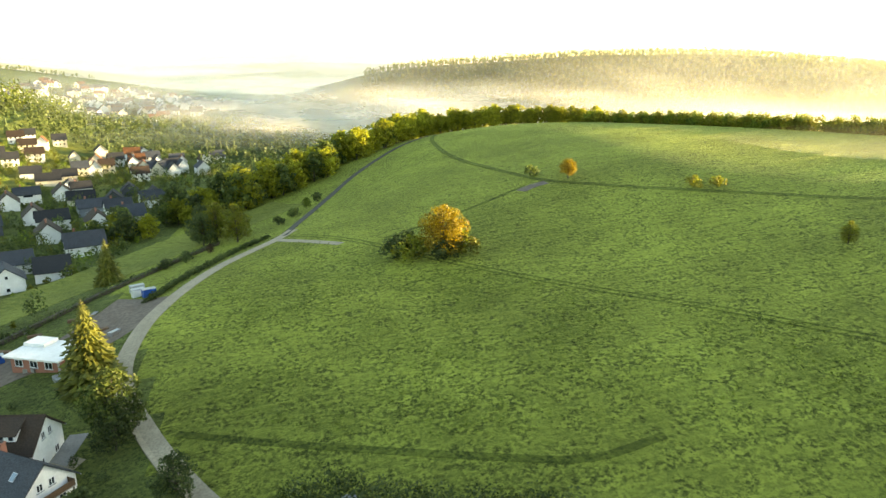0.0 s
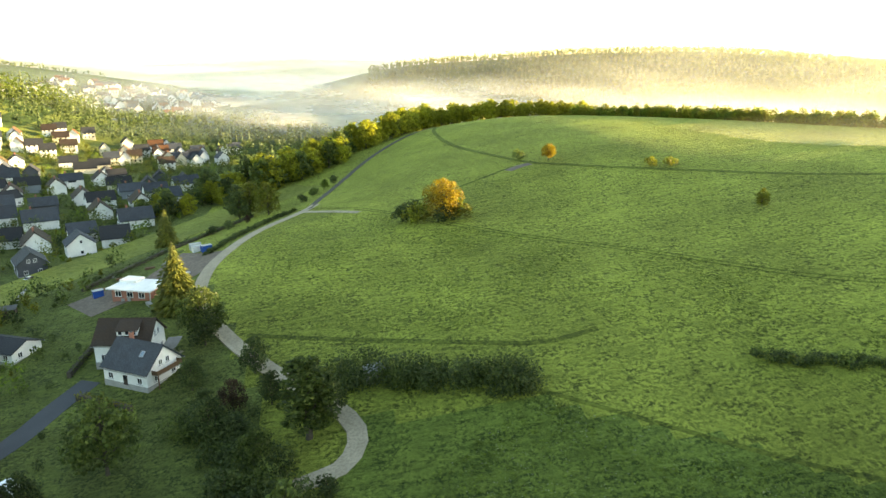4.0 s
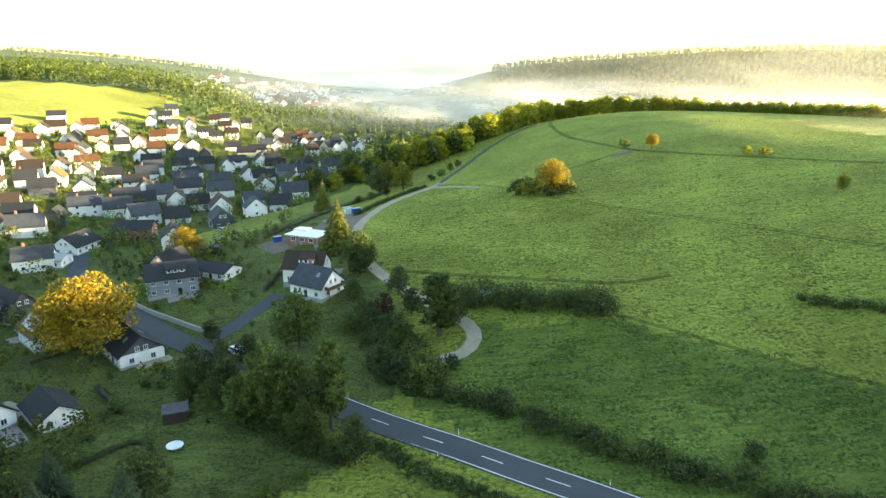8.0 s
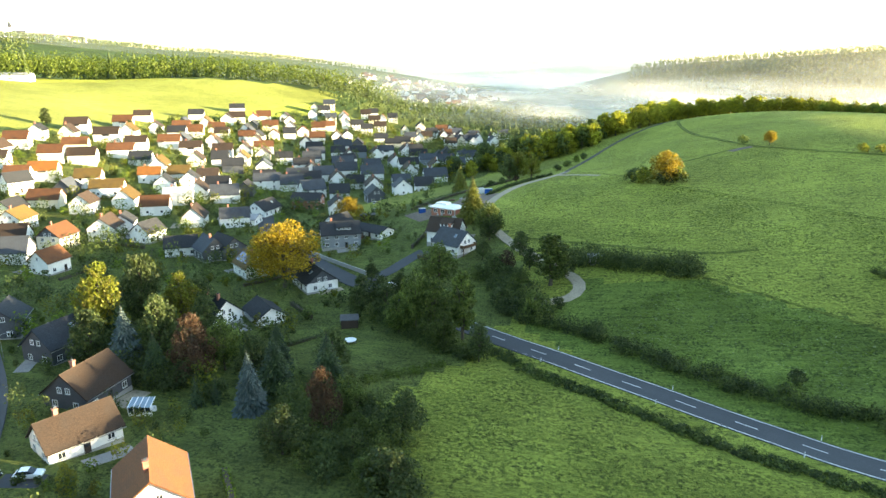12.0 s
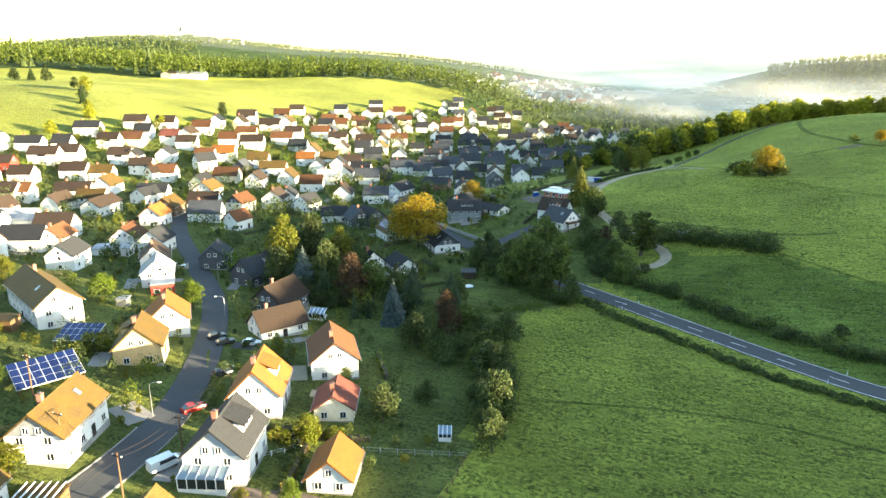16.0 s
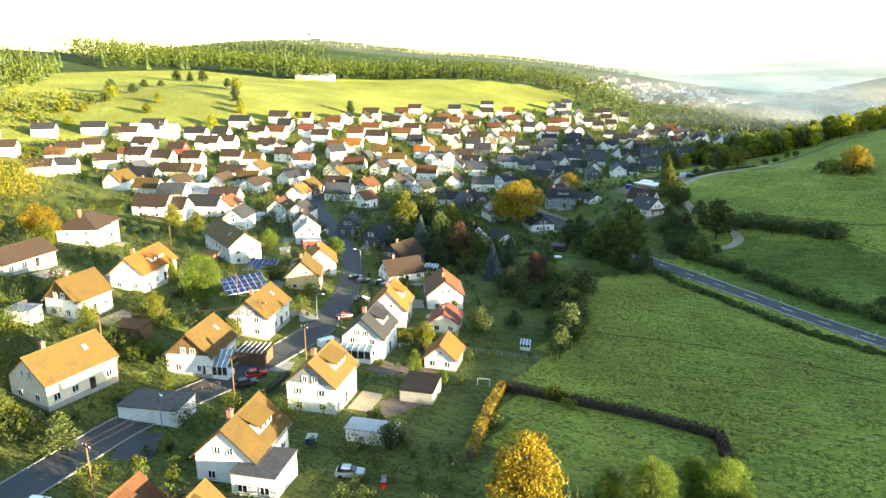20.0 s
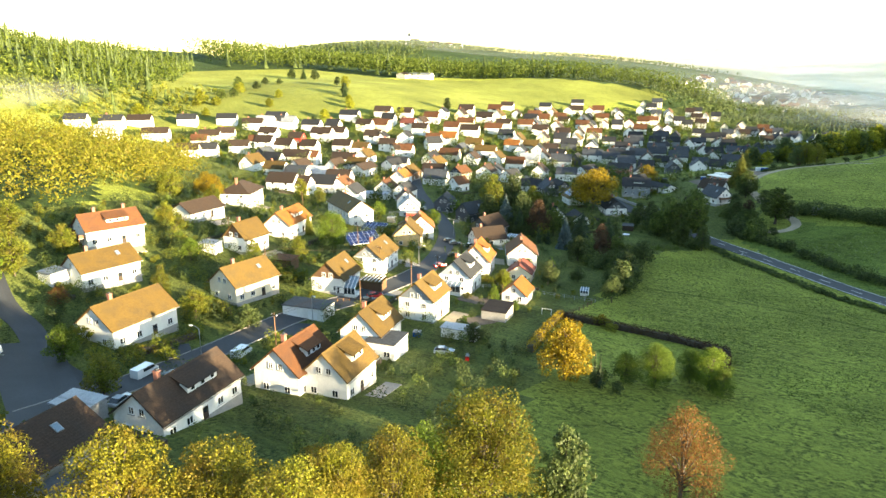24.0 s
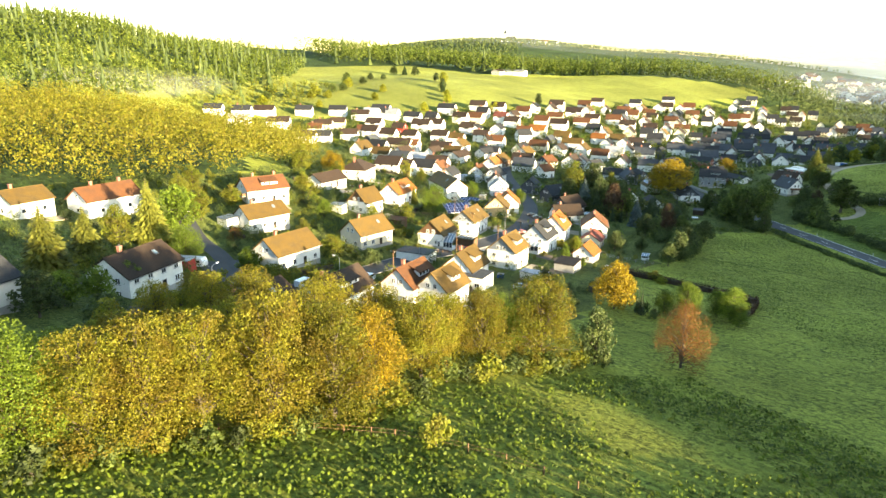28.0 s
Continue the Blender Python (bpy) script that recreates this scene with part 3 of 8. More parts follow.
        if near > 0:
            nn = 3 if wd > 4 else 2
            for q in range(nn):
                add_window(dm, -wd / 2 + wd * (q + 0.5) / nn, y0, zl + 0.15, 0 if sg < 0 else 180, min(1.0, wd / nn - 0.25), max(0.55, zt - zl - 0.4), False)
    for i in range(skylight):
        k = math.degrees(math.atan2(rise, W / 2))
        for_s = -1 if i % 2 == 0 else 1
        put("skylight", shared("sky", lambda: boxes_mesh("skylight", [((-0.45, -0.65, 0), (0.45, 0.65, 0.12)), ((-0.35, -0.55, 0.03), (0.35, 0.55, 0.14))], [M["metal"], M["skyglass"]], [0, 1])), hs,
            pose(L * (0.22 - 0.2 * i), for_s * W * 0.22, eave + rise * (1 - 0.44) + 0.16, -for_s * k, 0, 0))
    if balcony:
        sx = 1 if balcony > 0 else -1
        bl = put("balcony", boxes_mesh("balcony", [((0, -W * 0.36, 2.55), (1.5, W * 0.36, 2.72))], WALLS["concrete"]), hs, pose(sx * L / 2, 0, 0, 0, 0, 0 if sx > 0 else 180))
        rails = [((1.42, -W * 0.36, 2.72), (1.5, W * 0.36, 3.65)), ((0, -W * 0.36, 2.72), (1.5, -W * 0.36 + 0.06, 3.65)), ((0, W * 0.36 - 0.06, 2.72), (1.5, W * 0.36, 3.65))]
        put("balustrade", boxes_mesh("balustrade", rails, M["timber"]), bl)
        for q in (-1, 1):
            put("post", boxes_mesh("post", [((1.3, q * W * 0.33 - 0.08, -1.5), (1.46, q * W * 0.33 + 0.08, 2.55))], M["timber"]), bl)
    return hs

# ---- the houses ----
house(-116.6, -72.4, 84, 14.5, 10.5, 4.8, 3.4, "white", "rust", dormer="f", chimney=2, balcony=-1, floors=2, note="beside the wood")
house(-95.9, -84.1, 94, 14.1, 9.0, 4.4, 3.2, "white", "tan", skylight=1, floors=2)
house(-67.0, -92.2, 104, 15.6, 10.0, 4.6, 3.8, "white", "tan", wins=2, skylight=0, chimney=1, note="on a lawn")
house(-128.5, -39.1, 104, 14.1, 8.5, 3.0, 2.6, "white", "brown", floors=1, chimney=0)
house(-24.0, -105.1, 108, 16.5, 9.0, 3.8, 3.6, "white", "brown", dormer="f", note="beside the street", chimney=1)
house(-13.4, -129.7, 108, 15.0, 10.0, 4.0, 3.0, "concrete", "brown", chimney=1, skylight=2, kind_of="workshop_house", floors=1)
house(-44.0, -139.0, 118, 14.5, 10.5, 5.2, 3.4, "white", "brown", skylight=2, note="by a lane")
house(-32.0, -169.6, 118, 14.0, 10.0, 4.8, 3.4, "white", "dark", chimney=1, note="above the trees")
house(-99.2, -41.7, 104, 9.7, 8.0, 4.4, 4.0, "white", "tan", gable="wood")
house(-74.2, -59.7, 96, 13.3, 9.5, 4.6, 3.8, "cream", "tan", chimney=1, skylight=2, balcony=1)
house(-107.8, -19.9, 115, 15.4, 8.5, 4.6, 3.6, "white", "orange", dormer="f")
house(-124.4, 22.2, -23, 24.6, 9.5, 6.2, 3.6, "white", "tan", skylight=1, floors=2, chimney=1)
house(-71.4, -16.5, 113, 13.2, 8.5, 5.0, 3.6, "white", "tan", gable="grey", skylight=1)
house(-87.6, 15.3, 127, 9.5, 9.0, 4.4, 4.2, "ochre", "tan", dormer="b", chimney=1)
house(-96.5, 31.9, 133, 10.0, 9.0, 4.6, 4.0, "white", "orange", chimney=1)
house(-54.8, 11.3, 116, 11.0, 9.0, 4.8, 4.6, "white", "orange", dormer="f", chimney=1)
house(-52.7, 33.2, 126, 12.0, 9.5, 4.8, 3.8, "white", "rust", chimney=1)
house(-76.4, 46.5, 61, 11.9, 8.0, 3.0, 3.6, "white", "brown", floors=1, chimney=1)
house(-41.4, 15.7, 114, 8.0, 7.0, 3.0, 2.4, "cream", "red", floors=1, chimney=1)
house(-46.3, -8.3, 110, 11.0, 9.0, 5.2, 4.2, "white", "dark", gable="bluegrey", dormer="f", chimney=1)
house(-37.8, -33.5, 108, 10.5, 9.0, 5.8, 4.0, "white", "tan", gable="grey", dormer="F", chimney=1)
house(-32.3, -57.1, 110, 11.0, 9.0, 4.8, 4.2, "white", "tan", dormer="f", chimney=1)
house(-29.7, -4.2, 108, 7.5, 6.6, 2.9, 2.9, "white", "orange", floors=1, chimney=0, door=0, kind_of="garage_house")
house(-25.1, -82.8, 107, 11.5, 9.0, 4.8, 4.0, "white", "rust", dormer="f", balcony=0, note="with timber porch", chimney=1)
house(-17.8, -79.0, 108, 10.5, 8.6, 4.6, 4.0, "white", "tan", gable="white", dormer="f", chimney=0)
house(-65.5, -37.4, 114, 11.0, 9.0, 4.2, 4.2, "white", "tan", gable="wood", chimney=0, skylight=2)
house(-130.3, 62.8, 132, 10.0, 8.5, 5.0, 3.6, "white", "pale", chimney=0, skylight=2)
house(-144.8, 76.3, 133, 10.0, 8.5, 4.8, 3.8, "white", "brown", chimney=1)
house(-162.6, 94.9, 108, 10.0, 9.0, 4.8, 3.6, "white", "dark", chimney=0)
house(-174.5, 93.6, 116, 11.0, 9.0, 4.6, 3.6, "white", "rust", chimney=1)
house(-195.4, 127.3, 108, 10.0, 9.0, 4.8, 3.6, "white", "orange", chimney=1)
house(-204.6, 144.6, 109, 11.0, 9.5, 4.8, 3.8, "wood", "tan", chimney=1)
house(-110.0, 81.3, 81, 11.0, 9.0, 4.4, 4.0, "slate", "slate", chimney=0, skylight=1)
house(-132.1, 89.7, 119, 10.5, 8.5, 4.4, 3.6, "slate", "slate", chimney=0)
house(-88.0, 63.7, 87, 12.0, 10.0, 3.6, 4.2, "slate", "brown", chimney=1)
house(-39.7, 186.2, -8, 11.5, 9.0, 4.8, 3.8, "white", "brown", dormer="f", chimney=0, note="by the lane")
house(-35.1, 176.8, -32, 11.5, 9.5, 3.6, 4.2, "white", "slate", balcony=1, chimney=1, skylight=1, note="with a tall gable")
house(-80.5, 188.1, 26, 14.0, 10.0, 5.4, 3.6, "grey", "dark", dormer="f", chimney=1, balcony=1)
house(-73.9, 146.6, -47, 13.0, 10.0, 3.2, 3.8, "white", "dark", gable="slate", chimney=1, floors=1, skylight=2)
house(-76.7, 117.4, 136, 11.0, 7.9, 2.6, 2.5, "white", "dark", floors=1, chimney=0)
house(-88.7, 113.4, 152, 10.0, 9.2, 3.0, 4.0, "white", "dark", chimney=2, floors=1)
house(-99.5, 154.5, 139, 11.0, 8.0, 4.0, 3.8, "white", "tan", chimney=1)
house(-86.6, 203.3, 66, 10.0, 7.5, 4.6, 3.4, "white", "dark", chimney=0)
house(-70.5, 197.3, -25, 14.0, 8.0, 2.8, 1.6, "white", "dark", chimney=0, floors=1, kind_of="garage")
house(-130.9, 284.6, 41, 12.0, 9.5, 5.2, 4.2, "white", "slate", chimney=0)
house(-121.6, 256.2, 7, 14.0, 9.0, 5.0, 2.6, "brick", "dark", chimney=0)
house(-136.4, 239.7, 82, 14.0, 10.0, 3.4, 3.6, "white", "dark", skylight=2, chimney=0)
house(-137.9, 220.3, 5, 16.0, 9.0, 3.0, 1.4, "white", "pale", chimney=0, floors=1)
house(-92.6, 321.4, 25, 10.0, 8.0, 4.4, 3.6, "white", "slate", chimney=0)
house(-93.1, 272.6, -62, 11.0, 8.5, 4.4, 3.6, "slate", "slate", chimney=0)
house(-210.8, 215.2, 107, 11.0, 9.0, 5.0, 3.8, "white", "brown", chimney=0)
house(-175.9, 183.8, 108, 12.0, 10.0, 5.4, 3.8, "white", "brown", note="and half-timbered upper floors", chimney=1)
house(-182.7, 166.2, 95, 11.0, 9.0, 5.4, 3.6, "cream", "rust", gable="slate", chimney=1)
house(-163.1, 139.4, 85, 9.0, 8.0, 4.6, 3.4, "white", "rust", chimney=0)
house(-215.7, 182.8, 103, 12.0, 9.5, 5.2, 3.6, "white", "tan", chimney=1)
house(-253.8, 224.7, 63, 11.0, 9.5, 5.6, 4.0, "white", "dark", chimney=0)
house(-230.7, 157.9, 91, 12.0, 9.5, 4.6, 3.0, "white", "dark", chimney=0)
house(-259.1, 195.1, 71, 12.0, 9.0, 4.6, 3.0, "white", "brown", chimney=1)
house(-150.6, -8.0, 125, 15.0, 11.0, 5.4, 3.6, "white", "brown", chimney=1, hip=True, note="beside the wood")
house(-228.1, 129.6, 104, 16.3, 9.0, 4.6, 3.0, "white", "brown", chimney=0)
house(-158.6, 185.1, 84, 10.0, 8.5, 4.6, 3.6, "white", "dark", chimney=0)
house(-118.5, 173.0, -34, 12.0, 9.0, 4.2, 3.6, "slate", "dark", chimney=0)
house(-153.9, 403.5, 56, 12.0, 8.5, 4.6, 3.2, "white", "dark", chimney=0)

house(-122.8, 169.0, 140, 10.5, 8.5, 4.2, 4.0, "slate", "slate", chimney=1)
house(-135.6, 171.3, 30, 11.0, 8.0, 3.8, 3.2, "white", "dark", chimney=0)

def town_house(x, y):
    """One of the many plain houses of the town, told apart by roof, size and turn."""
    k = int(abs(x * 7.3 + y * 3.1)) % 12
    # houses in the shaded quarter get darker tiles: shade put into roof colour
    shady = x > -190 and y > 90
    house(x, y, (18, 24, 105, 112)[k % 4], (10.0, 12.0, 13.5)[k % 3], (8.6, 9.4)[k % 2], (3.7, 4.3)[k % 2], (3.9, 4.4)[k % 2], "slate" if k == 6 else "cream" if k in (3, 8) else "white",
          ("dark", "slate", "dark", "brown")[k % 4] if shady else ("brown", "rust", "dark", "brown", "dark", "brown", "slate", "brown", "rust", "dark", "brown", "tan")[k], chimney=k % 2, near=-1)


# the wider town on the valley floor and the opposite slope
house(-361.6, 167.9, 25, 16.0, 9.4, 5.2, 3.8, "white", "dark", chimney=0, near=-1)
house(-336.3, 180.7, 25, 14.0, 8.6, 4.6, 3.4, "white", "dark", chimney=1, near=-1)
house(-349.7, 169.5, 25, 12.0, 9.4, 4.6, 3.8, "white", "pale", chimney=0, near=-1)
house(-333.7, 139.6, 25, 13.0, 8.6, 5.2, 3.4, "white", "brown", chimney=1, near=-1)
house(-305.7, 130.3, 25, 14.0, 9.4, 4.6, 3.8, "white", "brown", chimney=0, near=0)
house(-317.1, 150.7, 25, 10.0, 8.6, 4.6, 3.4, "red", "brown", chimney=1, near=0)
house(-316.2, 173.5, 25, 15.0, 9.4, 5.2, 3.8, "white", "brown", chimney=0, near=-1)
house(-337.9, 221.1, 25, 15.0, 8.6, 4.6, 3.4, "white", "dark", chimney=1, near=-1)
house(-329.1, 250.5, 25, 14.0, 9.4, 4.6, 3.8, "white", "brown", chimney=0, near=-1)
house(-297.2, 245.5, 25, 11.0, 8.6, 5.2, 3.4, "white", "red", chimney=1, near=-1)
house(-317.1, 263.7, 25, 12.0, 9.4, 4.6, 3.8, "white", "brown", chimney=0, near=-1)
house(-302.1, 295.0, 115, 10.0, 8.6, 4.6, 3.4, "white", "dark", chimney=1, near=-1)
house(-300.2, 324.9, 25, 13.0, 9.4, 5.2, 3.8, "white", "brown", chimney=0, near=-1)
house(-274.7, 291.1, 25, 13.0, 8.6, 4.6, 3.4, "cream", "rust", chimney=1, near=-1)
house(-275.1, 116.9, 25, 18.0, 9.4, 4.6, 3.8, "cream", "brown", chimney=0, near=0)
house(-269.0, 123.3, 25, 10.0, 8.6, 5.2, 3.4, "white", "rust", chimney=1, near=0)
house(-288.3, 167.9, 25, 13.0, 9.4, 4.6, 3.8, "white", "brown", chimney=0, near=0)
house(-259.1, 142.5, 25, 16.0, 8.6, 4.6, 3.4, "white", "brown", chimney=1, near=0)
house(-292.5, 201.9, 25, 12.0, 9.4, 5.2, 3.8, "white", "brown", chimney=0, near=-1)
house(-288.1, 206.2, 115, 10.0, 8.6, 4.6, 3.4, "white", "dark", chimney=1, near=-1)
house(-278.4, 221.3, 115, 11.0, 9.4, 4.6, 3.8, "white", "dark", chimney=0, near=-1)
house(-272.7, 197.1, 25, 12.0, 8.6, 5.2, 3.4, "white", "brown", chimney=1, near=0)
house(-257.2, 196.1, 25, 14.0, 9.4, 4.6, 3.8, "white", "rust", chimney=0, near=0)
house(-232.6, 164.1, 25, 14.0, 8.6, 4.6, 3.4, "white", "dark", chimney=1, near=0)
house(-256.9, 245.9, 25, 13.0, 9.4, 5.2, 3.8, "white", "orange", chimney=0, near=-1)
house(-190.6, 77.8, 115, 11.0, 8.6, 4.6, 3.4, "white", "rust", chimney=1, near=0)
house(-195.4, 70.1, 25, 14.0, 9.4, 4.6, 3.8, "white", "dark", chimney=0, near=0)
house(-165.0, 61.4, 115, 11.0, 8.6, 5.2, 3.4, "white", "dark", chimney=1, near=0)
house(-193.9, 52.2, 25, 14.0, 9.4, 4.6, 3.8, "white", "brown", chimney=0, near=0)
house(-244.0, 77.4, 25, 12.0, 8.6, 4.6, 3.4, "white", "tan", chimney=1, near=0)
house(-198.8, 47.9, 25, 14.0, 9.4, 5.2, 3.8, "white", "brown", chimney=0, near=0)
house(-224.7, 90.0, 25, 13.0, 8.6, 4.6, 3.4, "white", "pale", chimney=1, near=0)
house(-226.9, 78.4, 25, 12.0, 9.4, 4.6, 3.8, "white", "slate", chimney=0, near=0)
house(-239.9, 135.6, 25, 12.0, 8.6, 5.2, 3.4, "white", "tan", chimney=1, near=0)
house(-260.4, 278.2, 25, 14.0, 9.4, 4.6, 3.8, "white", "brown", chimney=0, near=-1)
house(-254.2, 301.9, 25, 14.0, 8.6, 4.6, 3.4, "white", "rust", chimney=1, near=-1)
house(-277.4, 321.3, 25, 14.0, 9.4, 5.2, 3.8, "white", "brown", chimney=0, near=-1)
house(-283.0, 379.0, 115, 10.0, 8.6, 4.6, 3.4, "white", "brown", chimney=1, near=-1)
house(-252.0, 346.4, 25, 13.0, 9.4, 4.6, 3.8, "white", "rust", chimney=0, near=-1)
house(-235.1, 342.7, 25, 13.0, 8.6, 5.2, 3.4, "white", "brown", chimney=1, near=-1)
house(-281.0, 406.4, 25, 12.0, 9.4, 4.6, 3.8, "white", "rust", chimney=0, near=-1)
house(-244.8, 385.6, 115, 11.0, 8.6, 4.6, 3.4, "white", "tan", chimney=1, near=-1)
house(-286.5, 482.1, 115, 11.0, 9.4, 5.2, 3.8, "white", "brown", chimney=0, near=-1)
house(-305.1, 535.2, 25, 13.0, 8.6, 4.6, 3.4, "white", "dark", chimney=1, near=-1)
house(-240.8, 427.8, 25, 12.0, 9.4, 4.6, 3.8, "white", "rust", chimney=0, near=-1)
house(-277.0, 511.3, 115, 11.0, 8.6, 4.6, 3.4, "white", "red", chimney=1, near=-1)
house(-251.6, 490.3, 25, 13.0, 9.4, 5.2, 3.8, "cream", "rust", chimney=0, near=-1)
house(-235.1, 461.3, 115, 10.0, 8.6, 4.6, 3.4, "white", "rust", chimney=1, near=-1)
house(-225.5, 497.3, 115, 10.0, 9.4, 4.6, 3.8, "white", "red", chimney=0, near=-1)
house(-220.7, 543.7, 25, 12.0, 9.4, 4.6, 3.8, "white", "rust", chimney=0, near=-1)
house(-194.5, 520.9, 115, 10.0, 8.6, 4.6, 3.4, "white", "dark", chimney=1, near=-1)
house(-183.4, 336.9, 115, 12.0, 9.4, 4.6, 3.8, "white", "slate", chimney=0, near=0)
house(-162.5, 297.8, 25, 14.0, 8.6, 5.2, 3.4, "white", "slate", chimney=1, near=0)
house(-197.1, 324.4, 25, 12.0, 9.4, 4.6, 3.8, "slate", "dark", chimney=0, near=-1)
house(-184.0, 246.4, 25, 13.0, 8.6, 4.6, 3.4, "white", "pale", chimney=1, near=0)
house(-196.3, 276.9, 115, 10.0, 9.4, 5.2, 3.8, "white", "dark", chimney=0, near=0)
house(-217.6, 274.0, 25, 11.0, 8.6, 4.6, 3.4, "white", "orange", chimney=1, near=0)
house(-207.8, 285.5, 25, 11.0, 9.4, 4.6, 3.8, "white", "tan", chimney=0, near=0)
house(-193.1, 289.4, 25, 11.0, 8.6, 5.2, 3.4, "white", "brown", chimney=1, near=0)
house(-203.0, 264.2, 115, 11.0, 9.4, 4.6, 3.8, "white", "dark", chimney=0, near=0)
house(-219.3, 242.5, 25, 15.0, 8.6, 4.6, 3.4, "white", "tan", chimney=1, near=0)
house(-234.8, 249.6, 25, 12.0, 9.4, 5.2, 3.8, "white", "tan", chimney=0, near=0)
house(-176.2, 194.5, 115, 10.0, 8.6, 4.6, 3.4, "white", "dark", chimney=1, near=0)
house(-182.8, 226.2, 25, 12.0, 9.4, 4.6, 3.8, "white", "rust", chimney=0, near=0)
house(-167.0, 359.5, 25, 13.0, 8.6, 5.2, 3.4, "white", "dark", chimney=1, near=0)
house(-150.7, 386.7, 25, 14.0, 9.4, 4.6, 3.8, "grey", "slate", chimney=0, near=0)
house(-131.3, 388.9, 25, 12.0, 8.6, 4.6, 3.4, "slate", "slate", chimney=1, near=0)
house(-107.9, 397.6, 25, 13.0, 9.4, 5.2, 3.8, "white", "dark", chimney=0, near=0)
house(-101.1, 431.1, 25, 14.0, 8.6, 4.6, 3.4, "grey", "slate", chimney=1, near=0)
house(-75.1, 443.2, 25, 14.0, 9.4, 4.6, 3.8, "white", "slate", chimney=0, near=-1)
house(-99.3, 238.2, 115, 10.0, 8.6, 5.2, 3.4, "white", "dark", chimney=1, near=0)
house(-85.3, 296.2, 115, 9.0, 9.4, 4.6, 3.8, "white", "slate", chimney=0, near=0)
house(-138.5, 216.8, 25, 12.0, 8.6, 4.6, 3.4, "white", "slate", chimney=1, near=0)
house(-143.7, 314.3, 25, 11.0, 9.4, 5.2, 3.8, "slate", "dark", chimney=0, near=0)
house(-187.2, 374.2, 25, 11.0, 8.6, 4.6, 3.4, "white", "dark", chimney=1, near=-1)
house(-179.6, 412.5, 25, 11.0, 9.4, 4.6, 3.8, "white", "slate", chimney=0, near=-1)
house(-143.9, 466.0, 25, 12.0, 8.6, 5.2, 3.4, "white", "slate", chimney=1, near=-1)
house(-160.0, 446.2, 25, 12.0, 9.4, 4.6, 3.8, "grey", "dark", chimney=0, near=-1)
house(-127.3, 496.6, 25, 11.0, 8.6, 4.6, 3.4, "white", "dark", chimney=1, near=-1)
house(-298.8, 366.4, 25, 12.0, 9.4, 5.2, 3.8, "white", "rust", chimney=0, near=-1)
house(-319.3, 417.0, 25, 12.0, 8.6, 4.6, 3.4, "white", "brown", chimney=1, near=-1)
house(-310.6, 475.7, 25, 12.0, 9.4, 4.6, 3.8, "white", "dark", chimney=0, near=-1)
house(-269.1, 434.2, 25, 12.0, 8.6, 5.2, 3.4, "white", "rust", chimney=1, near=-1)
house(-252.3, 531.3, 115, 11.0, 9.4, 4.6, 3.8, "white", "brown", chimney=0, near=-1)
house(-214.5, 401.1, 25, 13.0, 8.6, 4.6, 3.4, "white", "rust", chimney=1, near=-1)
house(-221.1, 356.3, 25, 12.0, 9.4, 5.2, 3.8, "white", "brown", chimney=0, near=-1)
house(-259.6, 323.9, 25, 12.0, 8.6, 4.6, 3.4, "white", "brown", chimney=1, near=-1)
house(-285.2, 246.4, 25, 12.0, 8.6, 4.6, 3.4, "white", "brown", chimney=1, near=-1)
house(-298.0, 275.3, 25, 12.0, 9.4, 4.6, 3.8, "white", "rust", chimney=0, near=-1)
house(-314.8, 214.9, 25, 12.0, 8.6, 5.2, 3.4, "white", "brown", chimney=1, near=-1)
house(-313.2, 186.1, 25, 12.0, 9.4, 4.6, 3.8, "white", "brown", chimney=0, near=-1)
house(-359.8, 156.2, 25, 13.0, 8.6, 4.6, 3.4, "white", "pale", chimney=1, near=-1)
house(-314.1, 121.7, 25, 12.0, 9.4, 5.2, 3.8, "white", "brown", chimney=0, near=0)
house(-277.0, 174.7, 25, 11.0, 8.6, 4.6, 3.4, "white", "tan", chimney=1, near=0)
house(-296.7, 145.4, 25, 11.0, 9.4, 4.6, 3.8, "white", "brown", chimney=0, near=0)
house(-261.7, 234.7, 25, 11.0, 8.6, 5.2, 3.4, "white", "rust", chimney=1, near=-1)
house(-272.9, 270.5, 25, 12.0, 9.4, 4.6, 3.8, "white", "rust", chimney=0, near=-1)
house(-384.3, 32.1, 47, 13.0, 9.0, 4.6, 3.2, "white", "dark", chimney=0, near=-1)
house(-385.6, 54.6, 47, 14.0, 9.0, 4.6, 3.2, "white", "dark", chimney=1, near=-1)
house(-388.5, 74.8, 47, 15.0, 9.0, 4.6, 3.2, "white", "brown", chimney=0, near=-1)
house(-354.7, 36.8, 47, 14.0, 9.0, 4.6, 3.2, "white", "pale", chimney=1, near=-1)
house(-351.6, 65.9, 47, 16.0, 9.0, 4.6, 3.2, "white", "brown", chimney=0, near=-1)
house(-386.5, 108.6, 47, 13.0, 9.0, 4.6, 3.2, "white", "dark", chimney=1, near=-1)
house(-378.4, 135.7, 47, 14.0, 9.0, 4.6, 3.2, "white", "dark", chimney=0, near=-1)
house(-359.6, 144.8, 47, 14.0, 9.0, 4.6, 3.2, "white", "brown", chimney=1, near=-1)
house(-304.0, 60.0, 47, 12.0, 9.0, 4.6, 3.2, "white", "brown", chimney=0, near=-1)
house(-341.8, 98.0, 47, 13.0, 9.0, 4.6, 3.2, "white", "brown", chimney=1, near=-1)
house(-310.7, 99.2, 47, 12.0, 9.0, 4.6, 3.2, "white", "brown", chimney=0, near=-1)
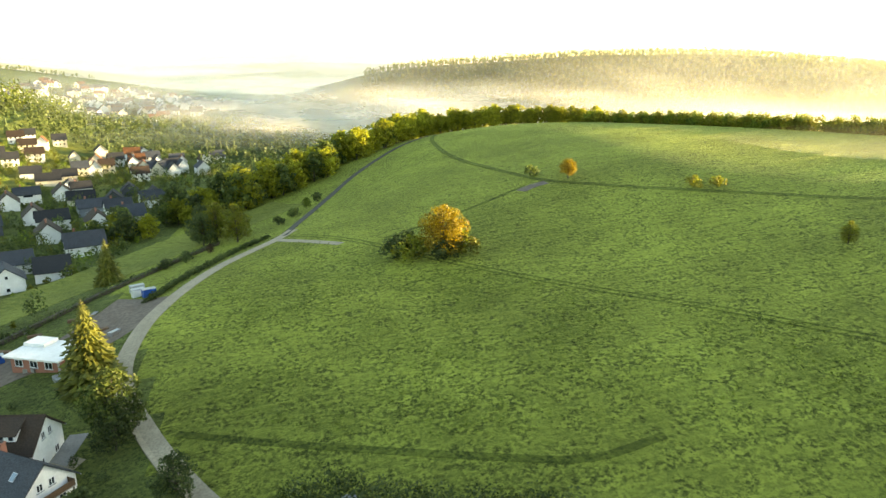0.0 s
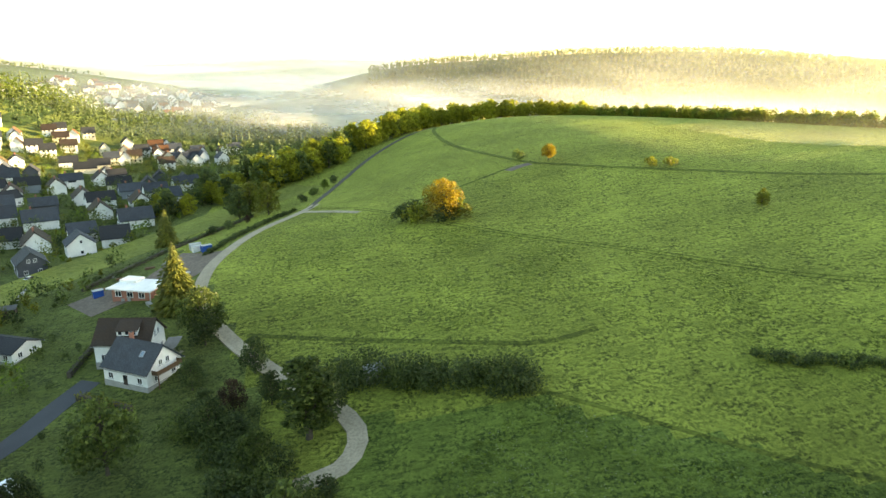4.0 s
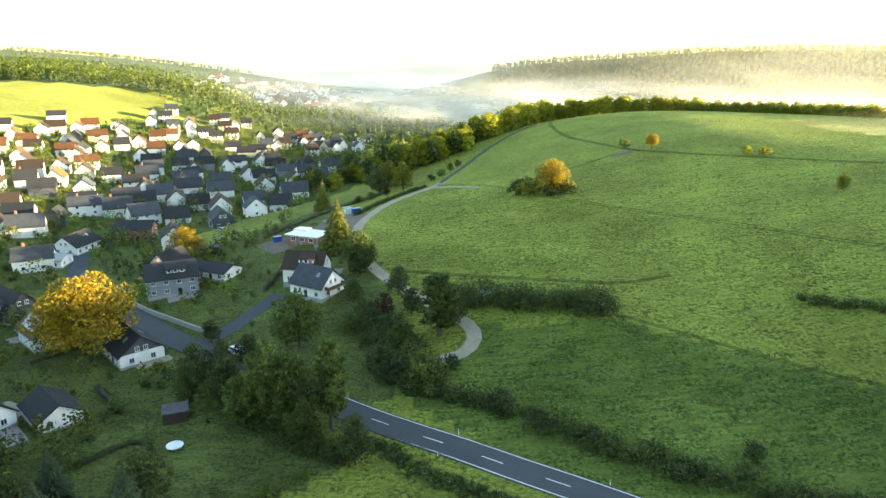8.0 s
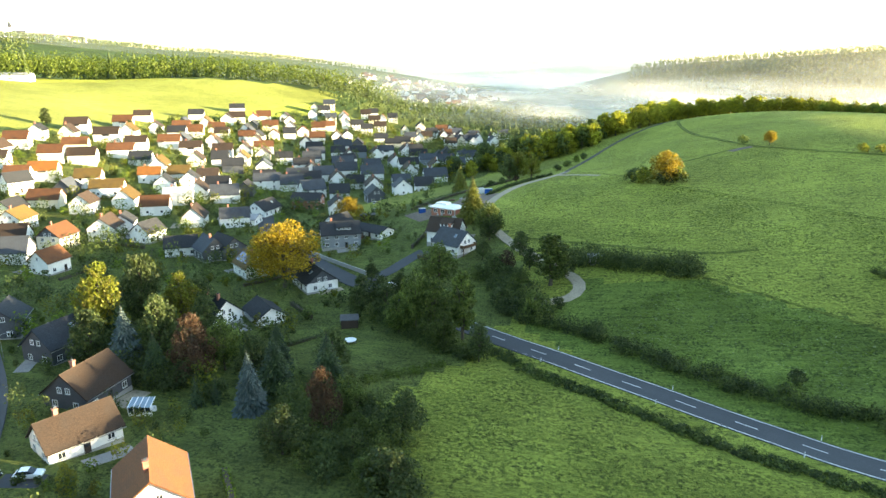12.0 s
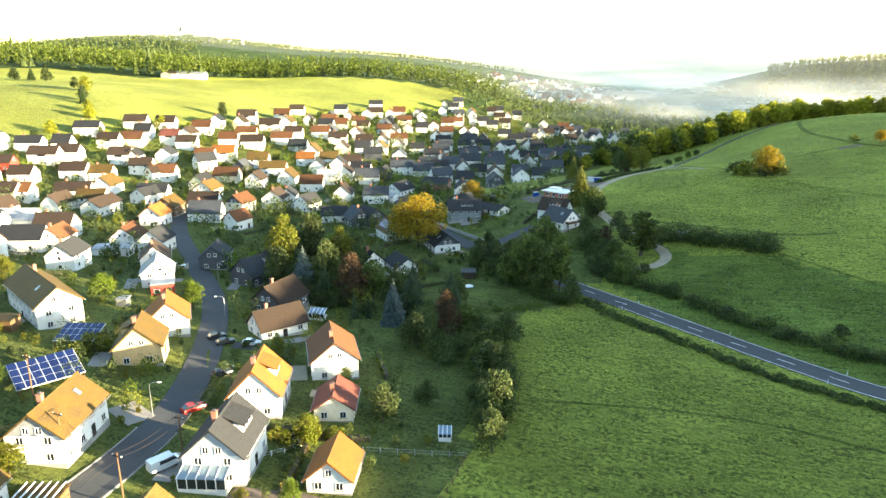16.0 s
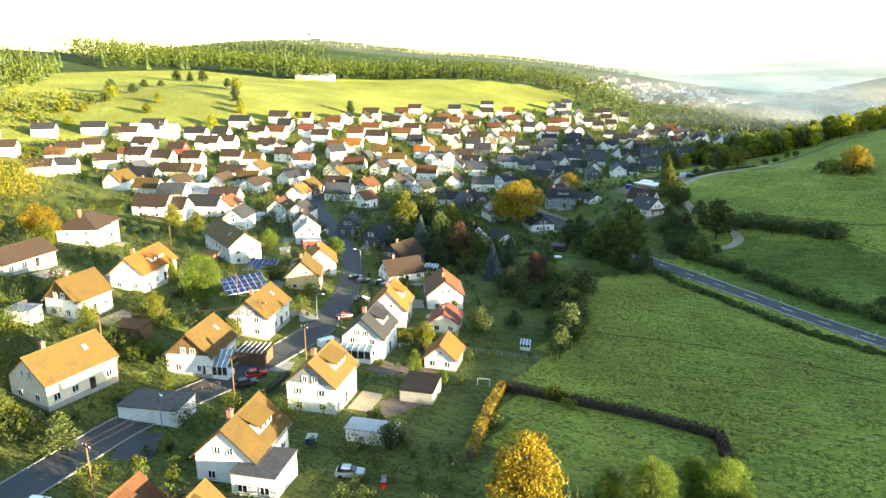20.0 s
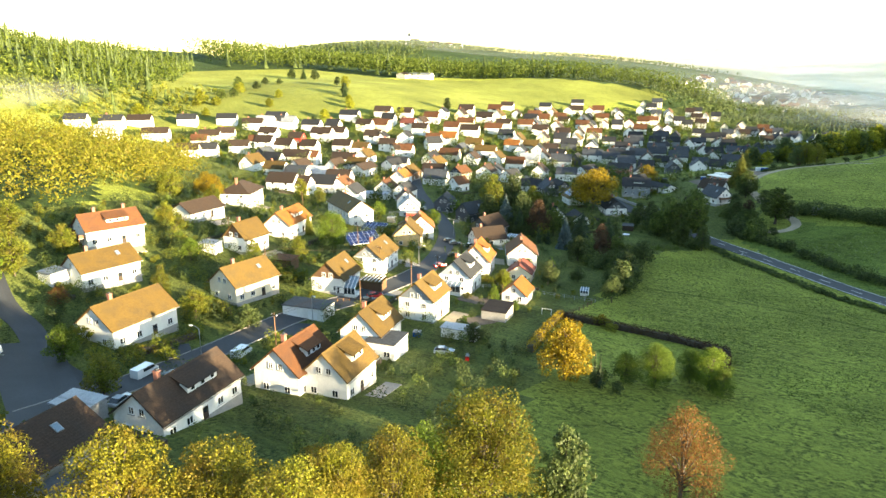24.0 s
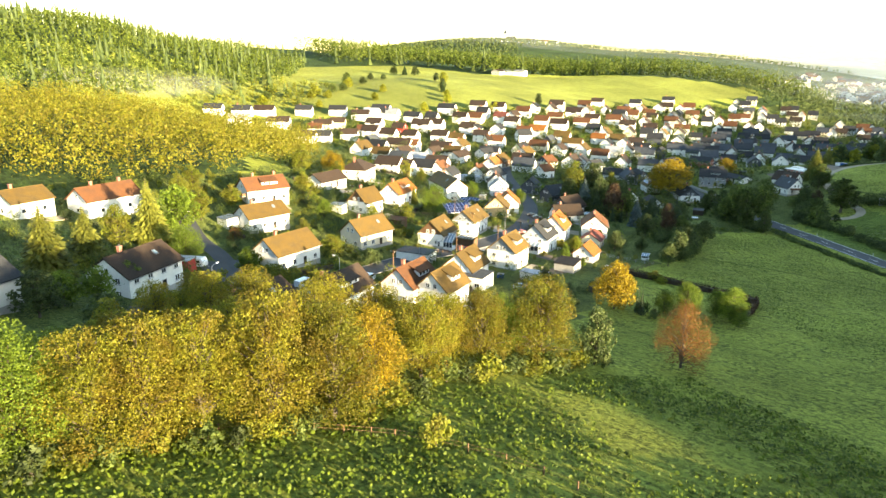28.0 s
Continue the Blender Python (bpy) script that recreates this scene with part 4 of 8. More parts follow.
house(-353.5, 169.3, 47, 13.0, 9.0, 4.6, 3.2, "white", "dark", chimney=1, near=-1)
house(-319.8, 121.0, 47, 13.0, 9.0, 4.6, 3.2, "white", "rust", chimney=0, near=-1)
house(-344.7, 112.6, 47, 11.0, 9.0, 4.6, 3.2, "cream", "brown", chimney=1, near=-1)
house(-305.6, 74.4, 47, 10.0, 9.0, 4.6, 3.2, "white", "dark", chimney=0, near=-1)
house(-330.1, 83.2, 47, 10.0, 9.0, 4.6, 3.2, "white", "rust", chimney=1, near=-1)
house(-113.6, -123.7, 106, 16.7, 10.0, 4.6, 3.2, "white", "rust", chimney=2, near=0, note="by the wood")
house(-112.9, -144.4, 108, 11.0, 10.0, 4.0, 2.8, "white", "tan", chimney=1, near=0)
town_house(-229, 478)
town_house(-296, 260)
town_house(-235, 373)
town_house(-259, 462)
town_house(-72, 369)
town_house(-151, 544)
town_house(-207, 91)
town_house(-184, 145)
town_house(-179, 466)
town_house(-149, 300)
town_house(-76, 400)
town_house(-132, 481)
town_house(-158, 421)
town_house(-232, 197)
town_house(-88, 393)
town_house(-255, 366)
town_house(-87, 422)
town_house(-80, 464)
town_house(-101, 373)
town_house(-116, 285)
town_house(-100, 493)
town_house(-280, 346)
town_house(-170, 541)
town_house(-174, 390)
town_house(-182, 280)
town_house(-190, 492)
town_house(-156, 214)
town_house(-275, 527)
town_house(-294, 431)
town_house(-274, 98)
town_house(-137, 508)
town_house(-74, 383)
town_house(-217, 377)
town_house(-224, 528)
town_house(-122, 415)
town_house(-267, 400)
town_house(-155, 322)
town_house(-239, 298)
town_house(-170, 310)
town_house(-292, 307)
town_house(-199, 507)
town_house(-251, 100)
town_house(-229, 418)
town_house(-192, 439)
town_house(-167, 260)
town_house(-119, 319)
town_house(-100, 462)
town_house(-132, 325)
town_house(-264, 76)
town_house(-202, 374)
town_house(-117, 464)
town_house(-105, 309)
town_house(-219, 321)
town_house(-211, 335)
town_house(-259, 161)
town_house(-183, 262)
town_house(-157, 348)
town_house(-199, 161)
town_house(-207, 483)
town_house(-314, 241)
town_house(-204, 451)
town_house(-271, 385)
town_house(-154, 524)
town_house(-327, 194)
town_house(-262, 544)
town_house(-145, 337)
town_house(-225, 294)
town_house(-176, 494)
town_house(-264, 484)
town_house(-76, 307)
town_house(-235, 234)
town_house(-290, 104)
town_house(-246, 123)
town_house(-287, 500)
town_house(-139, 360)
town_house(-241, 507)
town_house(-310, 228)
town_house(-250, 451)
town_house(-259, 424)
town_house(-204, 349)
town_house(-147, 373)
town_house(-120, 354)
town_house(-165, 278)
town_house(-172, 436)
town_house(-202, 232)
town_house(-146, 448)
town_house(-231, 216)
town_house(-239, 442)
town_house(-78, 344)
town_house(-286, 449)

# ---- trees and hedges ----
M["bark"] = two_scale("grey_bark", (0.05, 0.04, 0.03), (0.11, 0.09, 0.07), 3, 0.5, 0.95, bump=0.4)
LEAF = dict(
    green=leaf_material("green_leaves", (0.045, 0.066, 0.016), (0.11, 0.148, 0.032), (0.155, 0.19, 0.042)),
    dark=leaf_material("dark_green_leaves", (0.046, 0.066, 0.022), (0.082, 0.110, 0.034), (0.13, 0.16, 0.046)),
    yellow=leaf_material("yellow_green_leaves", (0.06, 0.075, 0.009), (0.165, 0.19, 0.018), (0.205, 0.225, 0.024), odd=(0.14, 0.11, 0.018)),
    olive=leaf_material("olive_yellow_leaves", (0.055, 0.062, 0.008), (0.17, 0.175, 0.015), (0.21, 0.21, 0.018), odd=(0.16, 0.10, 0.014)),
    gold=leaf_material("golden_leaves", (0.13, 0.085, 0.008), (0.33, 0.23, 0.014), (0.43, 0.32, 0.024)),
    lime=leaf_material("fresh_lime_leaves", (0.06, 0.095, 0.011), (0.15, 0.21, 0.022), (0.18, 0.245, 0.027)),
    # copper foliage as it looks in the sun, more orange
    copper=leaf_material("sunlit_copper_leaves", (0.13, 0.058, 0.015), (0.18, 0.085, 0.02), (0.22, 0.11, 0.028)),
    midgreen=leaf_material("sunlit_wood_leaves", (0.055, 0.08, 0.012), (0.13, 0.17, 0.022), (0.165, 0.205, 0.03)),
    fir=leaf_material("fir_needles", (0.045, 0.068, 0.018), (0.065, 0.092, 0.023), (0.09, 0.118, 0.028), 0.15),
    # darker copy of the copper foliage, with shade put into its colour
    russet=leaf_material("shaded_copper_leaves", (0.055, 0.032, 0.018), (0.08, 0.046, 0.025), (0.105, 0.062, 0.032)),
    beech=leaf_material("brown_beech_leaves", (0.045, 0.026, 0.014), (0.065, 0.038, 0.02), (0.09, 0.055, 0.028)),
    needle=leaf_material("dark_needles", (0.022, 0.040, 0.013), (0.036, 0.060, 0.018), (0.058, 0.085, 0.024), 0.15),
    blue=leaf_material("blue_spruce_needles", (0.05, 0.075, 0.07), (0.07, 0.10, 0.095), (0.10, 0.13, 0.12), 0.15),
    larch=leaf_material("yellowish_conifer_needles", (0.10, 0.11, 0.018), (0.15, 0.155, 0.024), (0.20, 0.20, 0.032), 0.25),
)
LEAF["amber"] = leaf_material("amber_olive_leaves", (0.055, 0.05, 0.007), (0.195, 0.185, 0.015), (0.25, 0.235, 0.02), odd=(0.14, 0.09, 0.014))
# yellow-green raised in brightness so that far crowns look sunlit
LEAF["sunny"] = leaf_material("sun_brightened_leaves", (0.20, 0.21, 0.02), (0.31, 0.32, 0.03), (0.41, 0.41, 0.04), 0.55)
LEAF["knoll"] = leaf_material("yellow_green_wood_leaves", (0.11, 0.112, 0.011), (0.165, 0.165, 0.015), (0.225, 0.22, 0.02), odd=(0.14, 0.095, 0.014))
LEAF["blade"] = leaf_material("grass_blades", (0.045, 0.07, 0.008), (0.11, 0.155, 0.014), (0.16, 0.21, 0.02), 0.45)
RNG = np.random.RandomState(7)


def leaf_quads(centres, normals, size, rng, stray=0.85):
    """Small tilted leaf sprays at the given places: vertices and faces."""
    n = len(centres)
    a = rng.normal(size=(n, 3))
    nn = normals + stray * rng.normal(size=(n, 3))
    nn /= np.linalg.norm(nn, axis=1)[:, None] + 1e-9
    u = np.cross(nn, a)
    u /= np.linalg.norm(u, axis=1)[:, None] + 1e-9
    v = np.cross(nn, u)
    s = (size * rng.uniform(0.55, 1.3, n))[:, None]
    k = rng.uniform(0.5, 0.9, n)[:, None]
    P = np.stack([centres - u * s * 0.5, centres - v * s * k * 0.5 + u * s * 0.1, centres + u * s * 0.55, centres + v * s * k * 0.5 - u * s * 0.05], 1).reshape(-1, 3)
    return P, np.arange(4 * n).reshape(n, 4)


def tube(pts, radii, sides=6):
    """A tapered limb along some points."""
    V, Fc = [], []
    for i, p in enumerate(pts):
        a, b = pts[max(i - 1, 0)], pts[min(i + 1, len(pts) - 1)]
        d = (b - a) / (np.linalg.norm(b - a) + 1e-9)
        u = np.cross(d, (0.3, 0.9, 0.1))
        u /= np.linalg.norm(u) + 1e-9
        w = np.cross(d, u)
        for k in range(sides):
            t = 2 * math.pi * k / sides
            V.append(p + (u * math.cos(t) + w * math.sin(t)) * radii[i])
    for i in range(len(pts) - 1):
        for k in range(sides):
            a, b = i * sides + k, i * sides + (k + 1) % sides
            Fc.append((a, b, b + sides, a + sides))
    return V, Fc


def merge(chunks):
    V, Fc, o = [], [], 0
    for v, f in chunks:
        V += [tuple(q) for q in v]
        Fc += [tuple(int(i) + o for i in g) for g in f]
        o += len(v)
    return V, Fc


def broadleaf(key, h, r, base, leaf, n, size, seed, lobes=16, spread=1.0):
    """Meshes of a broad tree: trunk with limbs, and a crown of leaf sprays in uneven lobes."""
    rng = np.random.RandomState(seed)
    chunks = [tube([np.array((0, 0, -0.6)), np.array((0.05, 0, base)), np.array((rng.normal() * 0.15, rng.normal() * 0.15, h * 0.62)), np.array((0.1, 0.1, h * 0.86))], [0.028 * h, 0.021 * h, 0.012 * h, 0.004 * h])]
    cs, rs = [], []
    lobes = int(lobes * 1.9)
    for i in range(lobes):
        t = i / lobes
        ang = i * 2.4 + rng.uniform(-0.5, 0.5)
        zz = base + (h - base) * (0.12 + 0.78 * t) * rng.uniform(0.9, 1.08)
        f = math.sin(math.pi * min(1.0, 0.18 + 0.82 * (zz - base) / (h - base))) ** 0.75
        d = r * f * (rng.uniform(0.55, 0.88) if i % 4 else rng.uniform(0.1, 0.4)) * spread
        c = np.array((math.cos(ang) * d, math.sin(ang) * d, zz))
        cs.append(c)
        rs.append(r * rng.uniform(0.17, 0.36) * (0.75 + 0.25 * f))
        s = np.array((0, 0, base + (zz - base) * 0.45))
        if i % 2:
            continue
        chunks.append(tube([s, (s + c) / 2 + np.array((0, 0, 0.06 * h)), c], [0.009 * h, 0.006 * h, 0.0025 * h], 4))
    cs.append(np.array((0, 0, base + (h - base) * 0.5)))
    rs.append(r * 0.6)
    cs.append(np.array((0, 0, h * 0.88)))
    rs.append(r * 0.3)
    cs, rs = np.array(cs), np.array(rs)
    w = rs ** 2 / (rs ** 2).sum()
    pick = rng.choice(len(cs), n, p=w)
    d = rng.normal(size=(n, 3))
    d /= np.linalg.norm(d, axis=1)[:, None]
    rad = rng.uniform(0.55, 1.08, n) ** 0.6
    P = cs[pick] + d * (rs[pick] * rad)[:, None] * np.array((1, 1, 0.85))
    P[:, 2] = np.clip(P[:, 2], base * 0.4, h * 1.02)
    v, f = leaf_quads(P, d, size, rng)
    return raw("trunk", *merge(chunks), M["bark"], smooth=True), raw("crown", v, f, LEAF[leaf])


def conifer(key, h, r, leaf, seed, tiers=16, per=15):
    """Meshes of a spruce: straight trunk, drooping boughs in whorls that shorten to the tip."""
    rng = np.random.RandomState(seed)
    tr = tube([np.array((0, 0, -0.6)), np.array((0, 0, h * 0.5)), np.array((0, 0, h * 0.98))], [0.02 * h, 0.012 * h, 0.002 * h])
    V, Fc = [], []
    for i in range(tiers):
        t = i / (tiers - 1)
        z = h * (0.07 + 0.90 * t)
        rr = r * (1 - t) ** 0.85 * rng.uniform(0.85, 1.1) + 0.12
        m = max(5, int(per * (1 - 0.6 * t)))
        for k in range(m):
            a = 2 * math.pi * (k + rng.uniform(-0.35, 0.35)) / m + i
            l = rr * rng.uniform(0.72, 1.15)
            dx, dy = math.cos(a), math.sin(a)
            for seg in range(3):
                f0, f1 = seg / 3, (seg + 1.15) / 3
                w = l * 0.17 * (1.15 - 0.6 * f0) * rng.uniform(0.8, 1.2)
                z0, z1 = z - 0.28 * l * f0 + 0.1 * l * f0 * f0, z - 0.28 * l * f1 + rng.uniform(-0.12, 0.06) * l
                b = len(V)
                tw = rng.uniform(-0.12, 0.12) * l
                V += [(dx * l * f0, dy * l * f0, z0 + 0.15), (dx * l * (f0 + f1) / 2 - dy * w, dy * l * (f0 + f1) / 2 + dx * w, (z0 + z1) / 2 + tw - 0.12 * l), (dx * l * f1, dy * l * f1, z1), (dx * l * (f0 + f1) / 2 + dy * w, dy * l * (f0 + f1) / 2 - dx * w, (z0 + z1) / 2 - tw - 0.12 * l)]
                Fc += [(b, b + 1, b + 2, b + 3)]
    return raw("trunk", *tr, M["bark"], smooth=True), raw("crown", V, Fc, LEAF[leaf])


KINDS = {}


def tree_kind(key, label, make, h):
    KINDS[key] = (label, make, h)


tree_kind("broad", "broad leafy tree with a dense green crown", lambda: broadleaf("broad", 12, 4.9, 1.4, "green", 3800, 0.56, 11, 22), 12)
tree_kind("broad2", "leafy garden tree with an uneven dark green crown", lambda: broadleaf("broad2", 10, 4.0, 0.8, "dark", 3000, 0.5, 12, 26), 10)
tree_kind("lime", "tree in fresh lime-green spring leaf", lambda: broadleaf("lime", 9, 3.6, 1.0, "lime", 4200, 0.36, 13, 20), 9)
tree_kind("yellow", "tall yellow-green tree catching the sun", lambda: broadleaf("yellow", 15, 5.4, 0.5, "yellow", 4400, 0.56, 14, 34), 15)
tree_kind("yellow2", "broad yellow-green tree with open limbs", lambda: broadleaf("yellow2", 14, 5.6, 0.6, "yellow", 4000, 0.56, 15, 30), 14)
tree_kind("row", "tall yellow-green tree catching the sun", lambda: broadleaf("row", 15, 5.4, 0.1, "olive", 28000, 0.21, 41, 54), 15)
tree_kind("row2", "tall olive-yellow tree with pale limbs in the sun", lambda: broadleaf("row2", 14, 5.6, 0.2, "amber", 25000, 0.21, 42, 46), 14)
tree_kind("rowlime", "tall tree in fresh yellow-green leaf", lambda: broadleaf("rowlime", 14, 5.4, 0.1, "lime", 22000, 0.23, 43, 46), 14)
tree_kind("rowgold", "golden-leaved tree in the sunlit row", lambda: broadleaf("rowgold", 15, 6.2, 0.4, "gold", 16000, 0.28, 44, 46), 15)
# the next two kinds have sunlight painted into their leaf colour
tree_kind("far_yellow", "yellow-green tree with leaf colour brightened as if sunlit", lambda: broadleaf("far_yellow", 12, 4.8, 0.2, "sunny", 1500, 0.9, 45, 18), 12)
tree_kind("far_lime", "far leafy tree with leaf colour brightened as if sunlit", lambda: broadleaf("far_lime", 12, 4.8, 0.2, "sunny", 1500, 0.9, 46, 18), 12)
tree_kind("far_broad", "leafy green tree on the slope", lambda: broadleaf("far_broad", 12, 4.8, 0.2, "green", 1050, 1.1, 47, 18), 12)
tree_kind("far_dark", "dark green leafy tree on the slope", lambda: broadleaf("far_dark", 12, 4.8, 0.2, "dark", 1050, 1.1, 48, 18), 12)
tree_kind("gold", "golden-leaved tree glowing in the morning sun", lambda: broadleaf("gold", 15, 6.6, 2.8, "gold", 11000, 0.42, 16, 34), 15)
tree_kind("goldlow", "golden-leaved tree branching from the ground", lambda: broadleaf("goldlow", 11, 5.4, 0.3, "gold", 7000, 0.42, 71, 26), 11)
tree_kind("copper", "copper-coloured tree with fine bare twigs", lambda: broadleaf("copper", 11, 4.6, 0.1, "copper", 13000, 0.17, 17, 40), 11)
# copper tree again, in the leaves darkened for shady gardens
tree_kind("russet", "reddish-brown tree with leaf colour darkened as if shaded", lambda: broadleaf("russet", 11, 4.4, 0.6, "russet", 4200, 0.4, 49, 26), 11)
tree_kind("poplar", "slender upright tree in green leaf", lambda: broadleaf("poplar", 17, 3.1, 1.0, "green", 5200, 0.55, 18, 30), 17)
tree_kind("spruce", "dark spruce with drooping boughs", lambda: conifer("spruce", 16, 3.4, "needle", 19, 26, 26), 16)
tree_kind("bluespruce", "blue-green spruce in a garden", lambda: conifer("bluespruce", 11, 3.0, "blue", 20, 26, 26), 11)
tree_kind("larch", "tall yellowish conifer lit by the sun", lambda: conifer("larch", 17, 4.2, "larch", 21, 32, 28), 17)
tree_kind("shrub", "rounded green garden shrub", lambda: broadleaf("shrub", 2.6, 1.7, 0.2, "green", 620, 0.34, 22, 9), 2.6)
tree_kind("shrub2", "rounded dark green garden shrub", lambda: broadleaf("shrub2", 3.2, 2.0, 0.2, "dark", 700, 0.38, 23, 9), 3.2)
tree_kind("shrub3", "rounded yellow-green garden shrub", lambda: broadleaf("shrub3", 2.6, 1.8, 0.2, "yellow", 620, 0.34, 24, 9), 2.6)
tree_kind("small", "small leafy tree far off in the town", lambda: broadleaf("small", 7, 2.9, 1.2, "green", 420, 0.95, 25, 9), 7)
tree_kind("small2", "small yellow-green tree far off in the town", lambda: broadleaf("small2", 7, 2.9, 1.2, "yellow", 420, 0.95, 26, 9), 7)
tree_kind("small3", "small dark tree far off in the town", lambda: broadleaf("small3", 8, 3.0, 1.2, "dark", 420, 1.0, 27, 9), 8)
tree_kind("column", "narrow dark columnar conifer", lambda: conifer("column", 7, 0.95, "needle", 28, 18, 11), 7)


def tree(kind, x, y, h=None, wide=1.0, rot=None, group="", name=None, dz=0.0):
    """A tree of one of the kinds, of height h, standing on the ground."""
    label, make, h0 = KINDS[kind]
    trunk, crown = shared(("tree", kind), make)
    s = (h or h0) / h0
    nm = name or ("shrub" if kind.startswith("shrub") else "conifer" if kind in ("spruce", "bluespruce", "larch", "column") else "tree")
    e = new(nm)
    e.matrix_basis = Matrix.LocRotScale((x, y, ground_at(x, y) + dz), Euler((0, 0, RNG.uniform(0, 6.28) if rot is None else radians(rot))), (s * wide, s * wide, s))
    put("trunk", trunk, e)
    put("crown", crown, e)
    return tagged(e, label, nm, group)


def hedge(pts, wide, tall, leaf="green", label="clipped green hedge", size=0.45, dens=14, name="hedge", group="hedges", seed=1, rough=0.25):
    """A leafy hedge along a line, with uneven top and flanks round a twiggy core."""
    rng = np.random.RandomState(seed)
    line = smooth_line(pts, 2.0)
    P, Nn = [], []
    core = []
    for i in range(len(line) - 1):
        a, b = np.array(line[i]), np.array(line[i + 1])
        d = b - a
        l = np.linalg.norm(d)
        d = d / l
        nr = np.array((-d[1], d[0]))
        n = int(l * (wide + 2 * tall) * dens)
        bulge = 1 + rough * rng.normal()
        za, zb = ground_at(*a), ground_at(*b)
        for _ in range(n):
            t, s = rng.uniform(), rng.uniform(-1, 1)
            top = rng.uniform() < wide / (wide + 1.6 * tall)
            hh = tall * bulge * (1 + 0.12 * rng.normal()) if top else tall * rng.uniform(0.05, 1.0)
            q = a + d * l * t + nr * (wide / 2) * (s if top else math.copysign(1, s)) * (1 + 0.16 * rng.normal())
            P.append((q[0], q[1], za + (zb - za) * t + hh))
            Nn.append((0, 0, 1) if top else (nr[0] * math.copysign(1, s), nr[1] * math.copysign(1, s), 0.2))
        k = len(core)
        w = wide * 0.36
        for q, z in ((a, za), (b, zb)):
            core += [(q[0] - nr[0] * w, q[1] - nr[1] * w, z - 0.4), (q[0] + nr[0] * w, q[1] + nr[1] * w, z - 0.4), (q[0] + nr[0] * w, q[1] + nr[1] * w, z + tall * 0.78), (q[0] - nr[0] * w, q[1] - nr[1] * w, z + tall * 0.78)]
    hb = new(name)
    hb.matrix_basis = Matrix.Translation((*line[0], ground_at(*line[0])))
    o = np.array(hb.matrix_basis.translation)
    v, f = leaf_quads(np.array(P), np.array(Nn), size, rng)
    put("foliage", raw("foliage", v - o, f, LEAF[leaf]), hb)
    fc = []
    for i in range(len(core) // 8):
        fc += [tuple(8 * i + j for j in g) for g in ((0, 1, 2, 3), (7, 6, 5, 4), (0, 4, 5, 1), (1, 5, 6, 2), (2, 6, 7, 3), (3, 7, 4, 0))]
    put("core", raw("core", np.array(core) - o, fc, M["bark"]), hb)
    return tagged(hb, label, name, group)


def thicket(pts, wide, tall, label, seed=1, name="thicket", mix=("dark", "green"), clumps=3, size=0.48):
    """A wild belt of bushes along a line: round leafy clumps of uneven size, no gap and no straight edge."""
    rng = np.random.RandomState(seed)
    line = smooth_line(pts, 1.6)
    chunks = {k: ([], []) for k in mix}
    for x0, y0 in line:
        for _ in range(clumps):
            h = tall * rng.uniform(0.55, 1.25)
            r = min(wide * 0.42, h * rng.uniform(0.5, 0.8)) + 0.3
            x, y = x0 + rng.uniform(-0.5, 0.5) * wide, y0 + rng.uniform(-0.5, 0.5) * wide
            q = int(44 + 17 * h * r)
            d = rng.normal(size=(q, 3))
            d /= np.linalg.norm(d, axis=1)[:, None]
            P = np.array((x, y, ground_at(x, y) + h * 0.42)) + d * np.array((r, r, h * 0.56)) * (rng.uniform(0.35, 1.06, q) ** 0.6 * (1 + 0.18 * np.sin(4 * d[:, 0] + 5 * d[:, 2] + 9 * h)))[:, None]
            k = mix[0] if rng.uniform() < 0.6 else mix[-1]
            chunks[k][0].append(P)
            chunks[k][1].append(d)
    th = new(name)
    th.matrix_basis = Matrix.Translation((*line[0], ground_at(*line[0])))
    o = np.array(th.matrix_basis.translation)
    for k in mix:
        if chunks[k][0]:
            v, f = leaf_quads(np.concatenate(chunks[k][0]), np.concatenate(chunks[k][1]), size, rng)
            put("foliage", raw("foliage", v - o, f, LEAF[k]), th)
    return tagged(th, label, "bushes" if name == "thicket" else name.replace("_", " "), "hedges")


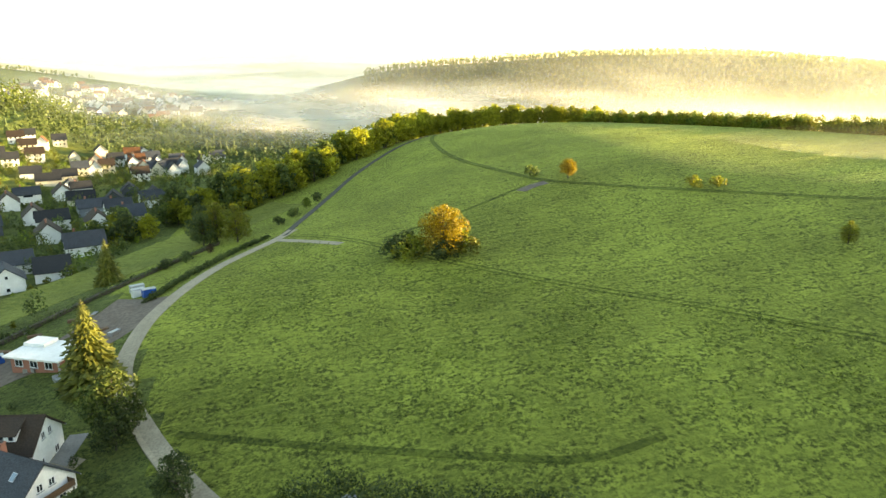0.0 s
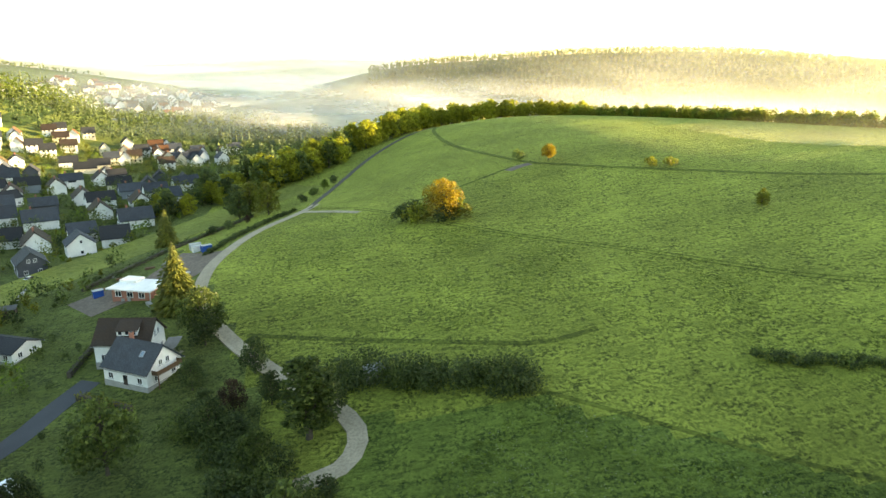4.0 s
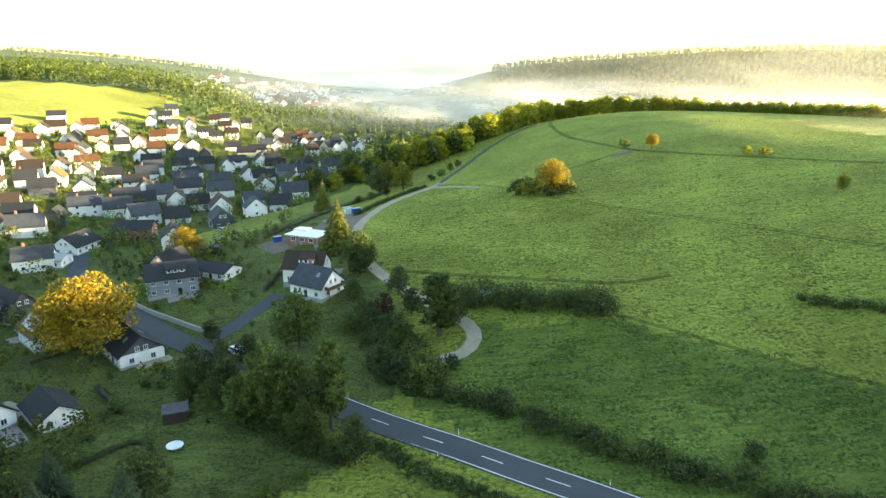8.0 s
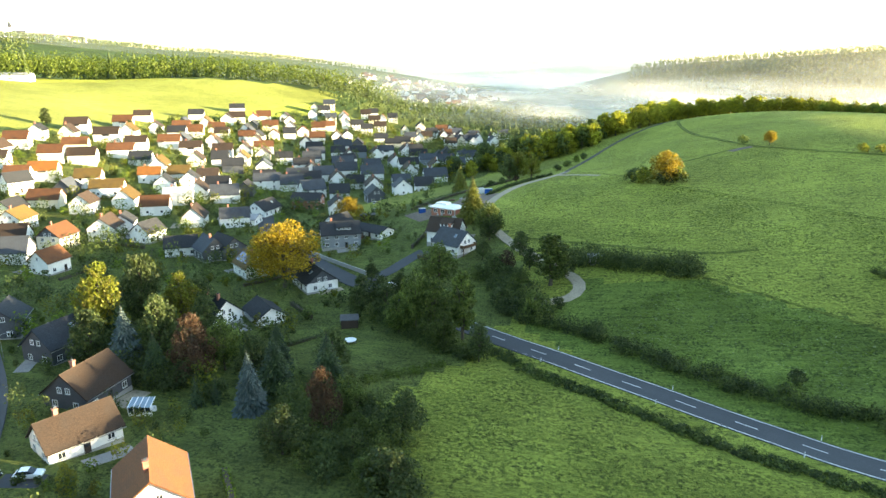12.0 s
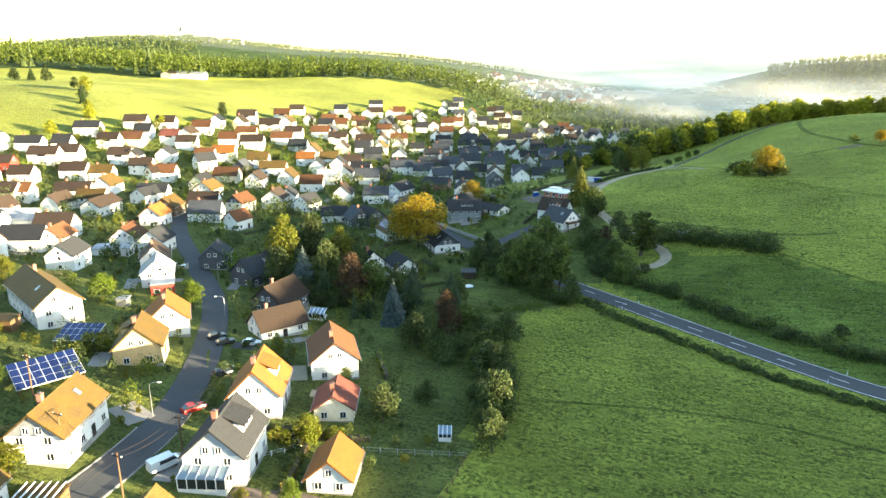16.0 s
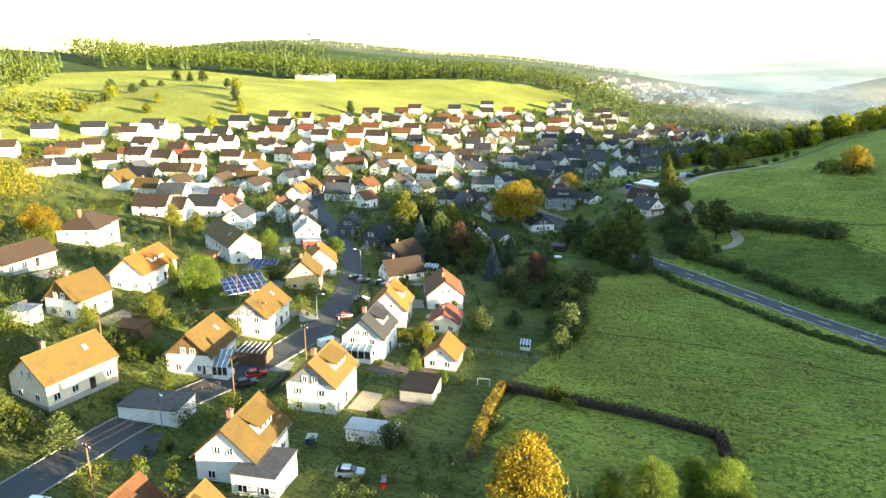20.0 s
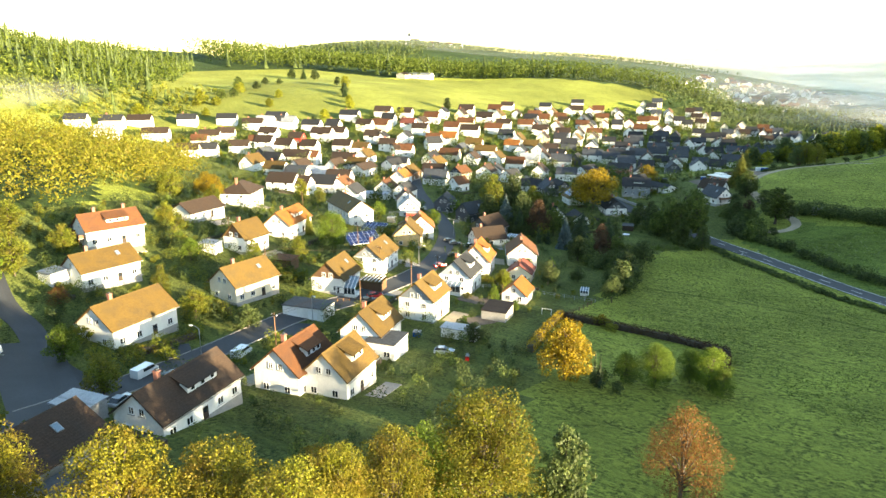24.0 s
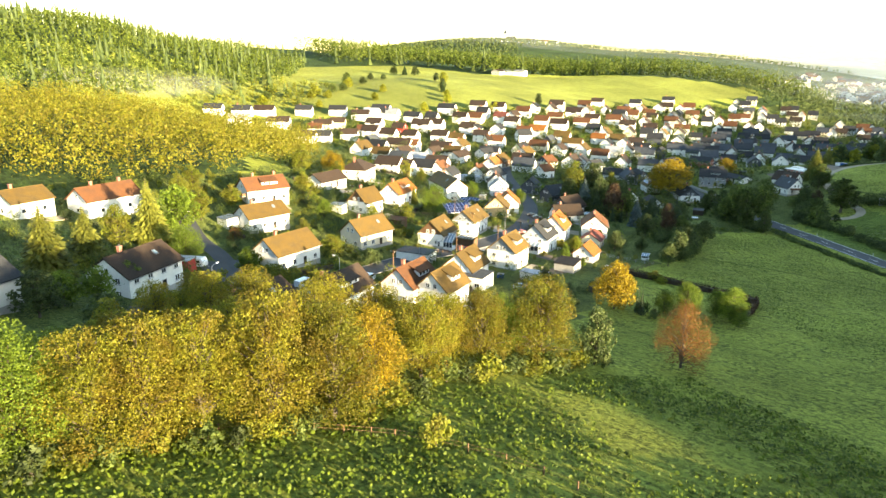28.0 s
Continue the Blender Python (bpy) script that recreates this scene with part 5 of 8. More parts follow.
def far_wood(name, label, poly, step, leaf, h=(12, 18), conifers=0.0, seed=3, quads=70, size=1.9, jitter=0.42, skip=None):
    """A wood of many trees as one body: leaf sprays round each crown, spires where conifers stand."""
    rng = np.random.RandomState(seed)
    xs, ys = [p[0] for p in poly], [p[1] for p in poly]
    gx_, gy_ = np.meshgrid(np.arange(min(xs), max(xs), step), np.arange(min(ys), max(ys), step))
    px = gx_.ravel() + rng.uniform(-jitter, jitter, gx_.size) * step
    py = gy_.ravel() + rng.uniform(-jitter, jitter, gx_.size) * step
    ok = inside(px, py, poly)
    px, py = px[ok], py[ok]
    pz = height(px, py)
    V, Fc, S, o = [], [], [], 0
    for x, y, z in zip(px, py, pz):
        hh = rng.uniform(*h)
        if rng.uniform() < conifers:
            hh *= 1.15
            rr = hh * rng.uniform(0.15, 0.2)
            for i in range(5):
                z0, z1 = z + hh * (0.08 + 0.17 * i), z + hh * (0.08 + 0.17 * i) + hh * 0.30
                r_ = rr * (1 - 0.18 * i)
                a0 = rng.uniform(0, 6)
                ring = []
                for k in range(7):
                    a = a0 + 2 * math.pi * k / 7
                    q = r_ * rng.uniform(0.75, 1.2)
                    ring.append((x + math.cos(a) * q, y + math.sin(a) * q, z0 - rng.uniform(0, 0.05) * hh))
                V += ring + [(x, y, z1)]
                Fc += [(o + k, o + (k + 1) % 7, o + 7) for k in range(7)]
                S += [1] * 7
                o += 8
        else:
            r_ = hh * rng.uniform(0.28, 0.38)
            d = rng.normal(size=(quads, 3))
            d /= np.linalg.norm(d, axis=1)[:, None]
            P = np.array((x, y, z + hh * 0.62)) + d * np.array((r_, r_, hh * 0.40)) * (rng.uniform(0.7, 1.1, quads) * (1 + 0.25 * np.sin(3 * d[:, 0] + 5 * d[:, 2] + hh)))[:, None]
            v, f = leaf_quads(P, d, size, rng, 0.6)
            V += [tuple(q) for q in v]
            Fc += [tuple(int(i) + o for i in g) for g in f]
            S += [0] * len(f)
            o += len(v)
    ob = new(name, raw(name, V, Fc, [LEAF[leaf], LEAF["fir"]], S))
    return tagged(ob, label, "woodland", kind="stuff")


# ---- trees that stand by themselves ----
AV = "trees round the hamlet"
tree("gold", -82.8, 143.8, 21, 1.3)
tree("goldlow", -88.9, 221.9, 11, 1.15)
tree("larch", -51.5, 280.5, 14, 1.25)
for x_, y_, h_, w_ in ((-48, 133, 9, 0.9), (-52, 123, 9, 0.8), (-57, 152, 6, 1.0), (-24, 168, 7, 1.0), (-12, 170, 8, 1.0), (-20, 158, 6, 1.1), (-8, 158, 7, 1.0), (-44, 138, 8, 1.0)):
    tree("broad2", x_, y_, h_, w_, group=AV)
for k_, x_, y_, h_, w_ in (("broad", -34, 146, 14.5, 1.0), ("broad", -33, 113, 17.5, 0.72), ("poplar", -21, 112, 19.4, 1.0), ("broad", -28, 111, 16.5, 0.72), ("broad", -38, 114, 10.8, 0.95), ("broad2", -53, 130, 10.1, 1.0), ("broad2", -15, 100, 9.8, 0.8),
                           ("poplar", -1, 146, 16.4, 1.7), ("broad2", -14, 149, 5.3, 1.7), ("broad2", 3, 151, 8.7, 0.85), ("shrub", -4, 126, 7.9, 0.8), ("broad", -25, 188, 12.5, 1.05), ("larch", -33.5, 206, 17.5, 1.45), ("broad2", -24, 185, 8.1, 1.2)):
    tree(k_, x_, y_, h_, w_, group=AV)
tree("russet", -15, 158, 7, 1.0)
tree("shrub", 12.5, 158.5, 3.0, 1.2)
for x_, y_, h_ in ((-2.8, 126, 4.5), (-9, 131, 4), (2, 131.5, 3.2), (-14, 136, 4.5), (12, 117, 3.5), (-5, 137.5, 3.4), (38, 94, 3.0), (52, 98, 3.2)):
    tree("shrub2", x_, y_, h_, 1.2, group="bushes on the bank")
# the bush with its golden tree in the middle of the meadow
tree("goldlow", 40.5, 245.5, 13, 1.05)
for x_, y_, h_, k_ in ((28, 247.5, 6.0, "shrub2"), (32, 244, 6.5, "shrub3"), (45, 243.5, 6.0, "shrub3"), (40, 241, 5.0, "shrub2"), (31, 250, 6.0, "shrub")):
    tree(k_, x_, y_, h_, 1.15, group="bushes in the meadow")
for x_, y_, h_, k_ in ((90.3, 289.7, 6.5, "gold"), (81.2, 301.0, 4.0, "shrub"), (127, 209.5, 5.5, "yellow"), (119, 261.5, 3.6, "shrub3"), (124.5, 258.5, 3.4, "shrub3")):
    tree(k_, x_, y_, h_, 1.1, group="single trees in the meadow")
for k_, x_, y_, h_, w_ in (("broad2", -46, 88, 11, 1.0), ("broad2", -62, 82, 10, 1.0), ("spruce", -58, 86, 13, 1.3), ("broad", -36, 70, 8, 1.0), ("broad", -70, 84, 12, 0.9), ("broad2", -44, 124, 10, 1.0), ("broad", -24, 104, 10, 0.9), ("broad2", -18, 150, 9, 1.0), ("broad", -9, 140, 8, 1.0), ("broad2", -92, 112, 12, 1.0), ("broad2", -112, 98, 12, 1.0), ("spruce", -80, 74, 12, 1.3), ("broad2", -100, 118, 9, 1.1), ("broad", -118, 108, 11, 1.0)):
    tree(k_, x_, y_, h_, w_, group="garden conifers and trees")
# dark spruces and leafy trees in the gardens behind the hamlet
for k_, x_, y_, h_, w_ in (("yellow", -105, 90, 20.8, 0.82), ("bluespruce", -89, 77, 16, 1.1), ("broad2", -106, 107, 19.2, 0.77), ("russet", -73, 77, 16.0, 0.78), ("yellow", -92, 103, 16.7, 0.87), ("broad2", -85, 83, 17, 0.72), ("broad2", -98, 77, 14.0, 0.91), ("spruce", -103, 91, 16.6, 1.5), ("broad2", -82, 97, 13, 0.9), ("broad2", -78, 88, 11, 0.9),
                           ("spruce", -54, 76, 13.3, 1.6), ("bluespruce", -55, 67, 13.0, 1.0), ("spruce", -44, 80, 13.4, 1.5), ("russet", -38, 62, 13.5, 0.65), ("broad2", -42, 53, 9.0, 1.25), ("column", -66, 66, 7.1, 1.6), ("column", -63, 68, 5.5, 1.6), ("shrub2", -64, 70, 4.5, 1.0)):
    tree(k_, x_, y_, h_, w_, group="garden conifers and trees")
for i in range(26):
    t_ = i / 25
    x_, y_ = -14 - 20 * t_ + RNG.uniform(-3.2, 3.2), 22 + 52 * t_ + RNG.uniform(-2, 2)
    tree(("broad2", "shrub2", "shrub", "broad")[i % 4], x_, y_, RNG.uniform(4.0, 6.5) if i % 4 in (0, 3) else RNG.uniform(2.6, 4.2), 1.05, group="thicket between gardens and field")
for k_, x_, y_, h_, w_ in (("shrub3", -44, 1.5, 3, 1), ("shrub3", -39.5, 3.5, 3.4, 1), ("shrub3", -36, 6, 2.8, 1), ("shrub3", -39, -14.5, 1.7, 1.0), ("shrub", -27, -16.5, 3.0, 1), ("shrub2", -33, 19.5, 4.5, 1.1), ("yellow", -35, 21, 4.8, 1.0), ("broad2", -28, 27, 5, 1.2), ("broad2", -46, 27, 4.0, 1.0),
                           ("larch", -62.5, 22.5, 5.5, 1.0), ("shrub3", -93, 15, 4, 1.4), ("shrub3", -97, 11, 4, 1.4), ("shrub2", -100, 26, 3.2, 1), ("larch", -142, 30, 9, 1.0), 
                           ("yellow", -88, -32, 6.5, 1.2), ("yellow", -91, -45, 6, 1.1), ("broad2", -17, -41, 5, 1.1), ("shrub", -24, -36, 3.5, 1), ("shrub3", -70, -72, 3.6, 1.3), ("shrub", -62, -68, 3.4, 1.3), ("shrub3", -75, -44, 3.2, 1.5), ("shrub3", -60, -52, 2.4, 1.6)):
    tree(k_, x_, y_, h_, w_, group="garden trees along the street")
# the sunlit row along the lower edge of the gardens
for k_, x_, y_, h_, w_ in (("rowlime", 21, -172, 14.4, 1.06), ("row", 24, -166, 14.3, 1.10), ("row2", 25, -161, 15.4, 0.94), ("row", 25, -155, 15.2, 1.03), ("row2", 28, -148, 17.9, 0.90), ("row", 30, -141, 15.9, 1.05), ("rowgold", 28, -134, 13.6, 0.83), ("row2", 20, -138, 15.0, 0.98), ("row", 16, -146, 13.4, 1.18), ("row2", 12, -153, 11.2, 1.30), ("row", 11, -159, 11.2, 1.24), ("rowlime", 7, -165, 8.8, 1.53),
                           ("row", 23, -121, 13.8, 1.12), ("row2", 15, -123, 13.7, 0.99), ("row2", 24, -109, 14.2, 0.83), ("row", 22, -114, 13.2, 0.8), ("row", 27, -98, 16.5, 1.18), ("broad2", 32, -89, 10.8, 0.74), ("rowlime", 23, -103, 12.2, 0.77), ("row", 19, -176, 15.2, 1.18), ("row2", 15, -181, 14.9, 1.13), ("row", 12, -185, 14.7, 1.30), ("shrub3", 42, -135, 4.0, 0.72), ("shrub3", 33, -138, 2.7, 1.13), ("row", 0, -143, 13.5, 0.9), ("row2", 0, -136, 14.0, 0.9), ("row", -1, -150, 12.0, 0.95), ("rowlime", 9, -134, 9.1, 0.95), ("row2", 10, -129, 14.8, 1.0), ("row", -19, -138, 9.2, 1.0), ("rowlime", -72, -118, 9.5, 1.2), ("row2", 20, -115, 12.5, 0.94)):
    tree(k_, x_, y_, h_, w_, group="sunlit row of trees")
for i in range(30):
    t_ = i / 29
    x_, y_ = np.interp(t_, (0, 0.35, 0.7, 1), (24, 31, 28, 33)) + RNG.uniform(-2, 1.2), np.interp(t_, (0, 0.35, 0.7, 1), (-178, -147, -115, -88))
    tree(("shrub3", "shrub", "shrub2")[i % 3], x_, y_, RNG.uniform(2.2, 4.0), 1.1, group="undergrowth below the row of trees")
tree("copper", 41, -75.5, 12.5, 1.0)
tree("goldlow", 8.5, -46.5, 12.5, 0.82)
tree("column", 13.2, -43.5, 7, 1.0)
tree("column", 15.0, -45.0, 6.5, 1.1)
for k_, x_, y_, h_, w_ in (("rowlime", 22.5, -37.5, 9.4, 1.0), ("rowlime", 17.5, -39, 6.5, 1.0), ("rowlime", 30.5, -31.5, 9.2, 1.0), ("rowlime", 26.5, -30, 7.4, 1.0), ("rowlime", 33.5, -34, 6.0, 1.0), ("shrub", 13.5, -42, 3.0, 1.0), ("shrub2", 19, -46, 2.6, 1.0), ("shrub3", -3, -7, 3.0, 1.2), ("shrub3", 0.5, -9.5, 2.2, 1.1), ("shrub", -7, -24, 2.4, 1.0)):
    tree(k_, x_, y_, h_, w_, group="fruit trees in the garden plot")
for k_, x_, y_, h_, w_ in (("copper", -86, -98, 4.5, 1.3), ("shrub3", -66, -103, 3.6, 1.2), ("shrub3", -54, -98, 2.8, 1.6), ("shrub3", -51, -93, 2.6, 1.4), ("yellow", -112, -86, 8, 1.2), ("yellow", -84, -76, 6, 1.0), ("lime", -98, -60, 6.5, 1.2), ("yellow", -121, -54, 8, 1.2), ("yellow", -128, -92, 9, 1.2), ("yellow", -120, -100, 9, 1.2),
                           ("copper", -45, -126, 3.6, 1.1), ("lime", -40, -142, 7, 1.1), ("yellow", -8, -144, 8, 1.0), ("lime", -30, -150, 8, 1.0), ("gold", -150, -22, 11, 1.1), ("yellow", -142, -25, 8, 1.1), ("yellow", -158, -32, 11, 1.2)):
    tree(k_, x_, y_, h_, w_, group="garden trees on the hillside")

for k_, x_, y_, h_, w_ in (("larch", -52, -153, 16.2, 1.4), ("larch", -66, -142, 13.9, 1.4), ("larch", -87, -121, 17.5, 1.3), ("lime", -91, -112, 15.3, 1.0), ("yellow", -81, -131, 11.6, 0.95), ("lime", -56, -109, 8.0, 0.95), ("lime", -32, -155, 6.7, 1.2), ("yellow", -21, -132, 8.8, 1.4), ("yellow", -39, -110, 6.8, 1.3), ("broad2", -12, -145, 6.8, 1.5), ("broad2", -15, -153, 6.6, 1.5), ("yellow", -104, -100, 10.5, 1.0), ("yellow", -68, -77, 6.9, 1.5), ("broad2", -57, -71, 5.1, 1.5), ("broad2", -26, -160, 8, 1.3), ("yellow", -2, -156, 9, 1.2)):
    tree(k_, x_, y_, h_, w_, group="trees behind the sunlit row")
for k_, x_, y_, h_, w_ in (("rowlime", -90, -17, 12.7, 1.0), ("yellow", -162, 29, 11.0, 1.0), ("lime", -129, 42, 7.1, 1.4), ("yellow", -161, 38, 7.9, 1.1), ("lime", -105, 49, 8.4, 1.0), ("yellow", -66, 32, 6.0, 0.8), ("broad2", -32, 16, 7.8, 0.9), ("yellow", -40, 4, 5.2, 1.4), ("lime", -30, -15, 6.5, 0.65), ("lime", -24, -14, 3.4, 0.95), ("broad2", -14, 27, 10, 1.0), ("broad2", -20, 44, 8.9, 1.3), ("broad2", -23, 64, 9.2, 1.1), ("broad2", -11, 15, 8, 0.9), ("yellow", -70, -26, 5.1, 1.4), ("larch", -105, -14, 7.7, 1.0), ("broad", -43, 80, 5.1, 1.3)):
    tree(k_, x_, y_, h_, w_, group="leafy trees in the village gardens")

# ---- hedges and field edges ----
thicket([(-14, 131), (-4, 123), (8, 117), (22, 107.5), (35, 99), (50, 90), (75, 76)], 5.0, 2.6, "overgrown bank of dark green bushes along the road", seed=2, name="bush_bank")
thicket([(5, 162.5), (16, 157), (29, 152.5), (40.5, 148.5)], 6.5, 4.8, "broad hedge of dark green bushes in the meadow", seed=3)
thicket([(82, 144), (96, 137), (118, 127), (150, 112)], 3.0, 1.8, "low field hedge of dark green bushes", seed=4)
thicket([(-13.5, 106.5), (-2, 96.5), (9, 89.5), (24, 79.5), (36, 71.5), (60, 58), (95, 38)], 3.0, 0.9, "rough dark verge of long grass beside the road", seed=5, name="verge", mix=("dark", "green"), clumps=6)
hedge([(-13.4, -8.8), (-1.2, -6.8), (14.4, -5.4), (26, -6.2)], 1.4, 1.7, "beech", "clipped brown beech hedge round the garden plot", 0.32, 22, seed=6, rough=0.06)
hedge([(26, -6.2), (28, -12), (30.5, -22)], 1.4, 1.7, "beech", "clipped brown beech hedge round the garden plot", 0.32, 22, seed=7, rough=0.06)
thicket([(-48, 126), (-38, 115), (-26, 107), (-16, 101)], 4.5, 3.2, "dark mass of garden bushes beside the road", seed=21, mix=("dark", "green"))
thicket([(-24, 156), (-14, 146), (-6, 134), (-3, 126)], 6.5, 4.5, "dark bushes between the lane and the gardens", seed=22, mix=("dark", "green"))
thicket([(-60, 84), (-52, 78), (-46, 68), (-38, 58), (-33, 48)], 6.0, 4.0, "dark bushes behind the garden lawn", seed=23, mix=("dark", "green"))
thicket([(-110, 98), (-98, 84), (-86, 76), (-74, 74)], 8.0, 5.0, "dense dark shrubs under the garden trees", seed=24, mix=("dark", "green"))
thicket([(-36, 72), (-28, 62), (-23, 50), (-18, 38), (-14, 24)], 6.5, 4.2, "tangled thicket between the gardens and the field", seed=25, mix=("green", "dark"))
hedge([(-13.4, -8.8), (-10.5, -20), (-5, -37)], 1.6, 1.9, "gold", "clipped golden hedge beside the garden plot", 0.32, 22, seed=8, rough=0.1)
hedge([(-66, -124), (-76, -119), (-88, -116)], 1.6, 1.7, "yellow", "clipped yellow-green hedge along the side street", 0.32, 20, seed=9, rough=0.05)
hedge([(-71, -130), (-84, -124), (-96, -121)], 1.6, 1.7, "yellow", "clipped yellow-green hedge along the side street", 0.32, 20, seed=10, rough=0.05)
hedge([(-81, -79), (-88, -74), (-96, -70)], 1.4, 1.6, "yellow", "clipped yellow-green garden hedge", 0.32, 20, seed=11, rough=0.08)
hedge([(-110, -60), (-119, -52), (-128, -46)], 1.6, 1.8, "yellow", "clipped yellow-green garden hedge", 0.32, 18, seed=12, rough=0.08)
thicket([(-38.4, 84.0), (-32.3, 89.2), (-27.1, 92.2), (-22.3, 96.2)], 2.2, 2.0, "row of leafy light green shrubs beside the lawn", seed=13, mix=("lime", "green"), clumps=2, size=0.34)
hedge([(-63, 100), (-56, 108), (-48, 100)], 0.9, 0.8, "dark", "low dark garden hedge", 0.3, 40, seed=14)
hedge([(-64, 232), (-55, 248), (-44, 274), (-34, 300), (-26, 318)], 1.4, 1.3, "dark", "dark hedge along the grass strip", 0.45, 8, seed=15)
thicket([(160, 446), (185, 410), (205, 370), (225, 330), (260, 280), (320, 230)], 5.0, 6.2, "long sunlit hedge of tall bushes along the crest of the meadow", seed=16, mix=("yellow", "lime"), clumps=2, size=0.85)
thicket([(-32.5, 246), (-27, 262), (-19.5, 284), (-9, 305)], 1.8, 1.3, "low bushes along the gravel lane", seed=17)

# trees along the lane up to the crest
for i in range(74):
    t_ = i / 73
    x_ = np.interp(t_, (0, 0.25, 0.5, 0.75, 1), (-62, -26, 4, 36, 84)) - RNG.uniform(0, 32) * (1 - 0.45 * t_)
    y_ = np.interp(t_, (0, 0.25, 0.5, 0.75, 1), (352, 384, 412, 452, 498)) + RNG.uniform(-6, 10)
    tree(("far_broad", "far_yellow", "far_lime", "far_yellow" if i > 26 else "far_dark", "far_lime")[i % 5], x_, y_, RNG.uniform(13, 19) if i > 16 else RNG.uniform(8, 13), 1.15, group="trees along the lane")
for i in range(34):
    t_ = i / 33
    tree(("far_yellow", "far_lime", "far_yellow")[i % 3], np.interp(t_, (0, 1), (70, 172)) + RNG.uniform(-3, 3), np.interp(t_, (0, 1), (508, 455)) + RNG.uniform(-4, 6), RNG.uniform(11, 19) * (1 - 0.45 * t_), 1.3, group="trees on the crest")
for x_, y_, h_, k_ in ((-19, 313, 13.5, "yellow"), (-27, 322, 15, "yellow2"), (-33, 330, 14, "broad2"), (-31, 318, 12, "broad2"), (-26, 300, 3.4, "russet"), (-32, 292, 3.6, "shrub2"), (-37, 286, 3.4, "shrub2"), (-6, 330, 3.6, "shrub2"), (-1, 342, 3.8, "shrub"), (4, 352, 5, "lime"), (8, 364, 4, "shrub2")):
    tree(k_, x_, y_, h_, 1.1, group="trees along the lane")
# trees on the bright field across the valley
for k_, x_, y_, h_, w_ in (("far_dark", -395, 268, 11, 1.0), ("spruce", -388, 262, 13, 1.0), ("far_yellow", -358, 240, 9, 1.1), ("far_dark", -330, 222, 7, 1.1), ("far_dark", -318, 320, 11, 0.9), ("far_dark", -440, 300, 9, 1.0), ("far_yellow", -350, 205, 9, 1.2), ("far_yellow", -318, 260, 9, 1.1), ("far_dark", -290, 360, 8, 1.2), ("far_dark", -276, 372, 7, 1.2), ("far_yellow", -400, 190, 8, 1.3), ("far_yellow", -420, 215, 8, 1.3), ("far_yellow", -430, 160, 8, 1.3), ("far_broad", -450, 190, 8, 1.3), ("far_dark", -345, 190, 7, 1.2), ("far_broad", -441, 126, 9, 1.3), ("far_lime", -446, 157, 10, 1.3), ("far_broad", -447, 176, 9, 1.2), ("far_yellow", -462, 205, 10, 1.2), ("far_lime", -436, 146, 8, 1.4), ("far_broad", -412, 118, 8, 1.3), ("far_lime", -404, 134, 7, 1.3), ("far_dark", -560, 340, 11, 1.2), ("spruce", -552, 350, 13, 1.4), ("far_dark", -523, 342, 12, 1.1), ("far_lime", -424, 296, 12, 1.1), ("far_broad", -481, 216, 12, 1.2), ("far_dark", -470, 228, 8, 1.4), ("far_yellow", -370, 250, 8, 1.2), ("far_broad", -432, 100, 9, 1.4), ("far_lime", -420, 90, 9, 1.4), ("far_broad", -455, 116, 10, 1.2), ("far_dark", -500, 260, 7, 1.5), ("far_dark", -488, 268, 6, 1.6)):
    tree(k_, x_, y_, h_, w_, group="trees on the far field")

# ---- garden trees and shrubs among the houses of the town: too many to count ----
def greenery(name, label, leaf, n, box, sizes, seed, keep=0.72, size=0.9, dens=1.0):
    rng = np.random.RandomState(seed)
    paved = np.array(smooth_line(ROAD, 5) + smooth_line(STREET, 5) + smooth_line(SIDE, 5) + smooth_line(LANE, 5))
    spots = np.array(PLACED)
    P, D, done = [], [], 0
    for _ in range(n * 12):
        x, y = rng.uniform(box[0], box[1]), rng.uniform(box[2], box[3])
        if not inside(np.float64(x), np.float64(y), VILLAGE) or ((spots[:, 0] - x) ** 2 + (spots[:, 1] - y) ** 2 < (spots[:, 2] * keep + (1.6 if dens > 1 else 0.4)) ** 2).any() or ((paved[:, 0] - x) ** 2 + (paved[:, 1] - y) ** 2).min() < 26:
            continue
        h = rng.uniform(*sizes) if rng.uniform() < 0.5 else rng.uniform(1.0, sizes[0] + 1)
        r = h * rng.uniform(0.34, 0.5)
        q = int((18 + 13 * h) * dens)
        d = rng.normal(size=(q, 3))
        d /= np.linalg.norm(d, axis=1)[:, None]
        P.append(np.array((x, y, ground_at(x, y) + h * 0.52)) + d * np.array((r, r, h * 0.5)) * (rng.uniform(0.3, 1.06, q) ** 0.6 * (1 + 0.16 * np.sin(4 * d[:, 0] + 5 * d[:, 2] + h)))[:, None])
        D.append(d)
        done += 1
        if done >= n:
            break
    v, f = leaf_quads(np.concatenate(P), np.concatenate(D), size, rng)
    tagged(new(name, raw(name, v, f, LEAF[leaf])), label, "greenery", kind="stuff")


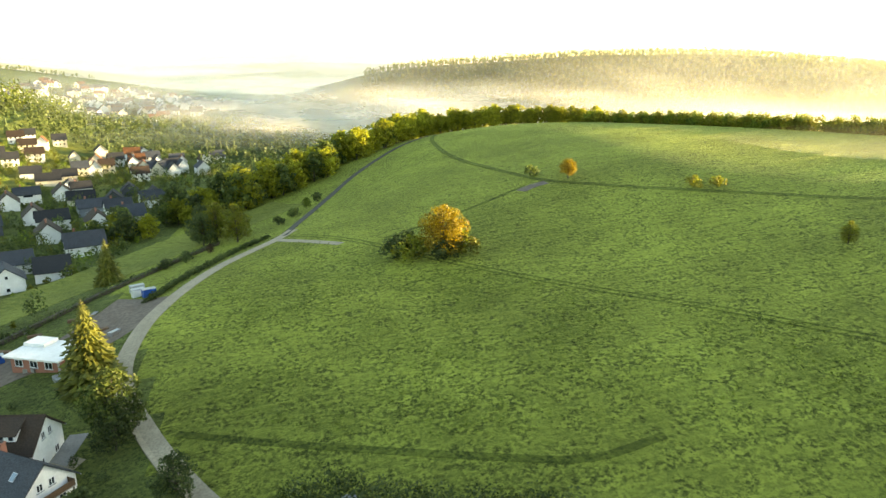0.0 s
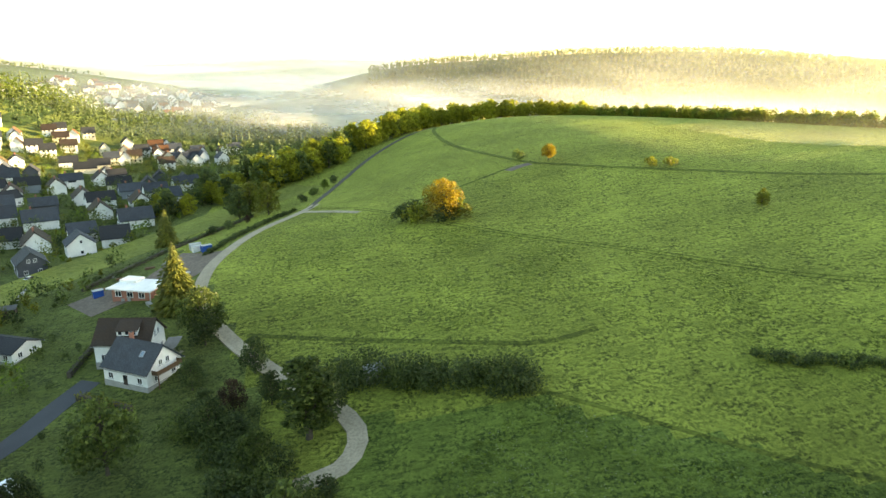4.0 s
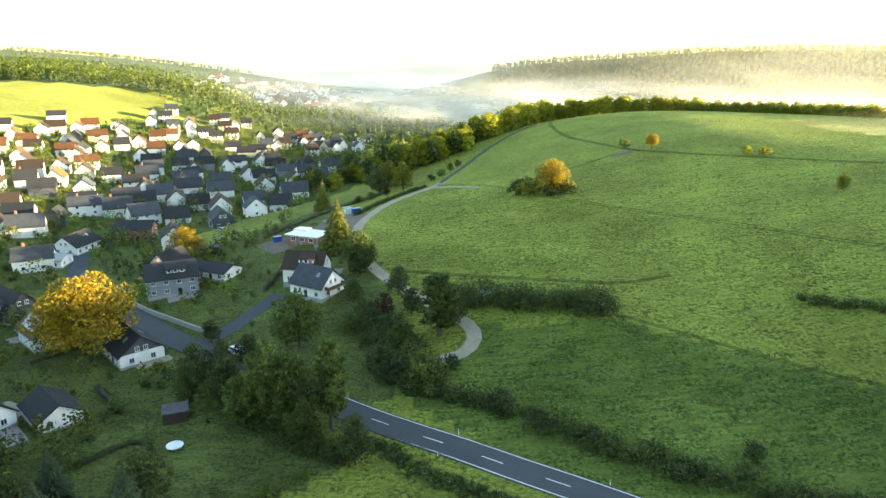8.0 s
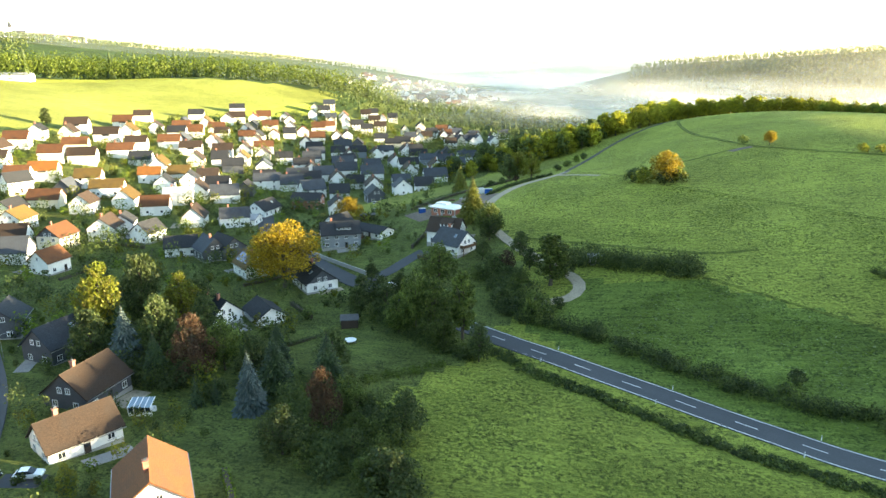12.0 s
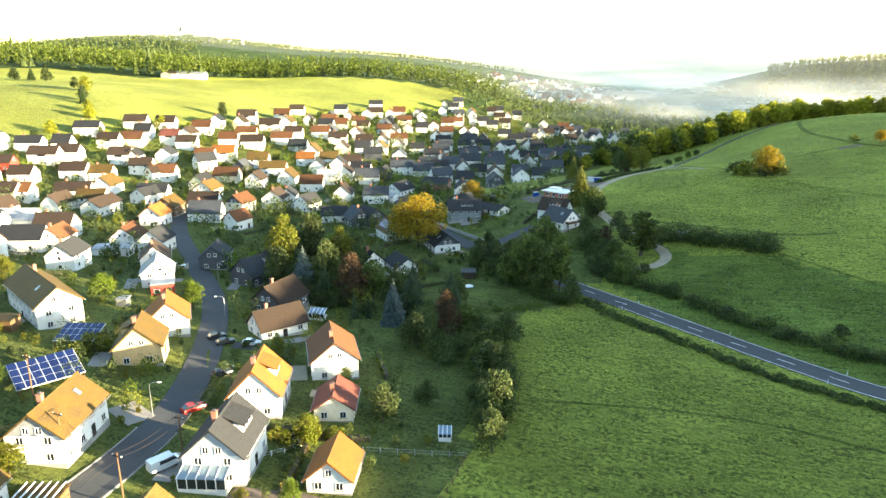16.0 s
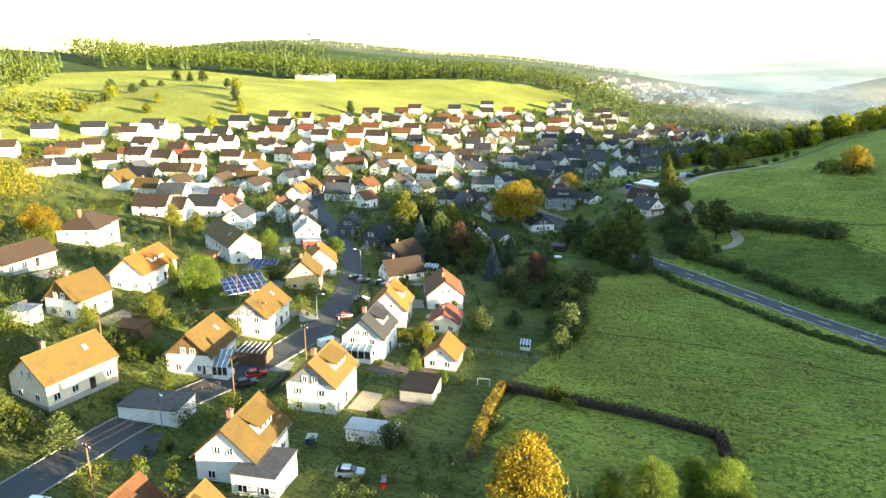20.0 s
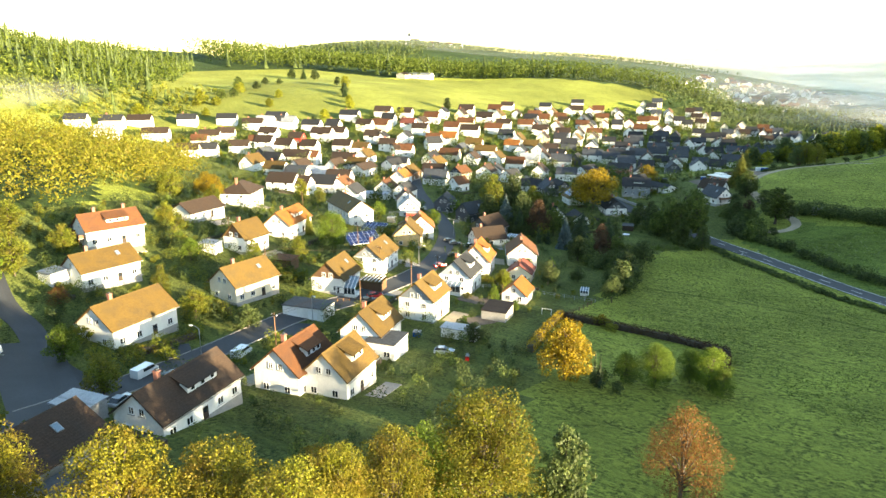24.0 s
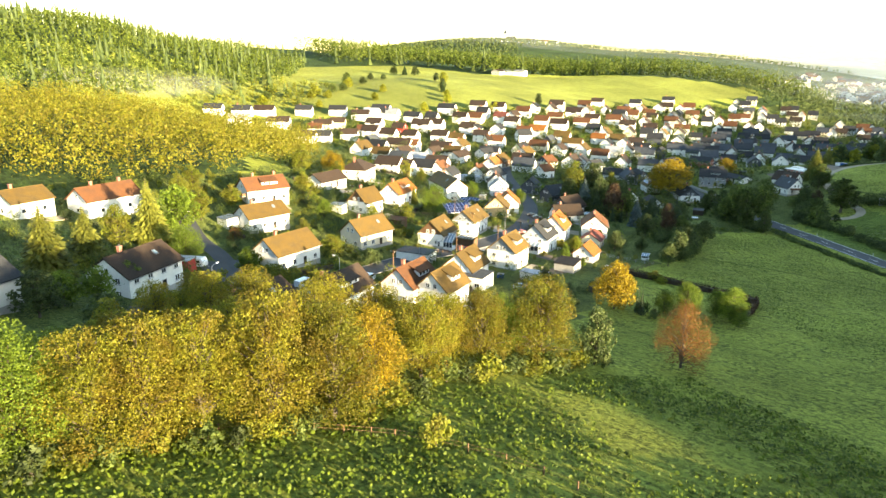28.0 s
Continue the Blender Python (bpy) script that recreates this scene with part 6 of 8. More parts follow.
PLACED += [(-38, -116, 9.0), (-50, -115, 9.0), (-62, -112, 9.0), (-72, -110, 8.0)]
PLACED += [(q[0], q[1], 15.0) for q in smooth_line(STRIP, 6)] + [(q[0], q[1], 12.0) for q in smooth_line([(-60, 216), (-52, 222), (-42, 226), (-36, 236), (-33, 248)], 6)]
TOWN = (-370, -60, 70, 620)
greenery("town_shrubbery", "dark green shrubs and small trees between the houses", "dark", 950, TOWN, (3, 8), 51, size=0.75, dens=1.25)
greenery("town_greenery", "green garden trees and shrubs between the houses", "green", 800, TOWN, (3, 9), 52, size=0.75, dens=1.25)
greenery("town_foliage", "sunlit yellow-green shrubs and trees between the houses", "yellow", 620, TOWN, (3, 8), 53, size=0.75, dens=1.25)
greenery("town_limes", "fresh lime-green trees and shrubs between the houses", "lime", 280, TOWN, (3, 8), 57, size=0.75, dens=1.25)
MIDDLE = (-300, -60, -60, 75)
greenery("village_shrubbery", "dark green shrubs and small trees in the village gardens", "dark", 210, MIDDLE, (2.5, 6.5), 151, 0.85, 0.40, 2.4)
greenery("village_greenery", "green shrubs and small trees in the village gardens", "green", 170, MIDDLE, (2.5, 6.5), 152, 0.85, 0.40, 2.4)
greenery("village_foliage", "sunlit yellow-green shrubs in the village gardens", "yellow", 170, MIDDLE, (2, 6), 153, 0.85, 0.40, 2.4)
greenery("village_limes", "fresh lime-green shrubs in the village gardens", "lime", 80, MIDDLE, (2, 5), 157, 0.85, 0.40, 2.4)
NEARBY = (-135, -6, -140, 240)
greenery("garden_shrubbery", "dark green shrubs in the gardens", "dark", 170, NEARBY, (1.6, 3.4), 54, 0.85, 0.3, 3.6)
greenery("garden_greenery", "green shrubs in the gardens", "green", 120, NEARBY, (1.4, 3.0), 55, 0.85, 0.3, 3.6)
greenery("garden_foliage", "yellow-green shrubs in the gardens", "yellow", 100, (-135, -20, -140, 30), (1.2, 2.8), 56, 0.85, 0.3, 3.6)

EDGE = (-24, 15, -130, -38)
greenery("edge_shrubbery", "dark green shrubs between the houses and the row of trees", "dark", 90, EDGE, (1.8, 4.5), 161, 0.9, 0.3, 3.2)
greenery("edge_greenery", "green shrubs between the houses and the row of trees", "green", 50, EDGE, (1.5, 3.5), 162, 0.9, 0.3, 3.2)
HILL = (-175, -30, -175, -40)
greenery("hill_shrubbery", "dark green shrubs and small trees in the hillside gardens", "dark", 170, HILL, (2.5, 6), 58, 0.85, 0.3, 3.6)
greenery("hill_greenery", "green shrubs and small trees in the hillside gardens", "green", 130, HILL, (2.5, 6), 59, 0.85, 0.3, 3.6)
greenery("hill_foliage", "sunlit yellow-green shrubs in the hillside gardens", "yellow", 130, HILL, (2, 5), 60, 0.85, 0.3, 3.6)

# ---- woods ----
far_wood("hillside_wood", "sunlit yellow-green deciduous wood on the knoll", [(-136, -150), (-133, -112), (-134, -84), (-150, -52), (-184, -18), (-226, 24), (-262, 34), (-300, 16), (-340, -60), (-340, -230), (-190, -230)], 8.2, "knoll", (10, 19), 0.0, 31, 200, 0.85)
far_wood("field_wood", "belt of tall green woodland above the field", [(-660, 330), (-655, 457), (-600, 470), (-542, 482), (-513, 549), (-473, 593), (-412, 641), (-327, 703), (-287, 722), (-235, 800), (-250, 900), (-400, 900), (-600, 830), (-780, 650), (-820, 360)], 11.5, "midgreen", (20, 28), 0.03, 32, 50, 2.4)
far_wood("conifer_hill", "steep hill covered in spruces and young leafy trees", [(-400, -160), (-395, -40), (-440, 60), (-505, 160), (-690, 300), (-900, 260), (-900, -300), (-480, -330)], 9.5, "midgreen", (12, 19), 0.32, 33, 40, 2.0)
far_wood("ridge_wood", "long wooded ridge beyond the misty valley", [(60, 960), (300, 930), (560, 860), (820, 700), (1050, 500), (1500, 300), (1600, 800), (1100, 1200), (600, 1420), (100, 1360)], 11, "dark", (7, 11), 0.3, 34, 9, 3.2)
far_wood("plateau_wood", "dark woods on the plateau beyond the field", [(-900, 900), (-1000, 1100), (-1000, 1500), (-1500, 1650), (-1700, 1000), (-1300, 500), (-950, 450), (-860, 640)], 13, "dark", (8, 12), 0.25, 35, 8, 4.4)
far_wood("valley_wood", "dark woods on the valley floor below the crest", [(-40, 520), (40, 540), (120, 600), (60, 760), (-100, 940), (-330, 960), (-330, 720), (-250, 660), (-90, 640), (-60, 540)], 13, "dark", (9, 14), 0.1, 36, 26, 2.6)
far_wood("slope_gardens", "dark garden trees among the far houses on the slope", [(-470, 1010), (-330, 960), (-170, 960), (-85, 1180), (-200, 1330), (-330, 1470), (-450, 1400)], 19, "dark", (5, 9), 0.1, 39, 14, 2.6)
far_wood("slope_bushes", "young leafy trees on the slope below the conifers", [(-392, 86), (-430, 150), (-470, 205), (-500, 170), (-450, 70), (-405, 10), (-380, 40)], 11, "yellow", (5, 10), 0.05, 37, 44, 1.5)
far_wood("skyline_wood", "distant blue-green woods along the skyline", [(-1080, 1520), (-700, 1620), (-420, 1780), (-420, 2000), (-1050, 1960)], 15, "dark", (8, 11), 0.2, 38, 8, 4.6)

# ---- morning mist in the valley, and tinted sheets standing in for distance haze ----
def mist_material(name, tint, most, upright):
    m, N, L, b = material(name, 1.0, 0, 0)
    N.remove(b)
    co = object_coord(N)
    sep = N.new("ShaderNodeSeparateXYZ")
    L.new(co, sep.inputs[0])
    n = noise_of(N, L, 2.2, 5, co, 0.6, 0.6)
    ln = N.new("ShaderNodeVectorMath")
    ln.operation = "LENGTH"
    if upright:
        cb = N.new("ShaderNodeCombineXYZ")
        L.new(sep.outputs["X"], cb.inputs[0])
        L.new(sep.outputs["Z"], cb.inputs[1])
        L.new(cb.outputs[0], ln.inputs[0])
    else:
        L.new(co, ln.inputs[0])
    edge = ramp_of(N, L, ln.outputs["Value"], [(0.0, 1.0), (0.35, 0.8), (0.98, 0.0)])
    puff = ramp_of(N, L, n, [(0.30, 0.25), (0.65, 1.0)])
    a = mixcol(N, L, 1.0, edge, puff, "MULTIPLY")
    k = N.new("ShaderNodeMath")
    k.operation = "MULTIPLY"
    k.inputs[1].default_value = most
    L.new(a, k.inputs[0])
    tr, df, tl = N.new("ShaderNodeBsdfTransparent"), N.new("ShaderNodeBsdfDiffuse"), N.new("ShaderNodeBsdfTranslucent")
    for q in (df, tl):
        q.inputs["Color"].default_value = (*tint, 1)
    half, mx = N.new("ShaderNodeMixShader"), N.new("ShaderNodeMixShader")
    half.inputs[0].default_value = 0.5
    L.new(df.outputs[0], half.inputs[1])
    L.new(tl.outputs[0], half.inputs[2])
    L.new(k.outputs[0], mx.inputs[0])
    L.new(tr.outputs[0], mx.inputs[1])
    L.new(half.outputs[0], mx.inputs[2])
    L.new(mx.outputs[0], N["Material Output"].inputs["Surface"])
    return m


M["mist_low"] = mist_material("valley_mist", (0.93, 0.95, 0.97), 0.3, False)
# these tints carry the sun's warm glow and the paleness of distance
M["haze_glow_gold"] = mist_material("gold_glow_tint", (0.99, 0.94, 0.80), 0.19, True)
M["haze_glow_warm"] = mist_material("warm_glow_tint", (1.0, 0.93, 0.66), 0.42, True)
M["mist_valley"] = mist_material("valley_haze_tint", (0.80, 0.87, 0.94), 0.15, True)
M["mist_blue"] = mist_material("blue_haze_tint", (0.80, 0.87, 0.94), 0.11, True)
M["mist_far"] = mist_material("far_haze_tint", (0.90, 0.93, 0.96), 0.75, True)
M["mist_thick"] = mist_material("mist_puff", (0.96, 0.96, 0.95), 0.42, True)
M["mist_high"] = mist_material("pale_haze_tint", (0.94, 0.93, 0.90), 0.22, True)


def mist_mesh(name, upright, mat):
    n = 20
    V, Fc = [], []
    for j in range(n + 1):
        for i in range(n + 1):
            u, v = 2 * i / n - 1, 2 * j / n - 1
            w = 0.05 * math.sin(5 * u + 2 * v) + 0.04 * math.cos(4 * v - 3 * u)
            V.append((u, w + 0.12 * u * u, v) if upright else (u, v, w))
    for j in range(n):
        for i in range(n):
            k = j * (n + 1) + i
            Fc.append((k, k + 1, k + n + 2, k + n + 1))
    return raw(name, V, Fc, mat, smooth=True)


bank_mesh, veil_mesh = mist_mesh("mist_bank", False, M["mist_low"]), mist_mesh("haze_veil", True, M["mist_high"])
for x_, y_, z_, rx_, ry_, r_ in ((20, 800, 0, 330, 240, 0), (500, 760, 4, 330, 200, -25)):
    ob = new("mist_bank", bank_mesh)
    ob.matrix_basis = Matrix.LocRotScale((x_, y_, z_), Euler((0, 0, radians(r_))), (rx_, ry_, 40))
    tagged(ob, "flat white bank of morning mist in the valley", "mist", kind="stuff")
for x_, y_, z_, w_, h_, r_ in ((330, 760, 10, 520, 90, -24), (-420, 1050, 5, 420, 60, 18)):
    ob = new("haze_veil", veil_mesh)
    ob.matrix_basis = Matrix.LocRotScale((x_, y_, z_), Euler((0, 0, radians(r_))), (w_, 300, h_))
    tagged(ob, "pale translucent sheet standing in for haze before the hills", "mist", kind="stuff")
puff_mesh = mist_mesh("mist_puff", True, M["mist_thick"])
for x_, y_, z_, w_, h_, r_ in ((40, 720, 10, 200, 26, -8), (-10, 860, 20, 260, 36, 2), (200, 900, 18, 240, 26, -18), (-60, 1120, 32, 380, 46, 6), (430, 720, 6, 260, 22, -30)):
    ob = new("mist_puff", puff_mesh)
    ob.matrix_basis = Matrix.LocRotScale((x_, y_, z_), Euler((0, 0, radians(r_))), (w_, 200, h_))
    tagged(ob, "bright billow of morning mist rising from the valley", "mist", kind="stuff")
# painted haze: upright tinted sheets, warm towards the sun, bluish far off
for key_, x_, y_, z_, w_, h_, r_ in (("mist_far", 100, 1750, 40, 1700, 130, 0), ("mist_far", -500, 2500, 60, 1700, 130, 14), ("haze_glow_gold", 520, 660, 30, 420, 105, -40), ("haze_glow_gold", 760, 430, 30, 360, 115, -58), ("mist_blue", -1000, 1080, 90, 800, 120, 42), ("mist_valley", -230, 800, 8, 330, 70, 14), ("haze_glow_warm", 330, 330, 16, 260, 34, -52), ("haze_glow_warm", 225, 225, 6, 170, 36, -56)):
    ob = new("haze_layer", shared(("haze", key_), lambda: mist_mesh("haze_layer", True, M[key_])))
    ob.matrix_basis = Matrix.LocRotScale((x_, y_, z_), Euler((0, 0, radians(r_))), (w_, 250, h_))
    tagged(ob, "warm-tinted sheet standing in for the glow of sunlit haze" if key_ in ("haze_glow_gold", "haze_glow_warm") else "bluish-tinted sheet standing in for haze before the far hills", "mist", kind="stuff")
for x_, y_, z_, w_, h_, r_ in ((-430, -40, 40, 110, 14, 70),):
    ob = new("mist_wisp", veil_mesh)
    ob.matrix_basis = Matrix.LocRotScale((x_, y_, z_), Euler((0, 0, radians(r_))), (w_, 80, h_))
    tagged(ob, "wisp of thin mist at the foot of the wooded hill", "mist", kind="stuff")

# ---- road markings and posts ----
def along(pts, a, b, offset=0.0):
    """The stretch of a smooth line between two running lengths, shifted sideways."""
    p = np.array(smooth_line(pts, 1.0))
    s = np.concatenate([[0], np.cumsum(np.linalg.norm(np.diff(p, axis=0), axis=1))])
    out = []
    for t in np.linspace(a, b, max(2, int((b - a) / 2) + 1)):
        q = np.array((np.interp(t, s, p[:, 0]), np.interp(t, s, p[:, 1])))
        e = np.array((np.interp(t + 0.5, s, p[:, 0]), np.interp(t + 0.5, s, p[:, 1]))) - np.array((np.interp(t - 0.5, s, p[:, 0]), np.interp(t - 0.5, s, p[:, 1])))
        e /= np.linalg.norm(e)
        out.append(tuple(q + np.array((-e[1], e[0])) * offset))
    return out


for o_ in (-2.95, 2.95):
    put("edge_line", strip_mesh("edge_line", along(ROAD, 5, 210, o_), 0.16, 0.15, M["line"], 0, 1, 0.02), road, label="white edge line")
for k in range(17):
    put("dash", strip_mesh("dash", along(ROAD, 8 + 12 * k, 12.2 + 12 * k), 0.15, 0.15, M["line"], 0, 1, 0.02), road, label="white centre dash")
for k, q_ in enumerate(along(ROAD, 62, 185, 3.7)[::14] + along(ROAD, 62, 185, -3.7)[::14]):
    po = new("reflector_post")
    po.matrix_basis = pose(q_[0], q_[1], ground_at(*q_))
    put("post", shared("rp", lambda: boxes_mesh("post", [((-0.07, -0.05, -0.3), (0.07, 0.05, 1.0))], M["frame"])), po)
    put("band", shared("rb", lambda: boxes_mesh("band", [((-0.075, -0.055, 0.68), (0.075, 0.055, 0.86))], M["glass"])), po, label="black reflector band")
    tagged(po, "white roadside reflector post with a black band", "post", "reflector posts")
for o_, a_, b_ in ((3.35, 30, 150), (-3.35, 30, 150)):
    put("kerb", strip_mesh("kerb", along(STREET, a_, b_, o_), 0.22, 0.20, M["paving"], 0, 1, 0.4), street, label="pale kerb")


# ---- vehicles ----
def paint(name, col):
    m, N, L, b = material(name, 0.25, 0.2, 0.5)
    f = noise_of(N, L, 6, 3, object_coord(N))
    L.new(mixcol(N, L, f, tuple(c * 0.9 for c in col), col), b.inputs["Base Color"])
    return m


PAINT = dict(white=paint("white_car_paint", (0.8, 0.8, 0.8)), black=paint("black_car_paint", (0.025, 0.027, 0.03)), red=paint("red_car_paint", (0.5, 0.02, 0.02)), silver=paint("silver_car_paint", (0.45, 0.47, 0.5)),
             blue=paint("blue_car_paint", (0.02, 0.09, 0.36)))
M["tyre"] = two_scale("tyre_rubber", (0.015, 0.015, 0.015), (0.03, 0.03, 0.03), 8, 1, 0.9, bump=0)


def loft(name, rings, mat, close=True):
    """A closed body through cross-sections of equal length."""
    n = len(rings[0])
    V = [p for r in rings for p in r]
    Fc = [(i * n + k, i * n + (k + 1) % n, (i + 1) * n + (k + 1) % n, (i + 1) * n + k) for i in range(len(rings) - 1) for k in range(n)]
    Fc += [tuple(range(n))[::-1], tuple((len(rings) - 1) * n + k for k in range(n))]
    return raw(name, V, Fc, mat)


def car_section(x, w, z0, z1):
    return [(x, -w, z0), (x, w, z0), (x, w * 1.02, (z0 + z1) / 2), (x, w * 0.93, z1), (x, -w * 0.93, z1), (x, -w * 1.02, (z0 + z1) / 2)]


def wheel_mesh():
    V, Fc = [], []
    for x, r in ((-0.1, 0.32), (0.1, 0.32)):
        V += [(0.32 * math.cos(t * math.pi / 6), x, 0.32 * math.sin(t * math.pi / 6)) for t in range(12)]
    Fc = [(k, (k + 1) % 12, 12 + (k + 1) % 12, 12 + k) for k in range(12)] + [tuple(range(12))[::-1], tuple(range(12, 24))]
    return raw("wheel", V, Fc, M["tyre"])


def car(x, y, rot, colour, van=False, label=""):
    c = new("van" if van else "car")
    c.matrix_basis = pose(x, y, ground_at(x, y) + 0.13, 0, 0, rot)
    w = 0.9 if not van else 0.95
    if van:
        body = [(-2.4, .9, .35, 1.0), (-2.3, w, .3, 1.9), (1.3, w, .3, 1.9), (1.75, w, .3, 1.15), (2.4, w * .95, .32, 0.95), (2.5, w * .9, .4, .7)]
        cabin = [(-1.0, w * 1.03, 1.2, 1.75), (1.25, w * 1.03, 1.2, 1.75), (1.75, w * .95, 1.15, 1.2)]
    else:
        body = [(-2.1, w * .9, .4, .8), (-2.0, w, .3, .95), (-0.9, w, .28, .95), (0.9, w, .28, .95), (1.9, w * .95, .3, .82), (2.1, w * .85, .4, .65)]
        cabin = [(-1.85, w * .8, .94, .98), (-1.3, w * .82, .94, 1.44), (0.15, w * .82, .94, 1.46), (0.95, w * .8, .94, .98)]
    key = ("van" if van else "car", colour)
    put("body", shared(key + ("b",), lambda: loft("body", [car_section(*r) for r in body], PAINT[colour])), c)
    put("windows", shared(key + ("c",), lambda: loft("glass_cabin", [car_section(*r) for r in cabin], M["glass"])), c, label="dark glazed cabin").name = "glass_cabin"
    if not van:
        put("roof_panel", shared(key + ("r",), lambda: boxes_mesh("roof_panel", [((-1.2, -.68, 1.44), (0.1, .68, 1.48))], PAINT[colour])), c)
    for wx in (-1.35, 1.35):
        for wy in (-0.82, 0.82):
            put("wheel", shared("wheel", wheel_mesh), c, pose(wx, wy, 0.32))
    for wy in (-0.6, 0.6):
        put("headlight", shared("hl", lambda: boxes_mesh("headlight", [((-0.06, -0.18, -0.08), (0.05, 0.18, 0.08))], M["frame"])), c, pose(2.08 if not van else 2.45, wy, 0.68))
    return tagged(c, label or "%s %s parked beside the street" % (colour, "delivery van" if van else "car"), "van" if van else "car", "parked vehicles")


car(-80.5, 32.2, 58, "black")
car(-75.6, 35.2, 20, "white", label="white car parked in a driveway")
car(-69.0, 17.2, 62, "black")
car(-62.8, 2.6, 66, "red")
car(-53.8, -13.6, 70, "white", True)
car(-44.6, -100.6, 108, "white", True)
car(-33.4, -109.8, 115, "silver")
car(-44.0, -81.5, 112, "white", True)
car(-48.6, 145.0, 140, "white", True, "white van parked beside the main road")
car(-140.0, 81.0, 45, "white")
car(-88.0, 259.0, 60, "white", label="white car parked on the lane by the houses")
car(-54.0, -34.5, 60, "red", label="red car parked under the carport")
car(-52.6, -38.4, 62, "black", label="black car parked in front of the house")
car(-40.6, -98.6, 108, "black", label="dark car with a trailer on the street")
car(-84.5, 34.0, 60, "black")
car(-17.1, -51.1, 30, "silver", label="car under a pale cover in the yard")


def caravan(x, y, rot):
    c = new("caravan")
    c.matrix_basis = pose(x, y, ground_at(x, y) + 0.1, 0, 0, rot)
    put("body", loft("body", [car_section(*r) for r in ((-2.6, 1.0, .7, 1.6), (-2.45, 1.12, .5, 2.5), (2.1, 1.12, .5, 2.55), (2.6, 1.05, .55, 1.5))], PAINT["white"]), c)
    for s in (-1, 1):
        for k in range(3):
            put("window", boxes_mesh("window", [((-0.45, -0.03, 0), (0.45, 0.03, 0.55))], M["glass"]), c, pose(-1.5 + 1.4 * k, s * 1.13, 1.45))
        put("wheel", shared("wheel", wheel_mesh), c, pose(0, s * 1.0, 0.32))
    put("drawbar", boxes_mesh("drawbar", [((2.4, -0.06, 0.42), (3.7, 0.06, 0.52))], M["metal"]), c)
    put("stripe", boxes_mesh("stripe", [((-2.3, -1.15, 1.05), (2.0, 1.15, 1.18))], PAINT["silver"]), c, label="grey stripe")
    tagged(c, "white touring caravan parked beside the side street", "caravan")


caravan(-65.3, -118.2, 32)


# ---- sheds, garages and glass ----
def block(name, x, y, rot, L, W, h, wall, top, label, cat, over=0.2, slope=0.0, doors=0, dz=0.0, wins=0):
    """A low flat-roofed building with doors or windows on its long front."""
    b = new(name)
    b.matrix_basis = pose(x, y, ground_at(x, y) + dz, 0, 0, rot)
    put("wall", boxes_mesh("wall", [((-L / 2, -W / 2, -1.5), (L / 2, W / 2, h))], wall), b)
    e = slab((-L / 2 - over, -W / 2 - over, h + 0.22), (L / 2 + over, -W / 2 - over, h + 0.22), (L / 2 + over, W / 2 + over, h + 0.22 + slope), (-L / 2 - over, W / 2 + over, h + 0.22 + slope), 0.2)
    put("roof", raw("roof", e, BOXF, top), b)
    for k in range(doors):
        put("door", boxes_mesh("door", [((-1.15, -0.06, 0), (1.15, 0.04, 2.1))], M["frame"]), b, pose(-L / 2 + L * (k + 0.5) / doors, -W / 2, 0.05))
    for k in range(wins):
        add_window(b, -L / 2 + L * (k + 0.5) / wins, -W / 2, 0.9, 0, 1.5, 1.3, True)
    PLACED.append((x, y, max(L, W) / 2))
    return tagged(b, label, cat)


block("garage", -55.6, -55.0, 22, 10.5, 6.0, 2.7, WALLS["white"], M["flatroof"], "white garage with a dark flat felt roof", "garage", doors=2)
block("garage", -24.6, -21.0, 18, 6.2, 6.8, 2.5, WALLS["concrete"], ROOFS["brown"], "low garage with a brown sheet roof", "garage", slope=0.5)
block("garage", -21.5, -40.0, 18, 8.0, 3.4, 2.4, WALLS["white"], ROOFS["pale"], "white garage with a pale flat roof", "garage", doors=1)
block("annex", -25.5, -59.5, 20, 6.5, 7.0, 3.6, WALLS["white"], M["flatroof"], "white flat-roofed annex beside the house", "annex", wins=2)
block("shed", -52.1, 116.6, 20, 4.5, 3.2, 2.2, M["darkwood"], M["flatroof"], "dark wooden garden shed on the lawn", "shed", slope=0.4)
block("shed", 11.4, 159.6, 20, 3.4, 2.6, 2.1, WALLS["concrete"], ROOFS["pale"], "small shed with a pale roof in the hedge", "shed", slope=0.3)
block("shed", -119.5, 9.0, 20, 5.0, 3.4, 2.3, WALLS["wood"], ROOFS["tan"], "wooden garden shed with a tan roof", "shed", slope=0.4)
block("shed", -64.5, -123.5, 32, 9.0, 3.2, 2.4, WALLS["red"], ROOFS["pale"], "long dark red shed behind the caravan", "shed", slope=0.2)
block("shed", -119.5, 40.0, 20, 2.6, 2.4, 2.0, WALLS["concrete"], ROOFS["pale"], "small pale garden shed", "shed", slope=0.2)
block("shed", -101.5, -52.0, 22, 5.5, 3.5, 2.4, WALLS["white"], ROOFS["pale"], "white garden shed with a pale roof", "shed", slope=0.2)
block("shed", -84.0, -40.0, 22, 6.5, 4.0, 2.2, WALLS["wood"], ROOFS["rust"], "rusty-roofed wooden lean-to shed", "shed", slope=0.5)
block("annex", -4.6, -127.5, 18, 6.0, 5.0, 2.8, WALLS["white"], M["flatroof"], "white annex with a black flat roof beside the workshop", "annex", wins=1)
block("shed", -31.5, -116.5, 18, 6.5, 4.0, 2.4, WALLS["concrete"], ROOFS["pale"], "grey lean-to shed behind the house", "shed", slope=0.3)
